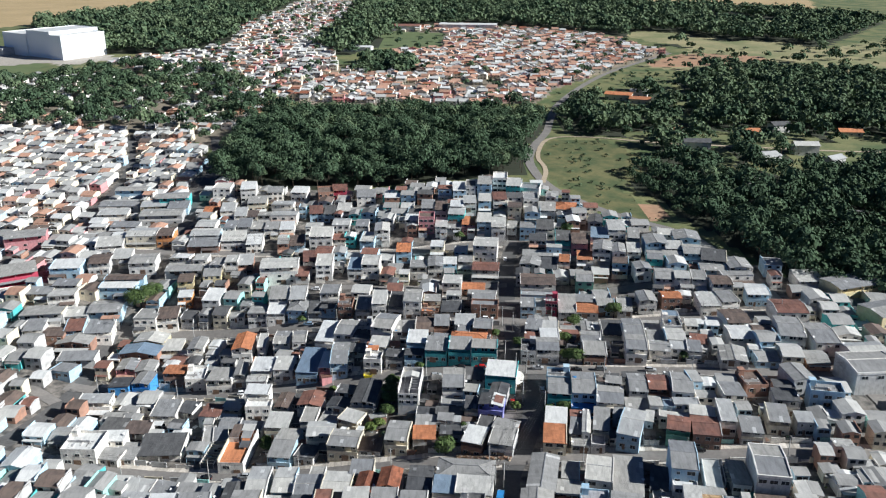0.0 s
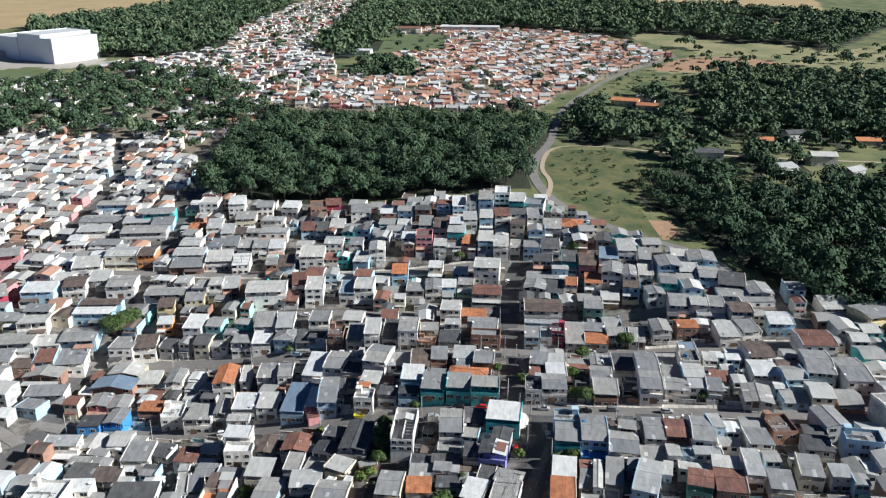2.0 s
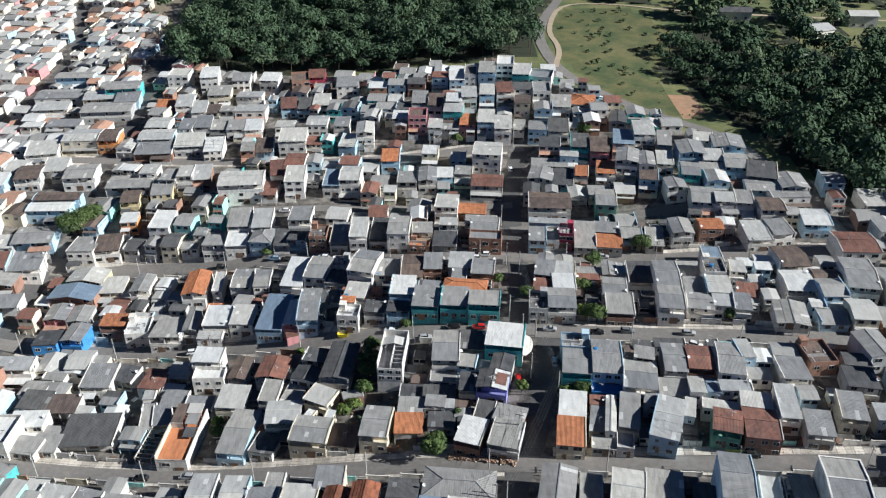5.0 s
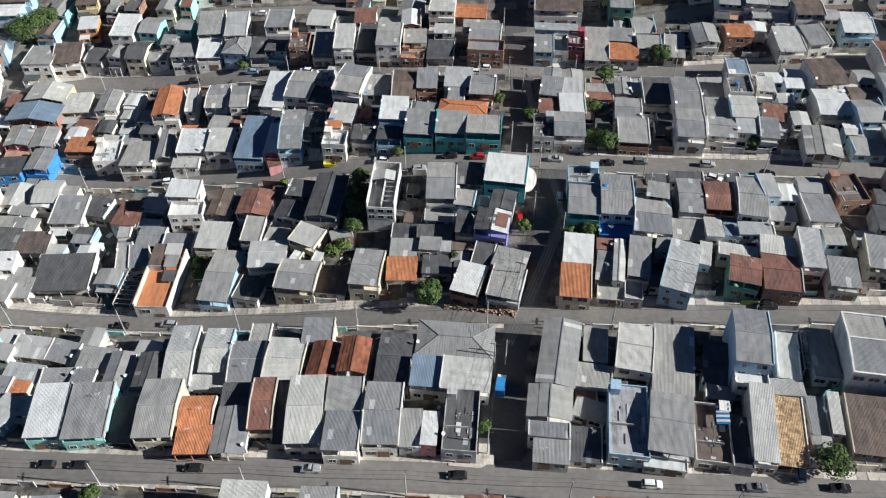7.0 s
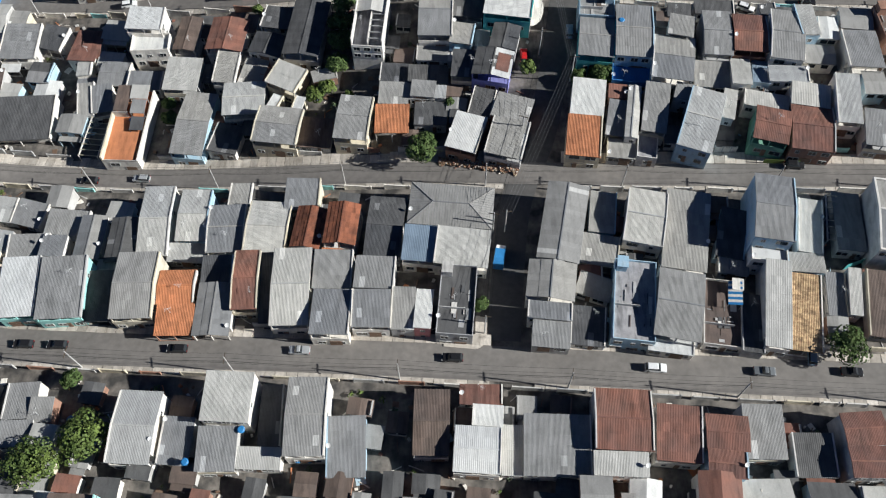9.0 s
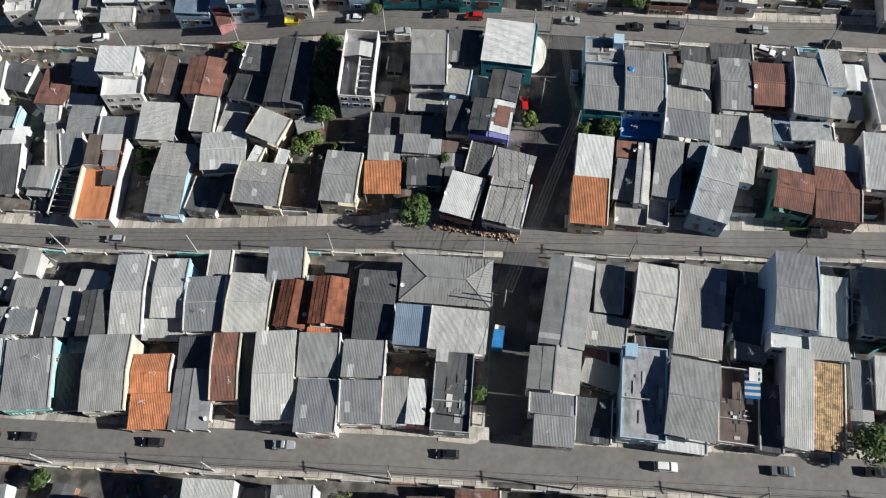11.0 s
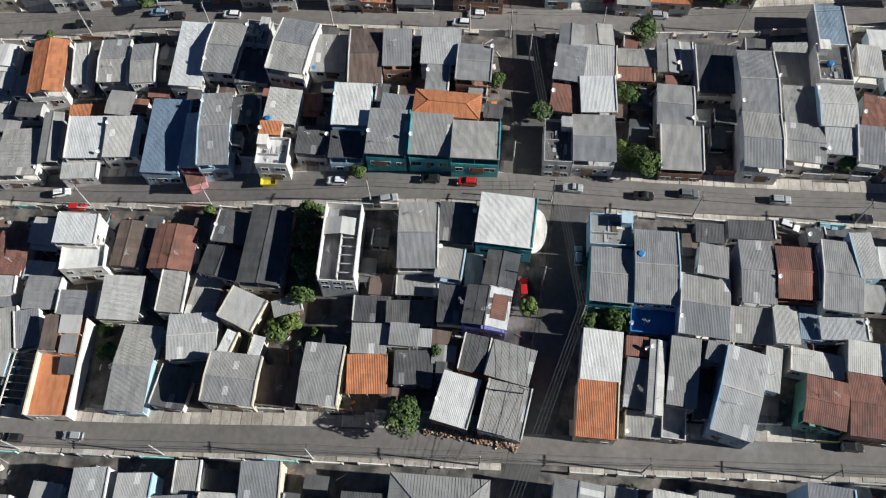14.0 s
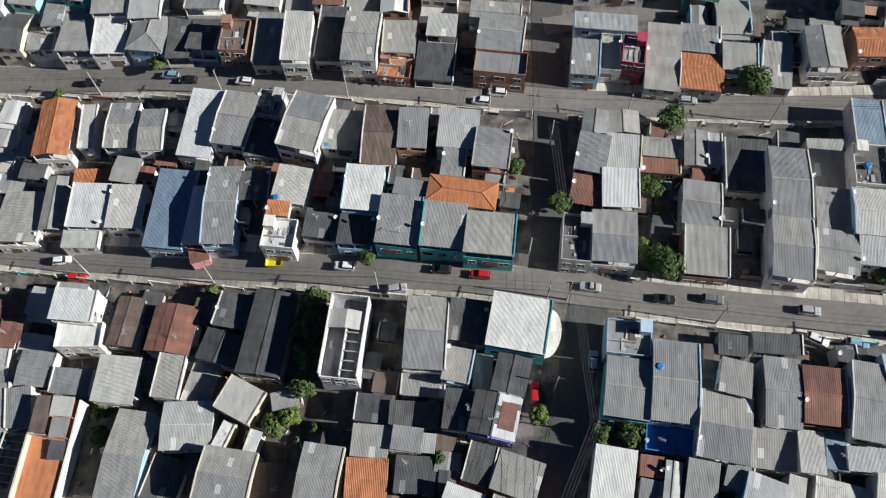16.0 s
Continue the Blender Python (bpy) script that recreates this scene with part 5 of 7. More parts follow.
house(113.7, 349.8, 6.2, 9.5, -8.0, 6, "gm", "w")
house(121.6, 344.1, 8.8, 10.2, -1.5, 6, "kx", "w")
house(130.9, 352.4, 14.0, 7.1, 2.6, 5, "gx", "w")
house(134.6, 336.1, 9.6, 12.0, -4.2, 5, "wx", "b")
house(87.2, 334.2, 7.3, 10.6, -0.9, 6, "gy", "n")
house(97.9, 335.6, 8.2, 7.5, -0.5, 5, "ox", "k")
house(112.1, 329.2, 8.2, 12.4, -0.2, 5, "lm", "w")
house(120.6, 330.7, 7.3, 10.0, 8.1, 5, "gm", "w")
house(177.0, 338.3, 24.0, 13.0, 18.0, 8, "gx", "y")
house(178.7, 311.1, 17.5, 13.4, 18.0, 8, "gx", "y")
house(155.0, 279.5, 14.0, 8.0, 4.9, 6, "lx", "w")
house(-219.8, 421.7, 19.9, 13.0, 18.2, 8, "gx", "p")
house(-202.2, 371.4, 19.1, 13.0, 28.6, 6, "gm", "r")
house(-179.8, 377.9, 13.8, 10.6, 4.8, 6, "wm", "b")
house(-184.2, 356.6, 11.3, 7.9, 1.8, 4, "gm", "c")
house(-172.8, 355.5, 11.7, 12.3, 9.8, 5, "lm", "w")
house(-174.1, 362.9, 11.3, 7.0, 0.9, 5, "gm", "n")
house(-176.6, 342.5, 17.6, 13.2, 8.7, 4, "gm", "n")
house(-163.5, 345.4, 11.1, 9.1, 6.7, 3, "lm", "n")
house(-151.7, 349.7, 14.5, 13.0, 5.8, 4, "gx", "b")
house(-131.5, 345.1, 9.5, 13.0, 1.5, 6, "gm", "w")
house(-123.1, 346.2, 9.0, 11.1, 8.8, 6, "km", "w")
house(-175.3, 330.3, 8.0, 10.4, 8.2, 5, "gm", "w")
house(-166.5, 328.7, 9.2, 8.4, 3.4, 4, "kx", "k")
house(-159.7, 333.9, 7.8, 10.6, 10.2, 5, "rm", "b")
house(-149.8, 335.5, 11.2, 12.2, 7.3, 5, "gm", "w")
house(-156.6, 325.5, 14.2, 9.1, 0.2, 4, "gy", "k")
house(-151.7, 314.6, 15.0, 7.6, 3.4, 4, "gm", "w")
house(-152.8, 304.8, 8.6, 8.1, -11.9, 4, "gm", "b")
house(-125.9, 330.6, 13.1, 9.2, -4.6, 5, "ly", "y")
house(-115.8, 326.1, 9.1, 9.7, 3.6, 5, "lm", "c")
house(-104.8, 325.9, 6.4, 11.2, -0.2, 5, "gy", "w")
house(-127.4, 320.4, 16.2, 9.0, -3.8, 6, "by", "k")
house(-129.6, 310.7, 7.4, 9.4, 2.3, 5, "gy", "p")
house(-121.8, 310.2, 7.2, 9.4, 2.3, 5, "gy", "n")
house(-127.5, 296.4, 7.7, 9.3, 4.5, 5, "dm", "z")
house(-118.9, 298.4, 6.7, 9.6, -3.4, 6, "gy", "z")
house(-108.5, 305.4, 8.3, 6.5, -1.0, 6, "om", "k")
house(-99.1, 301.9, 7.6, 9.8, 5.9, 5, "ws", "w")
house(-88.0, 299.6, 10.0, 13.0, -0.1, 5, "gm", "w")
house(-130.9, 279.9, 11.8, 6.1, 0.4, 6, "lm", "w")
house(-103.4, 276.5, 9.2, 10.7, -0.9, 5, "gm", "w")
house(-85.9, 274.8, 6.9, 10.6, -4.6, 4, "rm", "w")
house(-95.6, 278.2, 6.4, 7.3, -14.6, 4, "dm", "w")
house(-118.4, 264.9, 8.7, 7.7, -5.5, 4, "dm", "b")
house(-109.8, 263.6, 9.0, 7.7, 0.6, 4, "km", "n")
house(-121.7, 246.8, 11.7, 11.5, -1.4, 6, "ws", "w")
house(-115.8, 254.5, 9.9, 6.3, 2.1, 5, "wm", "w")
house(-97.2, 251.9, 14.8, 12.3, 2.1, 4, "dm", "w")
house(162.0, 349.7, 11.1, 11.9, 0.8, 5, "lm", "w")
house(141.4, 317.3, 12.8, 13.4, -2.8, 6, "rx", "w")
house(134.1, 297.4, 9.3, 18.0, -10.4, 6, "gx", "w")
house(143.7, 291.6, 9.2, 17.2, -1.7, 6, "gx", "w")
house(114.1, 294.9, 8.9, 11.7, -3.3, 5, "wx", "w")
house(117.5, 310.8, 9.4, 12.9, 2.9, 5, "kx", "w")
house(92.9, 313.1, 6.1, 16.2, -6.5, 5, "bm", "w")
house(97.7, 292.3, 6.3, 7.1, -15.3, 4, "rm", "n")
house(106.3, 277.9, 9.3, 12.2, -10.4, 4, "gy", "w")
house(106.7, 259.0, 7.7, 10.3, 3.8, 4, "ks", "k")
house(97.5, 251.8, 7.2, 11.1, -4.4, 5, "gm", "w")
house(122.5, 259.7, 7.7, 11.5, 5.5, 6, "gy", "n")
house(126.7, 246.8, 10.6, 6.9, -11.2, 7, "gs", "b")
house(113.7, 247.0, 7.9, 10.0, -10.0, 5, "dm", "n")
house(107.4, 236.8, 6.4, 10.1, -10.5, 5, "gm", "c")
house(114.9, 234.0, 5.5, 5.9, -5.3, 5, "lm", "n")
house(97.1, 231.3, 6.5, 8.8, -9.0, 5, "gm", "n")
house(121.1, 220.0, 5.7, 5.3, -6.9, 5, "lm", "w")
house(-45.1, 288.9, 3.8, 4.2, 17.7, 3, "rm", "p")
house(11.6, 271.2, 6.9, 8.1, -5.7, 5, "dm", "n")
house(-82.2, 256.5, 3.7, 9.6, 8.2, 5, "gm", "w")
house(-84.4, 273.2, 4.4, 5.3, 2.6, 4, "rm", "n")
house(-85.2, 267.6, 3.3, 5.3, 6.7, 4, "lm", "w")
house(-84.1, 263.5, 4.6, 3.0, 5.2, 3, "gm", "n")
house(-5.8, 255.6, 6.5, 5.1, -4.4, 3, "dm", "n")
house(2.0, 254.2, 9.0, 4.9, -2.4, 3, "dm", "n")
house(10.6, 254.6, 5.9, 7.3, -5.7, 5, "dm", "c")
house(0.6, 249.5, 5.5, 3.9, -2.8, 3, "gm", "w")
house(4.8, 249.1, 2.4, 3.4, -4.5, 3, "lm", "w")
house(2.6, 243.5, 7.1, 6.7, -2.0, 3, "dm", "n")
house(-95.7, 224.6, 9.0, 6.1, -8.4, 3.2, "lm", "w")
house(-87.5, 223.1, 6.9, 6.1, -15.2, 3, "gm", "w")
house(-78.0, 219.3, 8.1, 6.5, -12.7, 3, "gy", "w")
house(-93.9, 215.1, 9.1, 5.8, -8.3, 3.2, "lm", "n")
house(-84.7, 213.1, 8.5, 6.4, 1.1, 3.2, "gm", "w")
house(-98.4, 211.0, 7.1, 5.0, -7.8, 4, "gm", "w")
house(-93.0, 209.4, 4.4, 6.1, -10.6, 3.2, "om", "c")
house(-92.6, 202.7, 5.4, 8.4, -23.8, 4.5, "lm", "b")
house(-121.5, 271.5, 7.7, 7.4, -2.2, 3.2, "gm", "w")
house(-112.2, 244.7, 7.2, 6.4, -9.7, 3.4, "gm", "w")
house(-108.0, 246.5, 7.5, 6.7, -1.8, 3, "gm", "w")


def unfinished_tower(x, y, w, d, turn, h):
    """A narrow white building, its upper floor still open to the sky."""
    root = new("unfinished_building")
    root.matrix_basis = pose(x, y, land(x, y), 0, 0, turn)
    HOUSES.append((x, y, w, d, turn, land(x, y) + h))
    hw, hd, t = w / 2, d / 2, 0.2
    v, f = [], []
    box(v, f, -hw, -hd, -2.5, hw, hd, h - 2.7)
    for a in ((-hw, -hd, hw, -hd + t, 0.9), (-hw, hd - t, hw, hd, 2.7), (-hw, -hd + t, -hw + t, hd - t, 2.7), (hw - t, -hd + t, hw, hd - t, 2.7)):
        box(v, f, a[0], a[1], h - 2.7, a[2], a[3], h - 2.7 + a[4])
    box(v, f, 0.1, -hd + t, h - 2.7, 0.3, hd * 0.2, h - 0.4)
    part("wall", mesh_from("wall", v, f, WALL["w"]), root)
    v, f = [], []
    for k in range(5):
        yb = -hd + 1.2 + k * (hd - 0.6) / 4
        box(v, f, 0.3, yb, h - 0.7, hw - t, yb + 0.18, h - 0.45)
    part("beam", mesh_from("beam", v, f, WALL["n"]), root, label="bare concrete beams")
    v, f = [], []
    for s in (-1, 1):
        roof_deck(v, f, [(0, 0.15 * hd, h + 0.3), (s * (hw - t), 0.15 * hd, h - 0.6), (s * (hw - t), 0.62 * hd, h - 0.6), (0, 0.62 * hd, h + 0.3)])
    part("roof", mesh_from("roof", v, f, ROOF["l"]), root, label="small pale gabled roof")
    v, f = [], []
    box(v, f, -hw + t, -hd + t, h - 2.69, hw - t, hd - t, h - 2.62)
    part("deck", mesh_from("deck", v, f, ROOF["u"]), root)
    for k in range(2):
        for c in range(3):
            win = part("window", WINDOW_MESH[0][0], root, pose(-hw + (c + 0.5) * w / 3, -hd - 0.02, h - 5.2 + 2.2 * k - 0.6))
            part("pane", WINDOW_MESH[0][1], win)
    return tagged(root, "narrow white three-storey building with an open unfinished top", "building")


unfinished_tower(-11.5, 267.8, 7.3, 16.1, -4.8, 9)


def walled_terrace_house(x, y, w, d, turn, h):
    """A house with an orange roof terrace between two tall side walls and small roofs at its back."""
    root = new("terrace_house")
    root.matrix_basis = pose(x, y, land(x, y), 0, 0, turn)
    HOUSES.append((x, y, w, d, turn, land(x, y) + h))
    hw, hd = w / 2, d / 2
    v, f = [], []
    box(v, f, -hw, -hd, -2.5, hw, hd, h - 0.05)
    part("wall", mesh_from("wall", v, f, WALL["w"]), root)
    v, f = [], []
    box(v, f, hw - 0.35, -hd, h - 0.05, hw + 0.003, hd, h + 0.6)
    part("side_wall", mesh_from("side_wall", v, f, WALL["w"]), root, label="whitewashed side wall")
    v, f = [], []
    box(v, f, -hw - 0.003, -hd, h - 0.05, -hw + 0.35, hd, h + 1.6)
    part("side_wall", mesh_from("side_wall", v, f, WALL["c"]), root, label="cream side wall")
    v, f = [], []
    box(v, f, -hw + 0.35, -hd, h - 0.05, hw - 0.35, hd, h)
    part("terrace_floor", mesh_from("terrace_floor", v, f, ROOF["o"]), root, label="orange terrace floor")
    v, f = [], []
    box(v, f, -hw + 0.35, -hd, h, hw - 0.35, -hd + 0.15, h + 0.5)
    part("low_wall", mesh_from("low_wall", v, f, WALL["n"]), root)
    v, f = [], []
    box(v, f, -hw + 0.35, hd * 0.25, h, -0.4, hd * 0.25 + 0.15, h + 1.9)
    part("dividing_wall", mesh_from("dividing_wall", v, f, WALL["n"]), root)
    for x0, x1, y0, y1, z, m in ((-hw + 0.4, -0.6, 0.28, 1.0, 2.0, "k"), (-0.5, hw - 0.4, 0.62, 1.0, 2.3, "l"), (0.3, hw - 0.5, 0.22, 0.6, 2.0, "g"), (0.6, hw - 0.5, -0.18, 0.18, 0.9, "d")):
        v, f = [], []
        roof_deck(v, f, [(x0, hd * y0, h + z), (x1, hd * y0, h + z), (x1, hd * y1, h + z + 0.35), (x0, hd * y1, h + z + 0.35)], 0.1)
        for px in (x0 + 0.1, x1 - 0.2):
            box(v, f, px, hd * y0 + 0.02, h, px + 0.1, hd * y0 + 0.12, h + z - 0.08)
        part("shelter_roof", mesh_from("shelter_roof", v, f, ROOF[m]), root)
    win = part("window", WINDOW_MESH[2][0], root, pose(-1.5, -hd - 0.02, h - 2.0))
    part("pane", WINDOW_MESH[2][1], win)
    part("door", DOOR_MESH[1], root, pose(2.0, -hd - 0.03, max(0.2, h - 5.2)))
    return tagged(root, "white house with an orange roof terrace between tall side walls", "house")


walled_terrace_house(-69.9, 248.0, 8.6, 20.5, -2.6, 4.6)


def pergola(x, y, w, d, turn, h):
    """Bare beams on posts over a dark yard."""
    root = new("pergola")
    root.matrix_basis = pose(x, y, land(x, y), 0, 0, turn)
    HOUSES.append((x, y, w, d, turn, land(x, y) + h))
    for a in (-1, 1):
        for b in (-1, 0, 1):
            v, f = [], []
            box(v, f, a * w / 2 - 0.1, b * (d / 2 - 0.1) - 0.1, -1.0, a * w / 2 + 0.1, b * (d / 2 - 0.1) + 0.1, h)
            part("post", mesh_from("post", v, f, WALL["n"]), root)
        v, f = [], []
        box(v, f, a * w / 2 - 0.12, -d / 2, h, a * w / 2 + 0.12, d / 2, h + 0.22)
        part("side_beam", mesh_from("side_beam", v, f, WALL["w"]), root)
    for k in range(8):
        v, f = [], []
        e = -d / 2 + 0.2 + (d - 0.5) * k / 7
        box(v, f, -w / 2 - 0.2, e, h + 0.22, w / 2 + 0.2, e + 0.14, h + 0.36)
        part("beam", mesh_from("beam", v, f, WALL["c"]), root)
    return tagged(root, "open pergola of pale beams over a dark yard", "pergola")


pergola(-78.4, 246.0, 4.6, 11.5, -6.0, 3.2)
pergola(84.0, 212.0, 2.0, 11.0, -10.0, 2.6)


def edged_hall(x, y, w, d, turn, h):
    """A large hall with a grey gabled roof edged and ridged by white parapets."""
    root = new("hall")
    root.matrix_basis = pose(x, y, land(x, y), 0, 0, turn)
    HOUSES.append((x, y, w, d, turn, land(x, y) + h))
    hw, hd, rise = w / 2, d / 2, 0.9
    v = [(-hw, -hd, -2), (hw, -hd, -2), (hw, hd, -2), (-hw, hd, -2), (-hw, -hd, h), (hw, -hd, h), (hw, hd, h), (-hw, hd, h), (-hw, 0.08 * hd, h + rise), (hw, 0.08 * hd, h + rise)]
    f = [(0, 1, 5, 4), (1, 2, 6, 9, 5), (2, 3, 7, 6), (3, 0, 4, 8, 7)]
    part("wall", mesh_from("wall", v, f, WALL["n"]), root)
    rng = random.Random(91)
    for s in (-1, 1):
        run = hd * (1.08 if s < 0 else 0.92)
        L = math.hypot(run, rise)
        v, f = [], []
        roof_deck(v, f, [(-hw, 0.08 * hd, h + rise + 0.05), (-hw, s * hd, h + 0.05), (hw, s * hd, h + 0.05), (hw, 0.08 * hd, h + rise + 0.05)])
        deck = part("roof", mesh_from("roof", v, f, ROOF["g"]), root)
        v, f = [], []
        sheets(v, f, (-hw if s > 0 else hw, 0.08 * hd, h + rise + 0.06), (s, 0, 0), (0, s * run / L, -rise / L), (0, s * rise / L, run / L), w, L, 3.5, 1.1, 0.25, 0.022, rng)
        tagged(part("roof_slope", mesh_from("roof_slope", v, [tuple(reversed(q)) for q in f] if s > 0 else f, ROOF["g"]), deck), kind="stuff")
        v, f = [], []
        box(v, f, -hw - 0.15, s * hd - 0.2, h - 0.4, hw + 0.15, s * hd + 0.2, h + 0.45)
        part("parapet", mesh_from("parapet", v, f, WALL["w"]), root, label="white parapet")
        for g in (-1, 1):
            v, f = [], []
            e = 0.08 * hd
            v = [(g * hw - 0.2, e, h + rise - 0.3), (g * hw + 0.2, e, h + rise - 0.3), (g * hw + 0.2, e, h + rise + 0.45), (g * hw - 0.2, e, h + rise + 0.45)]
            v += [(g * hw - 0.2, s * (hd - 0.2), h - 0.4), (g * hw + 0.2, s * (hd - 0.2), h - 0.4), (g * hw + 0.2, s * (hd - 0.2), h + 0.448), (g * hw - 0.2, s * (hd - 0.2), h + 0.448)]
            f = [(a, (a + 1) % 4, 4 + (a + 1) % 4, 4 + a) for a in range(4)] + [(3, 2, 1, 0), (4, 5, 6, 7)]
            part("parapet", mesh_from("parapet", v, f, WALL["w"]), root, label="white parapet")
    v, f = [], []
    box(v, f, -hw, 0.08 * hd - 0.18, h + rise + 0.05, hw, 0.08 * hd + 0.18, h + rise + 0.3)
    part("ridge_cap", mesh_from("ridge_cap", v, f, WALL["w"]), root, label="white ridge cap")
    for k in range(3):
        win = part("window", WINDOW_MESH[2][0], root, pose(-hw + (k + 0.5) * w / 3, -hd - 0.02, h - 2.4))
        part("pane", WINDOW_MESH[2][1], win)
    return tagged(root, "grey hall with a roof edged in white parapets", "hall")


edged_hall(94.6, 208.9, 9.2, 16.0, -9.0, 8.0)
edged_hall(148.5, 262.5, 17.0, 15.0, 4.0, 8.5)


def sheet_fence(x, y, length, height, turn, paint, label):
    root = new("sheet_fence")
    root.matrix_basis = pose(x, y, land(x, y), 0, 0, turn)
    n = max(2, int(length / 0.9))
    for k in range(n):
        v, f = [], []
        a = -length / 2 + length * k / n
        box(v, f, a, -0.03 - 0.02 * (k % 2), 0.1, a + length / n - 0.02, 0.03 - 0.02 * (k % 2), height)
        part("panel", mesh_from("panel", v, f, paint), root)
    for k in range(3):
        v, f = [], []
        a = -length / 2 + length * k / 2
        box(v, f, a - 0.06, 0.04, -0.5, a + 0.06, 0.16, height + 0.1)
        part("post", mesh_from("post", v, f, BARK), root)
    return tagged(root, label, "fence")


def striped_awning(x, y, w, d, turn, h):
    root = new("awning")
    root.matrix_basis = pose(x, y, land(x, y), 0, 0, turn)
    for k in range(9):
        v, f = [], []
        a, b = -d / 2 + d * k / 9, -d / 2 + d * (k + 1) / 9
        roof_deck(v, f, [(-w / 2, a, h), (w / 2, a, h + 0.5), (w / 2, b, h + 0.5), (-w / 2, b, h)], 0.04)
        part("stripe", mesh_from("stripe", v, f, WALL["w"] if k % 2 else TANK), root)
    for a in (-1, 1):
        for b in (-1, 1):
            v, f = [], []
            tube(v, f, (a * (w / 2 - 0.1), b * (d / 2 - 0.1), 2.6), (a * (w / 2 - 0.1), b * (d / 2 - 0.1), h + 0.22 + a * 0.22), 0.04, 0.04, 6)
            part("post", mesh_from("post", v, f, CONCRETE), root)
    return tagged(root, "blue and white striped awning over a roof terrace", "awning")


striped_awning(61.4, 195.0, 2.6, 5.0, -8.3, 4.9)
sheet_fence(87.8, 202.6, 6.0, 2.2, 20, WALL["t"], "teal painted sheet metal fence before a yard")
sheet_fence(77.4, 226.9, 7.5, 1.5, -4, LEAF_BRIGHT, "bright green painted fence at the pavement")


def curved_canopy(x, y, z, turn, length, bulge):
    n = 14
    v = [(0, -length / 2, 0), (0, -length / 2, 0.2)]
    for k in range(n + 1):
        a = -math.pi / 2 + math.pi * k / n
        v += [(bulge * math.cos(a), length / 2 * math.sin(a), 0), (bulge * math.cos(a), length / 2 * math.sin(a), 0.2)]
    m = len(v) // 2
    f = [tuple(2 * k + 1 for k in range(m)), tuple(2 * k for k in range(m - 1, -1, -1))] + [(2 * k, 2 * ((k + 1) % m), 2 * ((k + 1) % m) + 1, 2 * k + 1) for k in range(m)]
    root = new("curved_canopy")
    root.matrix_basis = pose(x, y, z, 0, 0, turn)
    part("slab", mesh_from("slab", v, f, WALL["w"]), root)
    v, f = [], []
    tube(v, f, (bulge * 0.6, 0, land(x, y) - z - 0.3), (bulge * 0.6, 0, 0.02), 0.14, 0.14, 10)
    part("column", mesh_from("column", v, f, WALL["w"]), root)
    return tagged(root, "white curved concrete canopy on the corner house", "canopy")


curved_canopy(26.5, 269.0, 9.5, -9.4, 9.8, 2.6)


# ---- the rest of the settlement and the far quarters, joined ----
PLACED = np.array([(h[0], h[1], max(h[2], 0.1), max(h[3], 0.1)) for h in HOUSES])
ROOF_KEYS, WALL_KEYS = list("glwdrotkbf"), list("wcnktbpa")
STUFF_MATS = [ROOF[k] for k in ROOF_KEYS] + [WALL[k] for k in WALL_KEYS] + [GLASS]


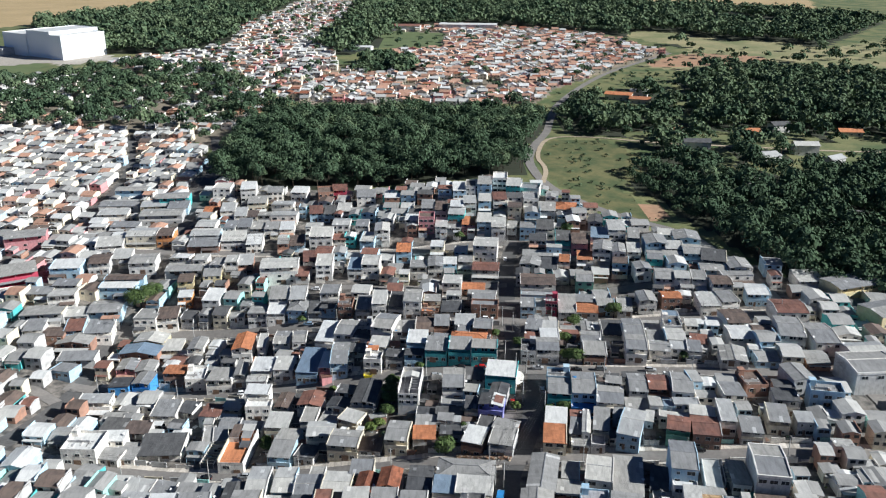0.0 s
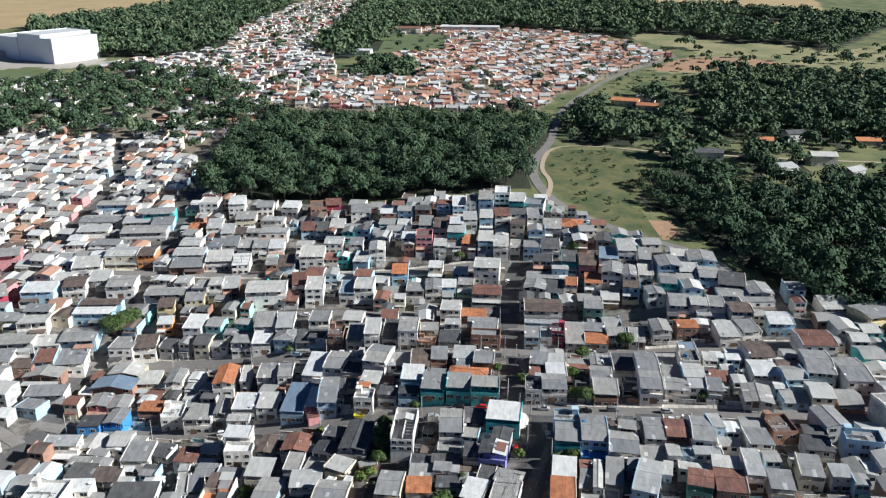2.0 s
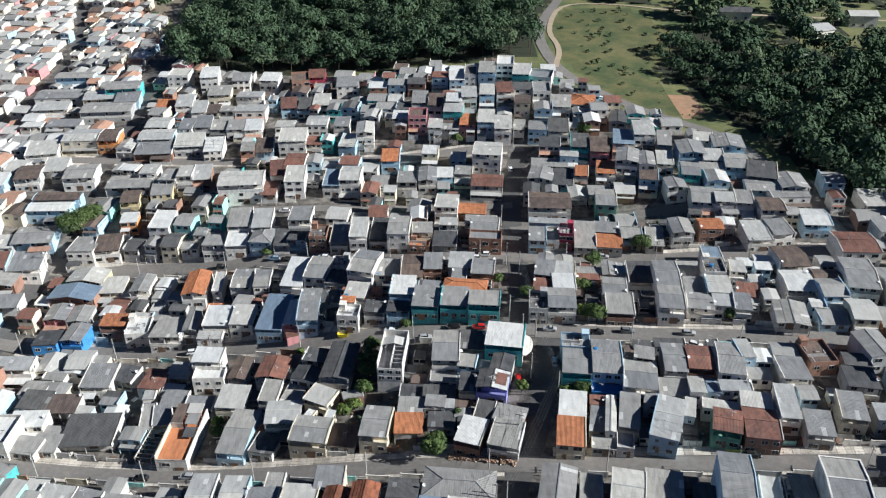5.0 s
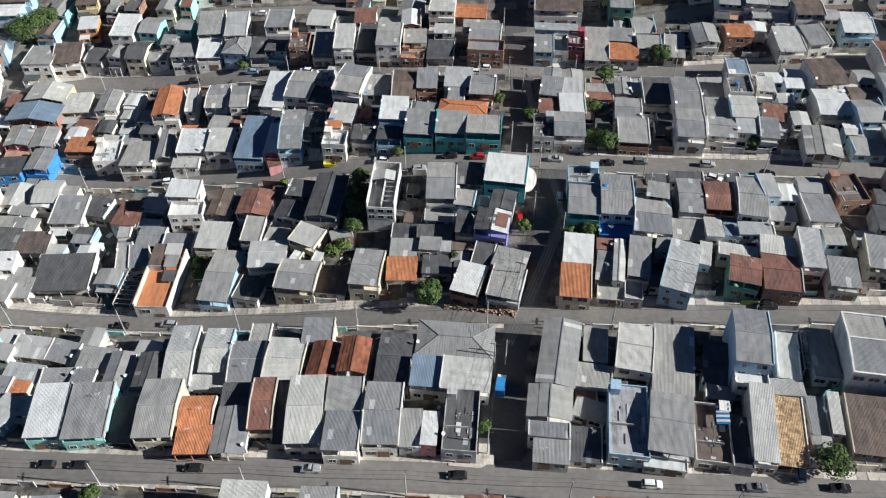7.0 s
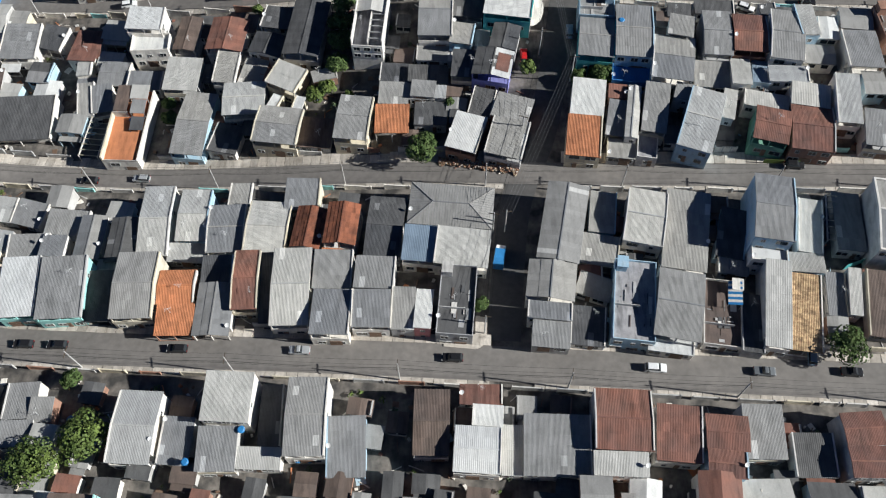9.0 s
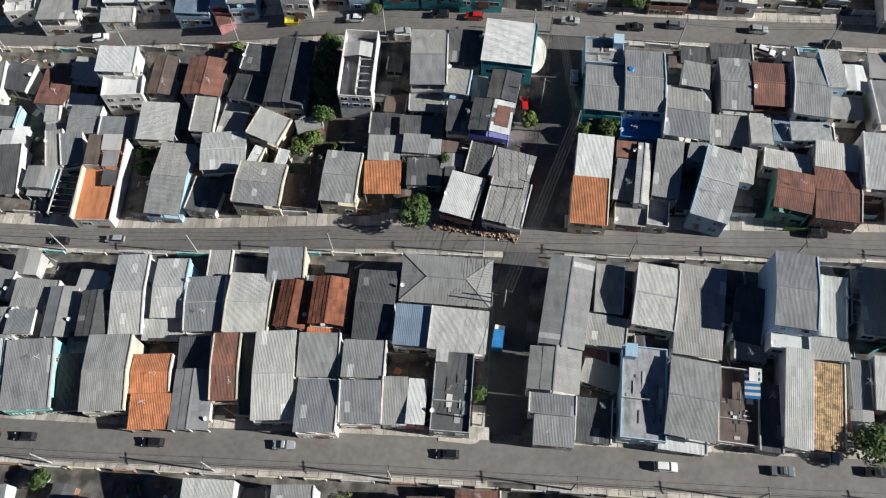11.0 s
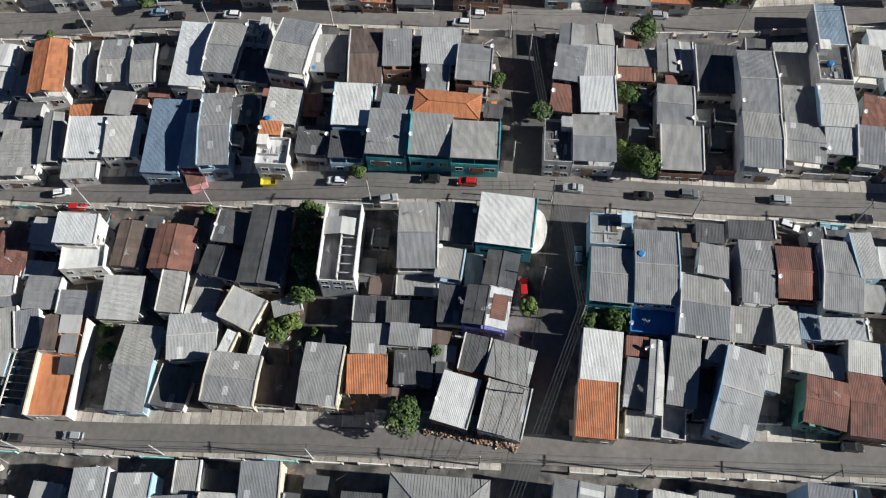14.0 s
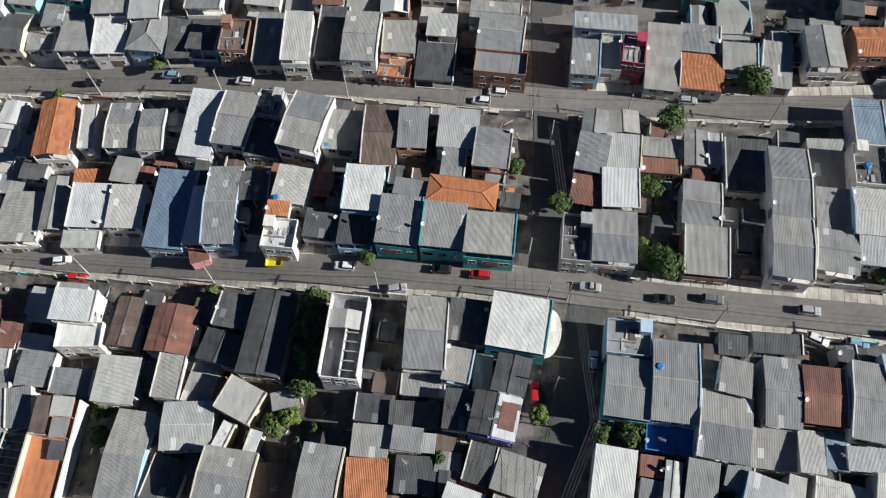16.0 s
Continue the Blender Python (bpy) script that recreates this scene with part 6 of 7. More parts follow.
def plain_house(bag, rng, x, y, w, d, turn, h, roof, wall, steep=0.16):
    z0 = land(x, y)
    c, s = math.cos(turn), math.sin(turn)
    hw, hd = w / 2, d / 2
    foot = -2.5
    R, W, G = ROOF_KEYS.index(roof), len(ROOF_KEYS) + WALL_KEYS.index(wall), len(ROOF_KEYS) + len(WALL_KEYS)

    def put(pts, quads, m):
        bag.add([(x + c * a - s * b, y + s * a + c * b, z0 + e) for a, b, e in pts], quads, m)

    along_x = rng.random() < 0.6
    o = 0.3
    if along_x:
        rise = steep * hd
        put([(-hw, -hd, foot), (hw, -hd, foot), (hw, hd, foot), (-hw, hd, foot), (-hw, -hd, h), (hw, -hd, h), (hw, hd, h), (-hw, hd, h)], [(0, 1, 5, 4), (1, 2, 6, 5), (2, 3, 7, 6), (3, 0, 4, 7)], W)
        put([(-hw, -hd, h), (-hw, 0, h + rise), (-hw, 0, h + rise), (-hw, hd, h), (hw, -hd, h), (hw, 0, h + rise), (hw, 0, h + rise), (hw, hd, h)], [(0, 1, 2, 3), (4, 7, 6, 5)], W)
        for sg in (-1, 1):
            put([(-hw - o, 0, h + rise + 0.1), (-hw - o, sg * (hd + o), h), (hw + o, sg * (hd + o), h), (hw + o, 0, h + rise + 0.1)], [(0, 1, 2, 3) if sg < 0 else (0, 3, 2, 1)], R)
            put([(-hw - o, sg * (hd + o), h - 0.12), (hw + o, sg * (hd + o), h - 0.12), (hw + o, sg * (hd + o), h), (-hw - o, sg * (hd + o), h)], [(0, 1, 2, 3)], R)
    else:
        rise = steep * hw
        put([(-hw, -hd, foot), (hw, -hd, foot), (hw, hd, foot), (-hw, hd, foot), (-hw, -hd, h), (hw, -hd, h), (hw, hd, h), (-hw, hd, h)], [(0, 1, 5, 4), (1, 2, 6, 5), (2, 3, 7, 6), (3, 0, 4, 7)], W)
        put([(-hw, -hd, h), (0, -hd, h + rise), (0, -hd, h + rise), (hw, -hd, h), (-hw, hd, h), (0, hd, h + rise), (0, hd, h + rise), (hw, hd, h)], [(3, 2, 1, 0), (4, 5, 6, 7)], W)
        for sg in (-1, 1):
            put([(0, -hd - o, h + rise + 0.1), (sg * (hw + o), -hd - o, h), (sg * (hw + o), hd + o, h), (0, hd + o, h + rise + 0.1)], [(0, 1, 2, 3) if sg > 0 else (0, 3, 2, 1)], R)
    if rng.random() < 0.55:
        # a lower lean-to roof over the porch
        pv, pf = [], []
        e = min(h - 0.3, 2.7)
        box(pv, pf, -hw * 0.95, -hd - 1.5, e - 0.1, hw * 0.95, -hd - 0.01, e)
        put(pv, pf, R)
        pv, pf = [], []
        for q in (-0.9, 0.0, 0.9):
            box(pv, pf, hw * q - 0.1, -hd - 1.45, foot, hw * q + 0.1, -hd - 1.25, e - 0.1)
        put(pv, pf, W)
    if rng.random() < 0.35:
        # a parapet wall standing above one roof edge
        pv, pf = [], []
        g = rng.choice((-1, 1)) * hw
        box(pv, pf, g - 0.12, -hd, foot, g + 0.12, hd, h + rise * 0.5 + 0.5)
        put(pv, pf, W)
    for k in range(max(1, round(h / 3)) if y < 1150 else 0):
        for cc in range(2):
            u, zz = (-0.25 + 0.5 * cc) * w + rng.uniform(-0.3, 0.3), h - 2.7 * k - 1.7
            box_v, box_f = [], []
            box(box_v, box_f, u - 0.75, -hd - 0.05, zz, u + 0.75, -hd + 0.02, zz + 1.1)
            put(box_v, box_f, G)


def blocked(x, y, w, d):
    dx, dy = np.abs(PLACED[:, 0] - x) - (PLACED[:, 2] + w) / 2, np.abs(PLACED[:, 1] - y) - (PLACED[:, 3] + d) / 2
    return bool(((dx < -0.7) & (dy < -0.7)).any())


rng = random.Random(5)
near_fill, far_fill = Bag(), Bag()
yy = 95.0
while yy < 655:
    row_d = rng.uniform(8.5, 11)
    xx = -415.0 + rng.uniform(0, 5)
    while xx < 238:
        w = rng.uniform(6.0, 9.0)
        x, y = xx + w / 2, yy + rng.uniform(-1, 1) - 0.07 * xx
        xx += w + (rng.uniform(0.2, 1.2) if rng.random() < 0.8 else rng.uniform(2, 5))
        for ww, dd in ((w - 0.3, row_d - 0.5), (w * 0.6, row_d * 0.6)):
            if inside(x, y, SETTLED) and not (-104 < x < 112 and 158 < y < 345) and not on_road(x, y, max(2.0, dd / 2 - 0.6)) and not blocked(x, y, ww, dd):
                # sunny: grazing sun is put into a paler mix of roofs and walls
                sunny = x < -150 and y > 345 or y > 480
                roof = rng.choice("gggllllwwklfgf" if sunny else "gggggglldwrk")
                plain_house(near_fill, rng, x, y, ww, dd, radians(-4 + rng.uniform(-4, 4)), rng.choice((2.7, 2.9, 3, 3.2, 4, 5.4) if sunny else (3, 3.2, 4, 5.5, 6)), roof, rng.choice("wwwnnncckccbpwn" if sunny else "wwnnncckbbta"), 0.24)
                break
    yy += row_d + 0.6
taken = []
yy = 150.0
while yy < 346:
    xx = -118.0
    while xx < 126:
        x, y, w, d = xx + rng.uniform(-0.8, 0.8), yy + rng.uniform(-0.8, 0.8), rng.uniform(2.6, 4.6), rng.uniform(2.6, 4.2)
        xx += 3.0
        edge = x < -62 or x > 84
        if edge:
            w, d = w * 1.55, d * 1.5
        if rng.random() < 0.42 and not on_road(x, y, 5.4 if edge else 4.6) and not (-36 < x < -14 and 240 < y < 272) and not (-67 < x < -57 and 235 < y < 262) and not blocked(x, y, w - 0.6, d - 0.6) and not any(abs(x - a) < (5.6 if edge else 3.6) and abs(y - b) < (5.2 if edge else 3.4) for a, b in taken):
            taken.append((x, y))
            plain_house(near_fill, rng, x, y, w, d, radians(-6 + rng.uniform(-3, 3)), rng.uniform(2.6, 4.6) if edge else rng.uniform(2.2, 3.2), rng.choice("gggglllwd" if edge else "ggdddkkr"), rng.choice("wwwncb" if edge else "nnnkw"), 0.1)
    yy += 3.0
tagged(new("settlement_houses", near_fill.mesh("settlement_houses", STUFF_MATS)), "crowded small houses with grey sheet roofs", "houses", kind="stuff")

yy = 770.0
while yy < 2050:
    step = 10.8 if yy < 1250 else 14.0
    xx = -400.0
    while xx < 290:
        xx += rng.uniform(9.0, 12.5) * (1 if yy < 1250 else 1.25)
        x, y = xx, yy + rng.uniform(-2, 2) - 0.12 * xx
        o_q = inside(x, y, ORANGE_QUARTER)
        if inside(x, y, INNER_WOOD) or inside(x, y, SCHOOL_LAWN):
            continue
        if (o_q or inside(x, y, LONG_QUARTER)) and not on_road(x, y, 6) and rng.random() < (0.93 if o_q else 0.85):
            if -60 < x < 60 and 830 < y < 900 and o_q and rng.random() < 0.5:
                continue
            roof = rng.choice("fffflwfwgftlwf" if o_q and x > -90 else "lwkfglfwgtl")
            plain_house(far_fill, rng, x, y, rng.uniform(7, 10.5), rng.uniform(7, 10), radians(rng.uniform(-12, 4)), rng.choice((3, 3.2, 3.5, 5.5)), roof, rng.choice("wwwcccpn"), 0.38 if o_q else 0.25)
    yy += step
for _ in range(420):
    x, y = rng.uniform(-460, -150), rng.uniform(650, 1000)
    if inside(x, y, WEST_WOODS):
        plain_house(far_fill, rng, x, y, rng.uniform(7, 11), rng.uniform(7, 10), radians(rng.uniform(-15, 5)), rng.choice((3.2, 3.5, 5.5)), rng.choice("flwgkl"), rng.choice("wwcnk"), 0.25)
tagged(new("far_quarter_houses", far_fill.mesh("far_quarter_houses", STUFF_MATS)), "far quarter of small houses with orange and white roofs", "houses", kind="stuff")


# ---- trees ----
def crown_quads(rng, n, radius, height, size, lobes=7):
    """Small leaf sprays lying over a cluster of uneven rounded boughs; returns vertices and quads."""
    cs = [(0.0, 0.0, height * 0.66, radius * 0.55)]
    for k in range(lobes):
        a, r = k * 2.4 + rng.uniform(-0.4, 0.4), radius * rng.uniform(0.38, 0.66)
        cs.append((r * math.cos(a), r * math.sin(a), height * rng.uniform(0.46, 0.70), radius * rng.uniform(0.30, 0.48)))
    weight = [c[3] ** 2 for c in cs]
    v, q = [], []
    for _ in range(n):
        cx, cy, cz, cr = rng.choices(cs, weight)[0]
        u, a = rng.uniform(-0.3, 1), rng.uniform(0, 6.283)
        s = math.sqrt(max(0, 1 - u * u))
        nv = Vector((s * math.cos(a), s * math.sin(a), u))
        bulge = 1 + 0.16 * noise.noise(nv * 2.3 + Vector((cx, cy, cz)))
        p = Vector((cx, cy, cz)) + Vector((nv.x, nv.y, nv.z * 0.85)) * (cr * bulge * rng.uniform(0.93, 1.06))
        nv = (nv + Vector((rng.uniform(-0.16, 0.16), rng.uniform(-0.16, 0.16), rng.uniform(-0.12, 0.2)))).normalized()
        t = nv.orthogonal().normalized()
        t.rotate(Matrix.Rotation(rng.uniform(0, 6.283), 3, nv))
        b = nv.cross(t)
        e = size * rng.uniform(0.55, 1.15)
        i = len(v)
        for g1, g2, dz in ((-1, -0.6, -0.15), (0.5, -1, 0.05), (1, 0.6, -0.15), (-0.5, 1, 0.05)):
            v.append(tuple(p + t * (e * 0.5 * g1) + b * (e * 0.5 * g2) + nv * (dz * e * 0.6)))
        q.append((i, i + 1, i + 2, i + 3))
    return np.array(v), np.array(q)


def trunk_quads(radius, height):
    v, f = [], []
    tube(v, f, (0, 0, -0.6), (0.2, 0.1, height * 0.55), 0.22, 0.12, 6, False)
    return np.array(v), np.array(f)


def wood(name, label, poly, step, radius, height, leaves, size, seed, keep=1.0, avoid=(), pale=0.2):
    rng = random.Random(seed)
    kinds = [crown_quads(rng, leaves, radius, height, size) for _ in range(7)]
    tv, tq = trunk_quads(radius, height)
    bag = Bag()
    xs, ys = [p[0] for p in poly], [p[1] for p in poly]
    y = min(ys)
    while y < max(ys):
        x = min(xs)
        while x < max(xs):
            px, py = x + rng.uniform(-0.5, 0.5) * step, y + rng.uniform(-0.5, 0.5) * step
            x += step
            if rng.random() > keep or not inside(px, py, poly) or on_road(px, py, 3.0) or any(math.hypot(px - a, (py - b + r * 0.8) * 0.62) < r for a, b, r in avoid):
                continue
            young = min(1.0, 0.4 + max(0.0, px - 112) / 65) if 330 < py < 520 and px > 100 else 1.0
            v, q = rng.choice(kinds)
            k, a = rng.uniform(0.6, 1.35) * young, rng.uniform(0, 6.283)
            kz = k * rng.uniform(0.75, 1.3)
            c, s = math.cos(a), math.sin(a)
            z = land(px, py)
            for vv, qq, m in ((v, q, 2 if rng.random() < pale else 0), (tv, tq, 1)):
                if m == 1 and step > 9:
                    continue
                bag.add(np.stack([px + k * (c * vv[:, 0] - s * vv[:, 1]), py + k * (s * vv[:, 0] + c * vv[:, 1]), z + kz * vv[:, 2]], 1), qq, m)
        y += step
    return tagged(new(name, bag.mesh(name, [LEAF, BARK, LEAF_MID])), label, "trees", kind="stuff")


wood("grove", "dense dark green grove beside the settlement", GROVE, 8.0, 7.4, 14.0, 400, 1.05, 3, pale=0.1)
wood("east_woods", "dark green woodland with small clearings", EAST_WOODS, 7.9, 7.4, 12.5, 270, 1.3, 4, 0.93, HOMES, 0.06)
wood("far_east_woods", "loose green woodland round country houses", EAST_WOODS_FAR, 9.2, 7.6, 12.0, 120, 2.1, 14, 0.8, HOMES, 0.6)
wood("west_woods", "loose dark trees between houses", WEST_WOODS, 9.5, 6.8, 14.0, 190, 1.6, 6, 0.5)
wood("inner_wood", "small dark wood between far houses", INNER_WOOD, 9.0, 7.5, 12.0, 110, 2.2, 41)
wood("town_trees", "scattered trees among the far houses", ORANGE_QUARTER, 26, 4.5, 8.0, 70, 1.8, 21, 0.45)
wood("long_quarter_trees", "scattered trees among the far houses", LONG_QUARTER, 24, 5.0, 9.0, 70, 2.0, 22, 0.5)
wood("meadow_shrubs", "low green shrubs on the meadow", MEADOW, 5.5, 1.5, 1.6, 60, 0.55, 31, 0.2, pale=1.0)
wood("clearing_shrubs", "green shrubs round the country houses and clearings", OPEN_LAND, 11.0, 3.2, 4.5, 50, 1.3, 32, 0.5)
wood("far_shrubs", "green shrubs on far open land", FAR_OPEN, 22.0, 6.0, 7.0, 40, 2.6, 33, 0.5)
# high pale share: haze over the distant woods, put into leaf colour
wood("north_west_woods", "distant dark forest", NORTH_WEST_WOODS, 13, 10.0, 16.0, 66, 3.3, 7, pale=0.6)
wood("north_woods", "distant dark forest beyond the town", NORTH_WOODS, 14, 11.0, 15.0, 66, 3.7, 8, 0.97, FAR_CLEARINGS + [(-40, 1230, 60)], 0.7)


def tree(x, y, r, h, bright=False, label="round leafy tree between houses"):
    rng = random.Random(int(x * 7 + y))
    root = new("tree")
    root.matrix_basis = pose(x, y, land(x, y))
    v, f = [], []
    tube(v, f, (0, 0, -0.4), (0.1, 0.05, h * 0.5), 0.07 * r, 0.045 * r, 7)
    for k in range(4):
        a = k * 1.57 + rng.uniform(-0.4, 0.4)
        tube(v, f, (0.05, 0, h * rng.uniform(0.3, 0.45)), (0.6 * r * math.cos(a), 0.6 * r * math.sin(a), h * rng.uniform(0.6, 0.75)), 0.035 * r, 0.012 * r, 5)
    part("trunk", mesh_from("trunk", v, f, BARK), root)
    cv, cq = crown_quads(rng, int(420 * r), r, h, 0.5, 13)
    part("crown", mesh_from("crown", cv.tolist(), cq.tolist(), LEAF_BRIGHT if bright else LEAF_TREE), root)
    return tagged(root, label, "tree")


tree(0.9, 233.9, 4.0, 7.2, False)
tree(49.8, 282.7, 3.8, 6.6, False)
tree(48.4, 300.4, 3.0, 5.5, False)
tree(-8.7, 285.8, 1.8, 3.3, False)
tree(53.9, 318.0, 3.2, 6.6, False)
tree(72.3, 326.8, 4.2, 8.2, False)
tree(-24.8, 253.1, 2.8, 3.9, True)
tree(-22.2, 254.9, 2.5, 3.9, True)
for tx, ty, tr, th in ((-18.9, 277.0, 3.0, 6.0), (-19.2, 271.5, 3.2, 6.8), (-19.0, 265.8, 3.3, 6.5), (-19.6, 260.4, 3.0, 5.6), (-61.6, 252.0, 2.2, 3.0), (-62.4, 256.4, 1.8, 2.6)):
    tree(tx, ty, tr, th, False, "dark leafy tree in a shaded yard")
tree(-16.8, 252.4, 1.2, 2.2, True)
tree(-68.0, 254.8, 2.0, 2.8, True)
tree(41.4, 250.5, 2.8, 5.5, False)
tree(36.0, 250.7, 2.2, 4.4, False)
tree(40.1, 251.0, 2.2, 4.4, False)
tree(24.9, 254.0, 2.1, 4.4, True)
tree(-59.9, 168.1, 5.2, 8.8, True)
tree(-68.1, 164.1, 5.0, 7.7, True)
tree(-66.4, 181.0, 2.1, 3.9, False)
tree(80.9, 184.3, 4.0, 6.6, False)
tree(12.6, 195.1, 1.6, 4.4, False)
tree(-138.6, 355.8, 7.4, 11.5, False)
tree(64.5, 417.4, 3.5, 6.6, False)
tree(-134.6, 362.6, 5.0, 9.0, False)
tree(-64.1, 309.8, 1.9, 3.3, True)
tree(20.9, 305.1, 2.0, 5.5, False)
tree(29.6, 296.6, 2.5, 5.5, False)
tree(45.7, 288.0, 1.5, 3.3, True)
tree(47.4, 284.1, 3.2, 5.5, False)
tree(-61.7, 336.6, 2.0, 4.4, False)
tree(-41.6, 280.9, 1.5, 3.3, True)
tree(-86.5, 331.6, 1.6, 3.3, False)
tree(8.7, 416.1, 2.8, 6.6, False)
tree(89.7, 281.5, 2.2, 4.4, False)
tree(7.3, 246.4, 1.6, 3.3, False)
tree(-25.9, 221.2, 1.5, 3.3, False)
tree(-60.3, 417.8, 2.0, 4.4, False)


# ---- cars ----
def car_body(paint, long=4.1, wide=1.7, pickup=False):
    v, f = [], []
    L, W = long / 2, wide / 2
    prof = [(-L, 0.35, 0.72), (-L + 0.08, 0.25, 0.86), (-L + 0.9, 0.22, 0.92), (L - 1.2, 0.22, 0.92), (L - 0.3, 0.24, 0.80), (L, 0.33, 0.62)]
    for x, z0, z1 in prof:
        t = 0.06 if abs(x) > L - 0.2 else 0.0
        v += [(x, -W + t, z0), (x, W - t, z0), (x, W - 0.05 - t, z1), (x, -W + 0.05 + t, z1)]
    for k in range(len(prof) - 1):
        i = 4 * k
        f += [(i + a, i + (a + 1) % 4, i + 4 + (a + 1) % 4, i + 4 + a) for a in range(4)]
    n = 4 * (len(prof) - 1)
    f += [(3, 2, 1, 0), (n, n + 1, n + 2, n + 3)]
    return mesh_from("body", v, f, paint)


def car(x, y, turn, colour, label, pickup=False):
    root = new("car")
    root.matrix_basis = pose(x, y, land(x, y) + 0.2, 0, 0, turn)
    body = part("body", CAR_MESH[colour][0], root)
    part("cabin_glass", CAR_MESH[colour][2 if pickup else 1], root, label="dark tinted windows")
    part("car_roof", CAR_MESH[colour][4 if pickup else 3], root)
    for sx in (-1.28, 1.28):
        for sy in (-0.78, 0.78):
            wheel = part("wheel", CAR_MESH["tyre"], root, pose(sx, sy, 0.30))
            part("rim", CAR_MESH["rim"], wheel, pose(0, 0.1 * (1 if sy > 0 else -1), 0))
    for sy in (-0.6, 0.6):
        part("headlight", CAR_MESH["head"], root, pose(2.0, sy, 0.62))
        part("tail_light", CAR_MESH["tail"], root, pose(-2.03, sy, 0.72))
    return tagged(root, label, "car", "cars parked along the streets")


def cabin(paint, x0, x1, glass):
    v, f = [], []
    if glass:
        v = [(x0, -0.78, 0.9), (x1 + 0.55, -0.78, 0.9), (x1 + 0.55, 0.78, 0.9), (x0, 0.78, 0.9), (x0 + 0.35, -0.62, 1.40), (x1, -0.62, 1.40), (x1, 0.62, 1.40), (x0 + 0.35, 0.62, 1.40)]
    else:
        v = [(x0 + 0.32, -0.64, 1.39), (x1 + 0.03, -0.64, 1.39), (x1 + 0.03, 0.64, 1.39), (x0 + 0.32, 0.64, 1.39), (x0 + 0.42, -0.56, 1.46), (x1 - 0.1, -0.56, 1.46), (x1 - 0.1, 0.56, 1.46), (x0 + 0.42, 0.56, 1.46)]
    f = [(3, 2, 1, 0), (4, 5, 6, 7), (0, 1, 5, 4), (1, 2, 6, 5), (2, 3, 7, 6), (3, 0, 4, 7)]
    return mesh_from("cabin", v, f, paint)


def wheel_mesh(r, t, m):
    v, f = [], []
    tube(v, f, (0, -t, 0), (0, t, 0), r, r, 10)
    f.append(tuple(range(9, -1, -1)))
    return mesh_from("wheel", v, f, m)


def lamp_mesh(m):
    v, f = [], []
    box(v, f, -0.05, -0.16, -0.07, 0.05, 0.16, 0.07)
    return mesh_from("car_light", v, f, m)


CAR_MESH = {k: (car_body(m), cabin(GLASS, -1.95, 0.35, True), cabin(GLASS, -0.55, 0.45, True), cabin(m, -1.95, 0.35, False), cabin(m, -0.55, 0.45, False)) for k, m in CAR.items()}
CAR_MESH.update(tyre=wheel_mesh(0.31, 0.1, TYRE), rim=wheel_mesh(0.19, 0.02, CHROME), head=lamp_mesh(LAMP_GLASS), tail=lamp_mesh(TAIL))
car(13.9, 281.9, 175, "red", "bright red hatchback car parked at the kerb")
car(-13.5, 284.7, 176, "white", "white hatchback car parked at the kerb")
car(6.2, 283.2, 176, "black", "black hatchback car parked at the kerb")
car(49.1, 276.8, -6, "black", "black pickup truck parked at the kerb", True)
car(58.1, 276.8, -6, "grey", "dark grey hatchback car parked at the kerb")
car(75.7, 274.5, -6, "silver", "silver hatchback car parked at the kerb")
car(76.3, 268.8, -25, "white", "white hatchback car parked at the kerb")
car(83.3, 268.0, -12, "blue", "pale blue hatchback car parked at the kerb")
car(35.2, 279.2, -6, "silver", "silver pickup truck parked at the kerb", True)
car(-2.5, 279.5, 8, "silver", "silver hatchback car parked at the kerb")
car(-78.2, 290.4, 10, "white", "white hatchback car parked at the kerb")
car(-73.8, 286.3, 0, "red", "bright red hatchback car parked at the kerb")
car(-78.3, 334.6, 0, "black", "black hatchback car parked at the kerb")
car(-58.8, 334.5, 176, "blue", "pale blue hatchback car parked at the kerb")
car(-54.0, 332.8, 176, "black", "black hatchback car parked at the kerb")
car(-40.2, 331.1, 174, "white", "white hatchback car parked at the kerb")
car(13.7, 323.6, 174, "white", "white hatchback car parked at the kerb")
car(17.2, 326.0, 174, "white", "white hatchback car parked at the kerb")
car(58.7, 324.7, -4, "silver", "silver hatchback car parked at the kerb")
car(35.2, 264.5, 86, "blue", "pale blue hatchback car parked at the kerb")
car(24.3, 258.6, 88, "red", "bright red hatchback car parked at the kerb")
car(90.4, 269.6, -6, "black", "black hatchback car parked at the kerb")
car(-47.3, 187.6, 178, "black", "black hatchback car parked at the kerb")
car(-22.9, 186.6, 178, "silver", "silver pickup truck parked at the kerb", True)
car(6.9, 184.4, 178, "black", "black hatchback car parked at the kerb")
car(45.4, 181.6, -4, "white", "white hatchback car parked at the kerb")
car(65.6, 180.5, -4, "grey", "dark grey pickup truck parked at the kerb", True)
car(-72.0, 189.3, 178, "black", "black hatchback car parked at the kerb")
car(-79.1, 189.7, 178, "black", "black hatchback car parked at the kerb")
car(81.7, 180.1, -4, "black", "black pickup truck parked at the kerb", True)
car(75.1, 183.5, 80, "blue", "pale blue hatchback car parked at the kerb")
car(-77.8, 234.4, 176, "black", "black hatchback car parked at the kerb")
car(-65.4, 234.3, 176, "silver", "silver hatchback car parked at the kerb")
car(79.9, 226.1, -4, "black", "black hatchback car parked at the kerb")
car(34.1, 186.6, 178, "blue", "pale blue hatchback car parked at the kerb")
car(-58.0, 198.9, 86, "grey", "dark grey hatchback car parked at the kerb")
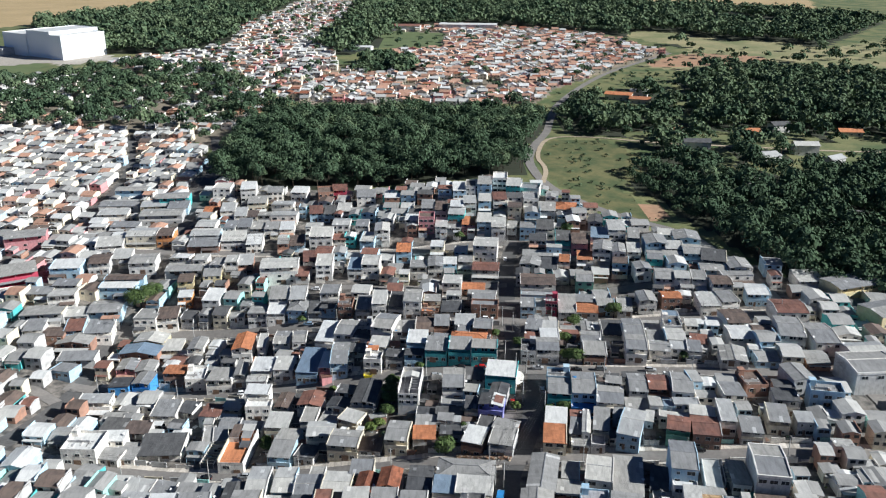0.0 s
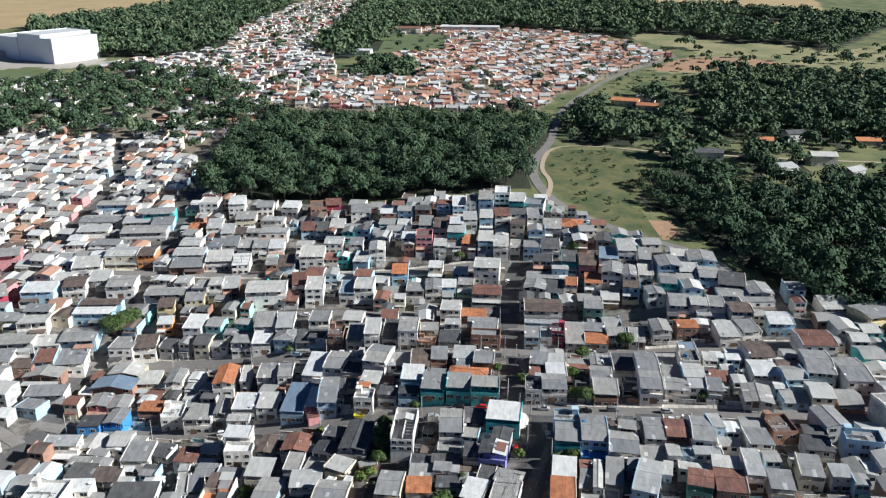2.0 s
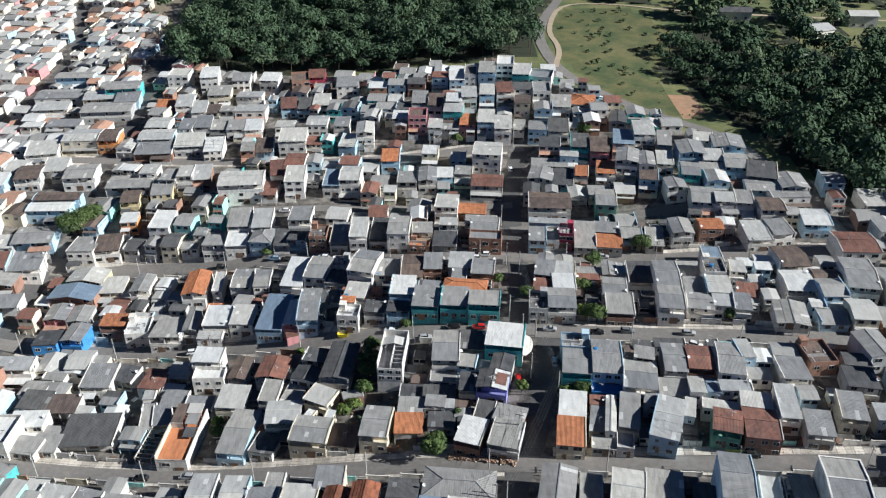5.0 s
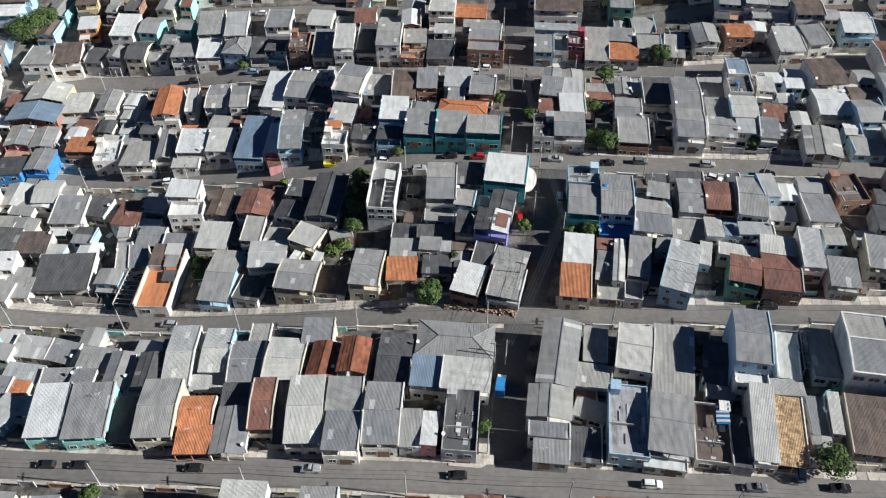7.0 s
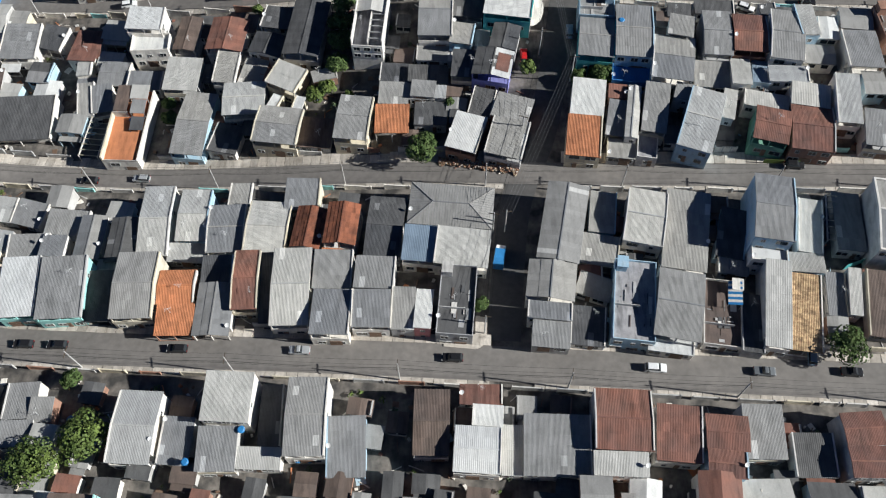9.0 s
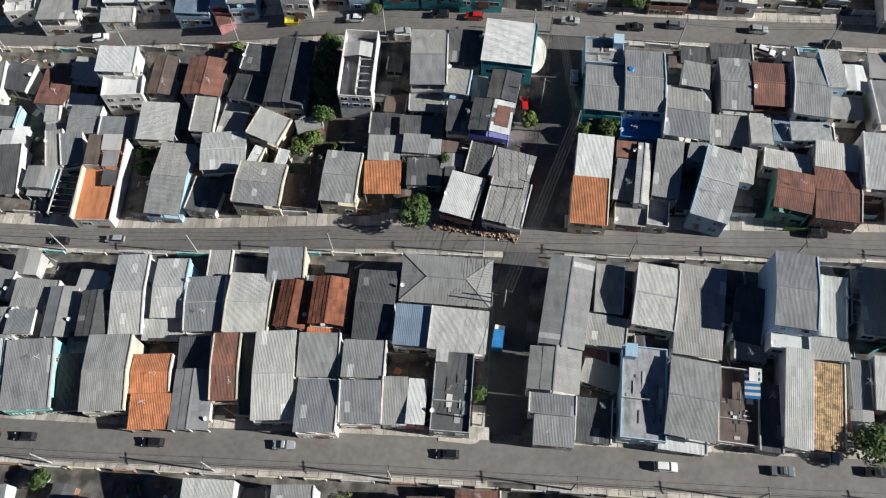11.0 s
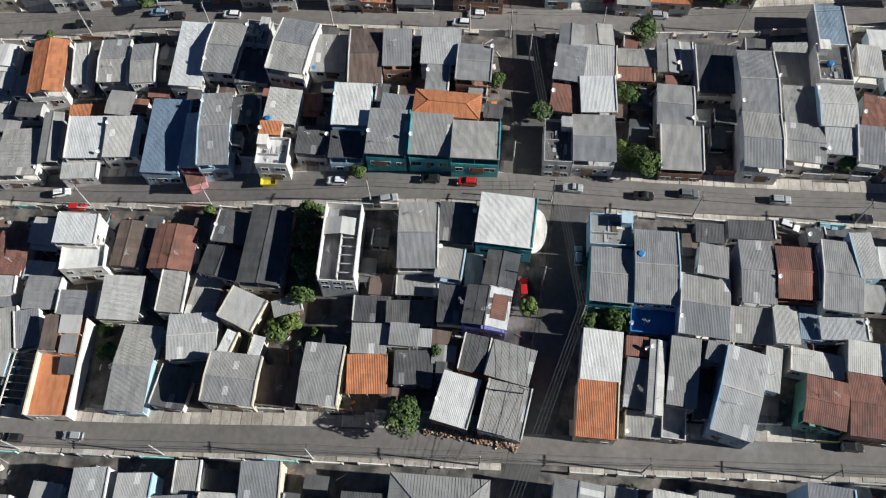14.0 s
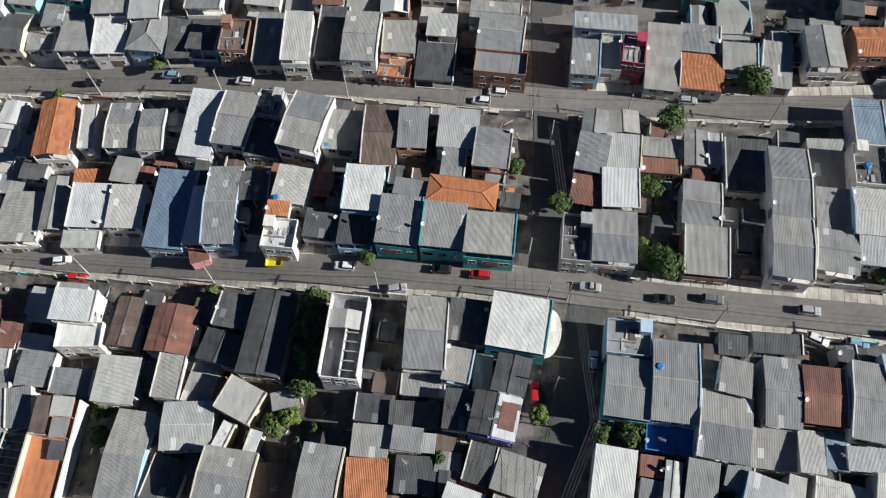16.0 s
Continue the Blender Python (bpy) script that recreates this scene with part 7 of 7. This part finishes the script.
car(31.0, 395.4, 95, "white", "white hatchback car parked at the kerb")
car(-59.5, 364.4, 176, "white", "white hatchback car parked at the kerb")
car(77.5, 451.5, -35, "white", "white hatchback car parked at the kerb")
car(81.6, 448.0, -35, "white", "white hatchback car parked at the kerb")
car(73.6, 455.0, -35, "grey", "dark grey hatchback car parked at the kerb")


# ---- pavements with kerbs along the near streets ----
def pavement(street, side, width, x0, x1, lift=0.2):
    w, s = ROADS[street]
    s = [p for p in s if x0 <= p[0] <= x1]
    piece, rng = Bag(), random.Random(street + str(side))
    reach, step = 1.0, 0.0
    for i in range(0, len(s) - 1):
        x, y, px, py = s[i]
        a, b = s[i], s[i + 1]
        if any(k != street and (np.hypot(np.array([p[0] for p in ROADS[k][1]]) - x, np.array([p[1] for p in ROADS[k][1]]) - y) < ROADS[k][0] / 2 + 3.0).any() for k in ROADS):
            continue
        if rng.random() < 0.5:
            reach, step = rng.uniform(0.75, 1.15), rng.uniform(-0.06, 0.08)
        i0, i1 = side * w / 2, side * (w / 2 + width * reach)
        pts = []
        for q in (a, tuple(m + (n - m) * 0.965 for m, n in zip(a, b))):
            for o in (i0, i1):
                pts.append((q[0] + q[2] * o, q[1] + q[3] * o, land(q[0] + q[2] * o, q[1] + q[3] * o)))
        top = [(p[0], p[1], p[2] + lift + step) for p in pts]
        low = [(p[0], p[1], p[2] - 0.3) for p in pts]
        order = [(0, 2, 3, 1) if side < 0 else (0, 1, 3, 2)]
        piece.add(top + low, [order[0], (0, 4, 6, 2), (1, 3, 7, 5), (0, 1, 5, 4), (2, 6, 7, 3)], 0)
    if piece.v:
        tagged(new("pavement", piece.mesh("pavement", [PAVE])), "worn concrete pavement with a kerb beside the street", "pavement", kind="structure")


for street, n_side, s_side in (("street_a", 2.2, 1.2), ("street_b", 2.8, 1.2), ("street_c", 2.6, 1.6), ("street_d", 2.4, 1.6), ("street_e", 1.6, 1.4)):
    pavement(street, 1, n_side, -200, 150)
    pavement(street, -1, s_side, -200, 150)


# ---- garden walls behind the pavements ----
def garden_wall(x, y, z, turn, length, height, wall):
    v, f = [], []
    box(v, f, -length / 2, -0.08, -0.8, length / 2, 0.08, height)
    box(v, f, -length / 2 - 0.02, -0.12, height, length / 2 + 0.02, 0.12, height + 0.07)
    for k in (-1, 1):
        box(v, f, k * length / 2 - 0.14, -0.15, -0.8, k * length / 2 + 0.14, 0.15, height + 0.2)
    ob = new("garden_wall", mesh_from("garden_wall", v, f, WALL[wall]))
    ob.matrix_basis = pose(x, y, z, 0, 0, turn)
    return tagged(ob, WALL_WORDS[wall] + " garden wall beside the pavement", "wall", "garden walls along the streets")


rng = random.Random(23)
for street, n_side, s_side in (("street_a", 2.2, 1.2), ("street_b", 2.8, 1.2), ("street_c", 2.6, 1.6), ("street_d", 2.4, 1.6)):
    w, s = ROADS[street]
    for side, pav in ((1, n_side), (-1, s_side)):
        run = 0.0
        for k in range(len(s) - 1):
            x, y, px, py = s[k]
            if not -115 < x < 125:
                continue
            run -= math.hypot(s[k + 1][0] - x, s[k + 1][1] - y)
            if run > 0:
                continue
            length = rng.uniform(3.0, 6.5)
            run = length + rng.uniform(0.8, 3.0)
            o = side * (w / 2 + pav + 0.2)
            gx_, gy_ = x + px * o + py * length / 2, y + py * o - px * length / 2
            near_cross = any(k2 != street and (np.hypot(np.array([p[0] for p in ROADS[k2][1]]) - gx_, np.array([p[1] for p in ROADS[k2][1]]) - gy_) < ROADS[k2][0] / 2 + 4.0).any() for k2 in ROADS)
            if near_cross or blocked(gx_, gy_, 1.0, 1.0):
                continue
            garden_wall(gx_, gy_, land(gx_, gy_), math.degrees(math.atan2(-px, py)), length, rng.uniform(1.2, 2.1), rng.choice("wwwnnncckna"))


# ---- pale corner pavement, concrete yard and a heap of bricks ----
def slab(points, lift, m, label):
    n = len(points)
    v = [(x, y, land(x, y) + lift) for x, y in points] + [(x, y, land(x, y) - 0.3) for x, y in points]
    f = [tuple(range(n))] + [(k, n + k, n + (k + 1) % n, (k + 1) % n) for k in range(n)]
    return tagged(new("pavement", mesh_from("slab", v, f, m)), label, "pavement", kind="structure")


corner = [(5.2, 187.0), (11.0, 186.3)] + [(11.0 + 2.6 * math.sin(radians(a)), 188.9 - 2.6 * math.cos(radians(a))) for a in range(15, 91, 15)] + [(14.0, 193.4), (11.6, 193.6), (11.4, 188.4), (5.2, 188.6)]
slab(corner, 0.24, PAVE, "pale concrete pavement rounding the street corner")
slab([(77.0, 202.6), (81.6, 202.0), (82.8, 210.0), (81.8, 219.4), (77.6, 219.8)], 0.16, PAVE, "pale concrete yard behind a gate")

rng = random.Random(19)
heap = Bag()
for _ in range(620):
    u, q = rng.random(), rng.gauss(0, 0.45)
    x, y = 4.2 + 17.5 * u, 232.6 - 4.2 * u + q
    top = 0.85 * max(0.0, 1 - (q / 1.2) ** 2) * (0.5 + 0.5 * math.sin(u * 9) ** 2)
    e, g = rng.uniform(0.08, 0.30), rng.uniform(0.06, 0.2)
    v, f = [], []
    box(v, f, -e, -g, -0.3, e, g, rng.uniform(0.05, 0.15))
    m = pose(x, y, land(x, y) + 0.2 + top * rng.uniform(0.3, 1), rng.uniform(-25, 25), rng.uniform(-25, 25), rng.uniform(0, 180))
    heap.add([tuple(m @ Vector(p)) for p in v], f, rng.choice((0, 0, 1, 1, 2, 3)))
tagged(new("brick_heap", heap.mesh("brick_heap", [WALL["k"], CLAY, PAVE, DIRT_ROAD])), "heap of broken bricks and earth beside the street", "rubble", kind="stuff")


# ---- poles and cables ----
def pole_meshes():
    v, f = [], []
    tube(v, f, (0, 0, -0.5), (0, 0, 9.0), 0.17, 0.11, 8)
    a = mesh_from("pole", v, f, CONCRETE)
    v, f = [], []
    box(v, f, -0.06, -1.1, 8.35, 0.06, 1.1, 8.5)
    return a, mesh_from("crossarm", v, f, BARK)


POLE, ARM = pole_meshes()


def utility_pole(x, y, turn):
    root = new("utility_pole")
    root.matrix_basis = pose(x, y, land(x, y), 0, 0, turn)
    part("pole", POLE, root)
    part("crossarm", ARM, root)
    return tagged(root, "grey concrete utility pole at the kerb", "utility pole", "utility poles along the streets")


def cable(name, pts, sag=0.6, r=0.02, m=CABLE):
    v, f = [], []
    for p, q in zip(pts, pts[1:]):
        last = None
        for k in range(7):
            u = k / 6
            c = tuple(p[i] + (q[i] - p[i]) * u - (sag * 4 * u * (1 - u) if i == 2 else 0) for i in range(3))
            if last:
                tube(v, f, last, c, r, r, 3, False)
            last = c
    return tagged(new(name, mesh_from(name, v, f, m)), "grey overhead cables over the lane" if m is WIRE else "black overhead cables strung between poles", "cables", kind="stuff")


for street, side, gap, first in (("street_a", -1, 15, 4), ("street_b", -1, 14, 3), ("street_c", -1, 14, 6), ("street_d", -1, 14, 2), ("street_e", 1, 14, 5), ("cross_lane", 1, 9, 2), ("cross_street", 1, 13, 1)):
    w, s = ROADS[street]
    spots = [(p[0] + p[2] * side * (w / 2 + 0.6), p[1] + p[3] * side * (w / 2 + 0.6), math.degrees(math.atan2(-p[2], p[3]))) for p in s if -170 < p[0] < 150][first::gap]
    for x, y, a in spots:
        utility_pole(x, y, a)
    for off in (-0.9, 0.0, 0.9):
        cable("cables", [(x - math.sin(radians(a)) * off, y + math.cos(radians(a)) * off, land(x, y) + 8.5) for x, y, a in spots])
    cable("cables", [(x, y, land(x, y) + 6.8) for x, y, a in spots], 0.8, 0.04)


for k in range(4):
    cable("cables", [(17.2 + 0.7 * k, 213.4, 11.2 - 0.3 * k), (33.4 + 0.6 * k, 251.4, 13.3 - 0.3 * k), (27.4 + 0.6 * k, 312.7, 14.2)], 0.5 + 0.35 * k, 0.022, WIRE)
utility_pole(34.6, 251.4, 85)
utility_pole(18.2, 213.4, 85)
utility_pole(28.4, 312.7, 85)


def skip_container(x, y, turn):
    v, f = [], []
    v = [(-1.3, -0.7, 0), (1.3, -0.7, 0), (1.3, 0.7, 0), (-1.3, 0.7, 0), (-1.7, -0.85, 1.2), (1.7, -0.85, 1.2), (1.7, 0.85, 1.2), (-1.7, 0.85, 1.2), (-1.6, -0.75, 1.2), (1.6, -0.75, 1.2), (1.6, 0.75, 1.2), (-1.6, 0.75, 1.2), (-1.2, -0.6, 0.5), (1.2, -0.6, 0.5), (1.2, 0.6, 0.5), (-1.2, 0.6, 0.5)]
    f = [(3, 2, 1, 0)] + [(a, (a + 1) % 4, 4 + (a + 1) % 4, 4 + a) for a in range(4)] + [(4 + a, 4 + (a + 1) % 4, 8 + (a + 1) % 4, 8 + a) for a in range(4)] + [(8 + a, 8 + (a + 1) % 4, 12 + (a + 1) % 4, 12 + a) for a in range(4)] + [(12, 13, 14, 15)]
    ob = new("rubbish_skip", mesh_from("rubbish_skip", v, f, SKIP_PAINT))
    ob.matrix_basis = pose(x, y, land(x, y) + 0.2, 0, 0, turn)
    return tagged(ob, "yellow steel rubbish skip standing at the kerb", "skip")


SKIP_PAINT = material("yellow_skip_paint", (0.60, 0.50, 0.03), (0.5, 0.4, 0.03), rough=0.5)


def box_truck(x, y, turn):
    root = new("truck")
    root.matrix_basis = pose(x, y, land(x, y) + 0.15, 0, 0, turn)
    v, f = [], []
    box(v, f, -2.6, -1.05, 0.7, 1.2, 1.05, 2.9)
    part("cargo_box", mesh_from("cargo_box", v, f, TANK), root, label="bright blue cargo box")
    v, f = [], []
    v = [(1.3, -1, 0.5), (2.8, -1, 0.5), (2.8, 1, 0.5), (1.3, 1, 0.5), (1.3, -0.95, 2.2), (2.3, -0.95, 2.2), (2.3, 0.95, 2.2), (1.3, 0.95, 2.2)]
    f = [(3, 2, 1, 0), (4, 5, 6, 7), (0, 1, 5, 4), (1, 2, 6, 5), (2, 3, 7, 6), (3, 0, 4, 7)]
    part("cab", mesh_from("cab", v, f, CAR["white"]), root, label="white driver's cab")
    for sx in (-1.7, 2.0):
        for sy in (-0.85, 0.85):
            part("wheel", CAR_MESH["tyre"], root, pose(sx, sy, 0.31))
    return tagged(root, "small truck with a blue cargo box in the lane", "truck")


skip_container(-28.6, 286.3, 0)
box_truck(16.8, 206.4, 80)


# ---- aerials on the roofs ----
def aerial_mesh():
    v, f = [], []
    tube(v, f, (0, 0, -0.3), (0, 0, 2.2), 0.03, 0.025, 5)
    tube(v, f, (-0.7, 0, 2.1), (0.7, 0, 2.1), 0.02, 0.02, 4)
    for k in range(6):
        a = -0.6 + 0.24 * k
        tube(v, f, (a, -0.4 + 0.03 * k, 2.1), (a, 0.4 - 0.03 * k, 2.1), 0.015, 0.015, 4)
    return mesh_from("aerial", v, f, DISH)


AERIAL = aerial_mesh()
rng = random.Random(57)
for x, y, w, d, a, z in HOUSES:
    if y < 345 and abs(x) < 100 and rng.random() < 0.22:
        ob = new("aerial", AERIAL)
        ob.matrix_basis = pose(x + rng.uniform(-0.3, 0.3) * w, y + rng.uniform(-0.3, 0.3) * d, z + 0.15, 0, 0, rng.uniform(0, 180))
        tagged(ob, "thin metal television aerial standing on a roof", "aerial", "aerials on the roofs")


# ---- tanks and dishes on the roofs ----
def tank(x, y, z):
    root = new("water_tank")
    root.matrix_basis = pose(x, y, z)
    v, f = [], []
    tube(v, f, (0, 0, 0), (0, 0, 0.75), 0.55, 0.68, 14)
    part("tank_body", mesh_from("tank_body", v, f, TANK), root)
    v, f = [], []
    tube(v, f, (0, 0, 0.75), (0, 0, 0.9), 0.72, 0.5, 14)
    part("lid", mesh_from("lid", v, f, TANK), root)
    return tagged(root, "blue plastic water tank standing on a roof", "water tank")


def dish_parts():
    v, f = [], []
    n = 12
    for r, z in ((0.05, 0), (0.25, 0.04), (0.45, 0.14)):
        v += [(r * math.cos(2 * math.pi * k / n), r * math.sin(2 * math.pi * k / n), z) for k in range(n)]
    for j in range(2):
        f += [(j * n + k, j * n + (k + 1) % n, (j + 1) * n + (k + 1) % n, (j + 1) * n + k) for k in range(n)]
    f.append(tuple(range(n - 1, -1, -1)))
    bowl = mesh_from("bowl", v, f, DISH, None, True)
    v, f = [], []
    tube(v, f, (0, 0, -0.7), (0, 0, 0.0), 0.04, 0.04, 6)
    return bowl, mesh_from("mast", v, f, FRAME)


BOWL, MAST = dish_parts()


def dish(x, y, z):
    root = new("satellite_dish")
    root.matrix_basis = pose(x, y, z + 0.75)
    part("bowl", BOWL, root, pose(0, 0, 0, 35, 0, 20))
    part("mast", MAST, root)
    return tagged(root, "small white satellite dish fixed to a roof edge", "satellite dish", "dishes on the roofs")


rng = random.Random(11)
for x, y, w, d, a, z in HOUSES:
    if y < 345 and rng.random() < 0.3:
        ca, sa = math.cos(radians(a)), math.sin(radians(a))
        u, b = rng.choice((-1, 1)) * (w / 2 - 0.2), (rng.random() - 0.5) * d * 0.9
        dish(x + ca * u - sa * b, y + sa * u + ca * b, z + 0.05)
tank(45.9, 261.6, 13.3)
tank(-69.2, 249.3, land(-69.9, 248.0) + 4.6)
tank(-28.2, 297.8, 7.3)
tank(-30.9, 168.9, 11.4)
tank(-64.2, 172.6, 6.0)
tank(-40.4, 163.4, 10.7)
tank(-21.0, 164.4, 7.6)
tank(-18.8, 164.4, 7.6)
tank(89.0, 302.7, 15.5)
tank(-19.0, 311.0, 7.0)
tank(-68.2, 339.6, 2.0)


# ---- the white warehouse and country houses ----
WALL["m"] = material("white_metal_cladding", (0.80, 0.81, 0.82), (0.76, 0.77, 0.78), scale=0.02, rough=0.5)


def block(name, x, y, w, d, h, turn, wall, roof, label, category, rise=0.8):
    root = new(name)
    root.matrix_basis = pose(x, y, land(x, y), 0, 0, turn)
    v, f = [], []
    box(v, f, -w / 2, -d / 2, -2, w / 2, d / 2, h)
    part("wall", mesh_from("wall", v, f, WALL[wall]), root)
    v, f = [], []
    o = 0.6
    for s in (-1, 1):
        roof_deck(v, f, [(-w / 2 - o, 0, h + rise), (-w / 2 - o, s * (d / 2 + o), h + 0.05), (w / 2 + o, s * (d / 2 + o), h + 0.05), (w / 2 + o, 0, h + rise)], 0.15)
    part("roof", mesh_from("roof", v, f, ROOF[roof]), root)
    for k in range(0 if wall == "m" else max(2, int(w / 5))):
        win = part("window", WINDOW_MESH[0][0], root, pose(-w / 2 + (k + 0.5) * w / max(2, int(w / 5)), -d / 2 - 0.02, 1.0))
        part("pane", WINDOW_MESH[0][1], win)
    return tagged(root, label, category)


def warehouse(x, y, turn):
    """A white hall of three heights side by side, with flat parapeted roofs and seams in the cladding."""
    root = new("warehouse")
    root.matrix_basis = pose(x, y, land(x, y), 0, 0, turn)
    for x0, x1, y0, y1, h in ((-62, -14, -31, 34, 27), (-13.9, 32, -29, 40, 32), (32.1, 56, -31, 31, 29)):
        v, f = [], []
        box(v, f, x0, y0, -3, x1, y1, h - 1)
        part("wall", mesh_from("wall", v, f, WALL["m"]), root)
        v, f = [], []
        for a in ((x0 - 0.2, y0 - 0.2, x1 + 0.2, y0 + 0.4), (x0 - 0.2, y1 - 0.4, x1 + 0.2, y1 + 0.2), (x0 - 0.2, y0 + 0.4, x0 + 0.4, y1 - 0.4), (x1 - 0.4, y0 + 0.4, x1 + 0.2, y1 - 0.4)):
            box(v, f, a[0], a[1], h - 1, a[2], a[3], h)
        part("parapet", mesh_from("parapet", v, f, WALL["m"]), root)
        v, f = [], []
        box(v, f, x0 + 0.4, y0 + 0.4, h - 1, x1 - 0.4, y1 - 0.4, h - 0.5)
        part("roof", mesh_from("roof", v, f, ROOF["w"]), root)
    v, f = [], []
    for k in range(9):
        box(v, f, 56.0, -28 + 7 * k, 0, 56.18, -27.6 + 7 * k, 28)
    part("cladding_seam", mesh_from("cladding_seam", v, f, CONCRETE), root, label="grey seams in the white cladding")
    v, f = [], []
    box(v, f, -75, -47, -3, -42, -31.1, 9)
    part("annex", mesh_from("annex", v, f, WALL["n"]), root, label="low grey annex")
    return tagged(root, "large plain white warehouse of several heights beside a lawn", "warehouse")


warehouse(-490, 1098, -32)
for x, y, w, d, h, t, wl_, rf in ((164, 792, 24, 12, 5, -20, "c", "o"), (180, 774, 18, 11, 4, -20, "c", "o"), (186, 806, 16, 10, 5, -20, "w", "l"), (177, 643, 13, 9, 3.5, 5, "w", "o"), (232, 636, 16, 9, 3.5, 0, "c", "o"), (178, 584, 18, 9, 5, -5, "w", "d"),
                            (262, 654, 14, 11, 6, 10, "w", "d"), (312, 642, 17, 10, 3.5, -5, "c", "o"), (218, 557, 13, 14, 4, 20, "w", "l"), (251, 576, 16, 11, 7, -5, "w", "l"), (261, 552, 13, 9, 4, 30, "n", "l"), (192, 506, 13, 8, 3.5, 15, "n", "g"), (224, 441, 12, 6, 3.5, -15, "n", "g")):
    block("country_house", x, y, w, d, h, t, wl_, rf, WALL_WORDS[wl_] + " country house with a " + ROOF_WORDS[rf] + " among trees", "house", 2.0)
block("low_building", -112, 1128, 40, 16, 6, -8, "w", "w", "long white low building beside far woods", "building", 1.5)
block("school", -57, 1366, 44, 18, 8, -5, "w", "r", "long white building with a red roof", "building", 2.5)
block("school", 40, 1380, 90, 22, 9, -5, "w", "w", "long pale low building among houses", "building", 1.5)


# ---- loose clutter and weeds in the yards ----
rng = random.Random(77)
litter, weeds = Bag(), Bag()
tufts = [crown_quads(rng, 45, 0.8, 1.3, 0.34, 5) for _ in range(5)]
for _ in range(5200):
    x, y = rng.uniform(-118, 122), rng.uniform(152, 350)
    if on_road(x, y, 3.2) or blocked(x, y, 1.3, 1.3) or any(abs(x - p) < 2.4 and abs(y - q) < 2.3 for p, q in taken):
        continue
    z = land(x, y)
    pick = rng.random()
    if pick < 0.12:
        v, q = rng.choice(tufts)
        k = rng.uniform(0.5, 1.3)
        weeds.add(v * k + np.array((x, y, z - 0.1)), q, 0 if rng.random() < 0.5 else 1)
        continue
    w, d, h = (rng.uniform(1.2, 3.2), rng.uniform(0.1, 0.22), rng.uniform(0.06, 0.2)) if pick < 0.45 else (rng.uniform(0.25, 0.9), rng.uniform(0.25, 0.8), rng.uniform(0.15, 0.7)) if pick < 0.85 else (rng.uniform(1.0, 2.0), rng.uniform(0.8, 1.6), rng.uniform(0.05, 0.12))
    v, f = [], []
    box(v, f, -w / 2, -d / 2, -0.3, w / 2, d / 2, h)
    turn = rng.uniform(0, 3.14)
    c, s = math.cos(turn), math.sin(turn)
    litter.add([(x + c * p - s * q, y + s * p + c * q, z + e) for p, q, e in v], f, rng.choice((0, 0, 0, 1, 1, 2, 2, 2, 3, 4, 5)))
tagged(new("yard_clutter", litter.mesh("yard_clutter", [WALL["w"], WALL["n"], DOOR, WALL["b"], ROOF["r"], ROOF["o"]])), "planks, crates and building rubble lying in back yards", "clutter", kind="stuff")
tagged(new("yard_weeds", weeds.mesh("yard_weeds", [LEAF_BRIGHT, LEAF_MID])), "small bright green weeds and shrubs in back yards", "plants", kind="stuff")
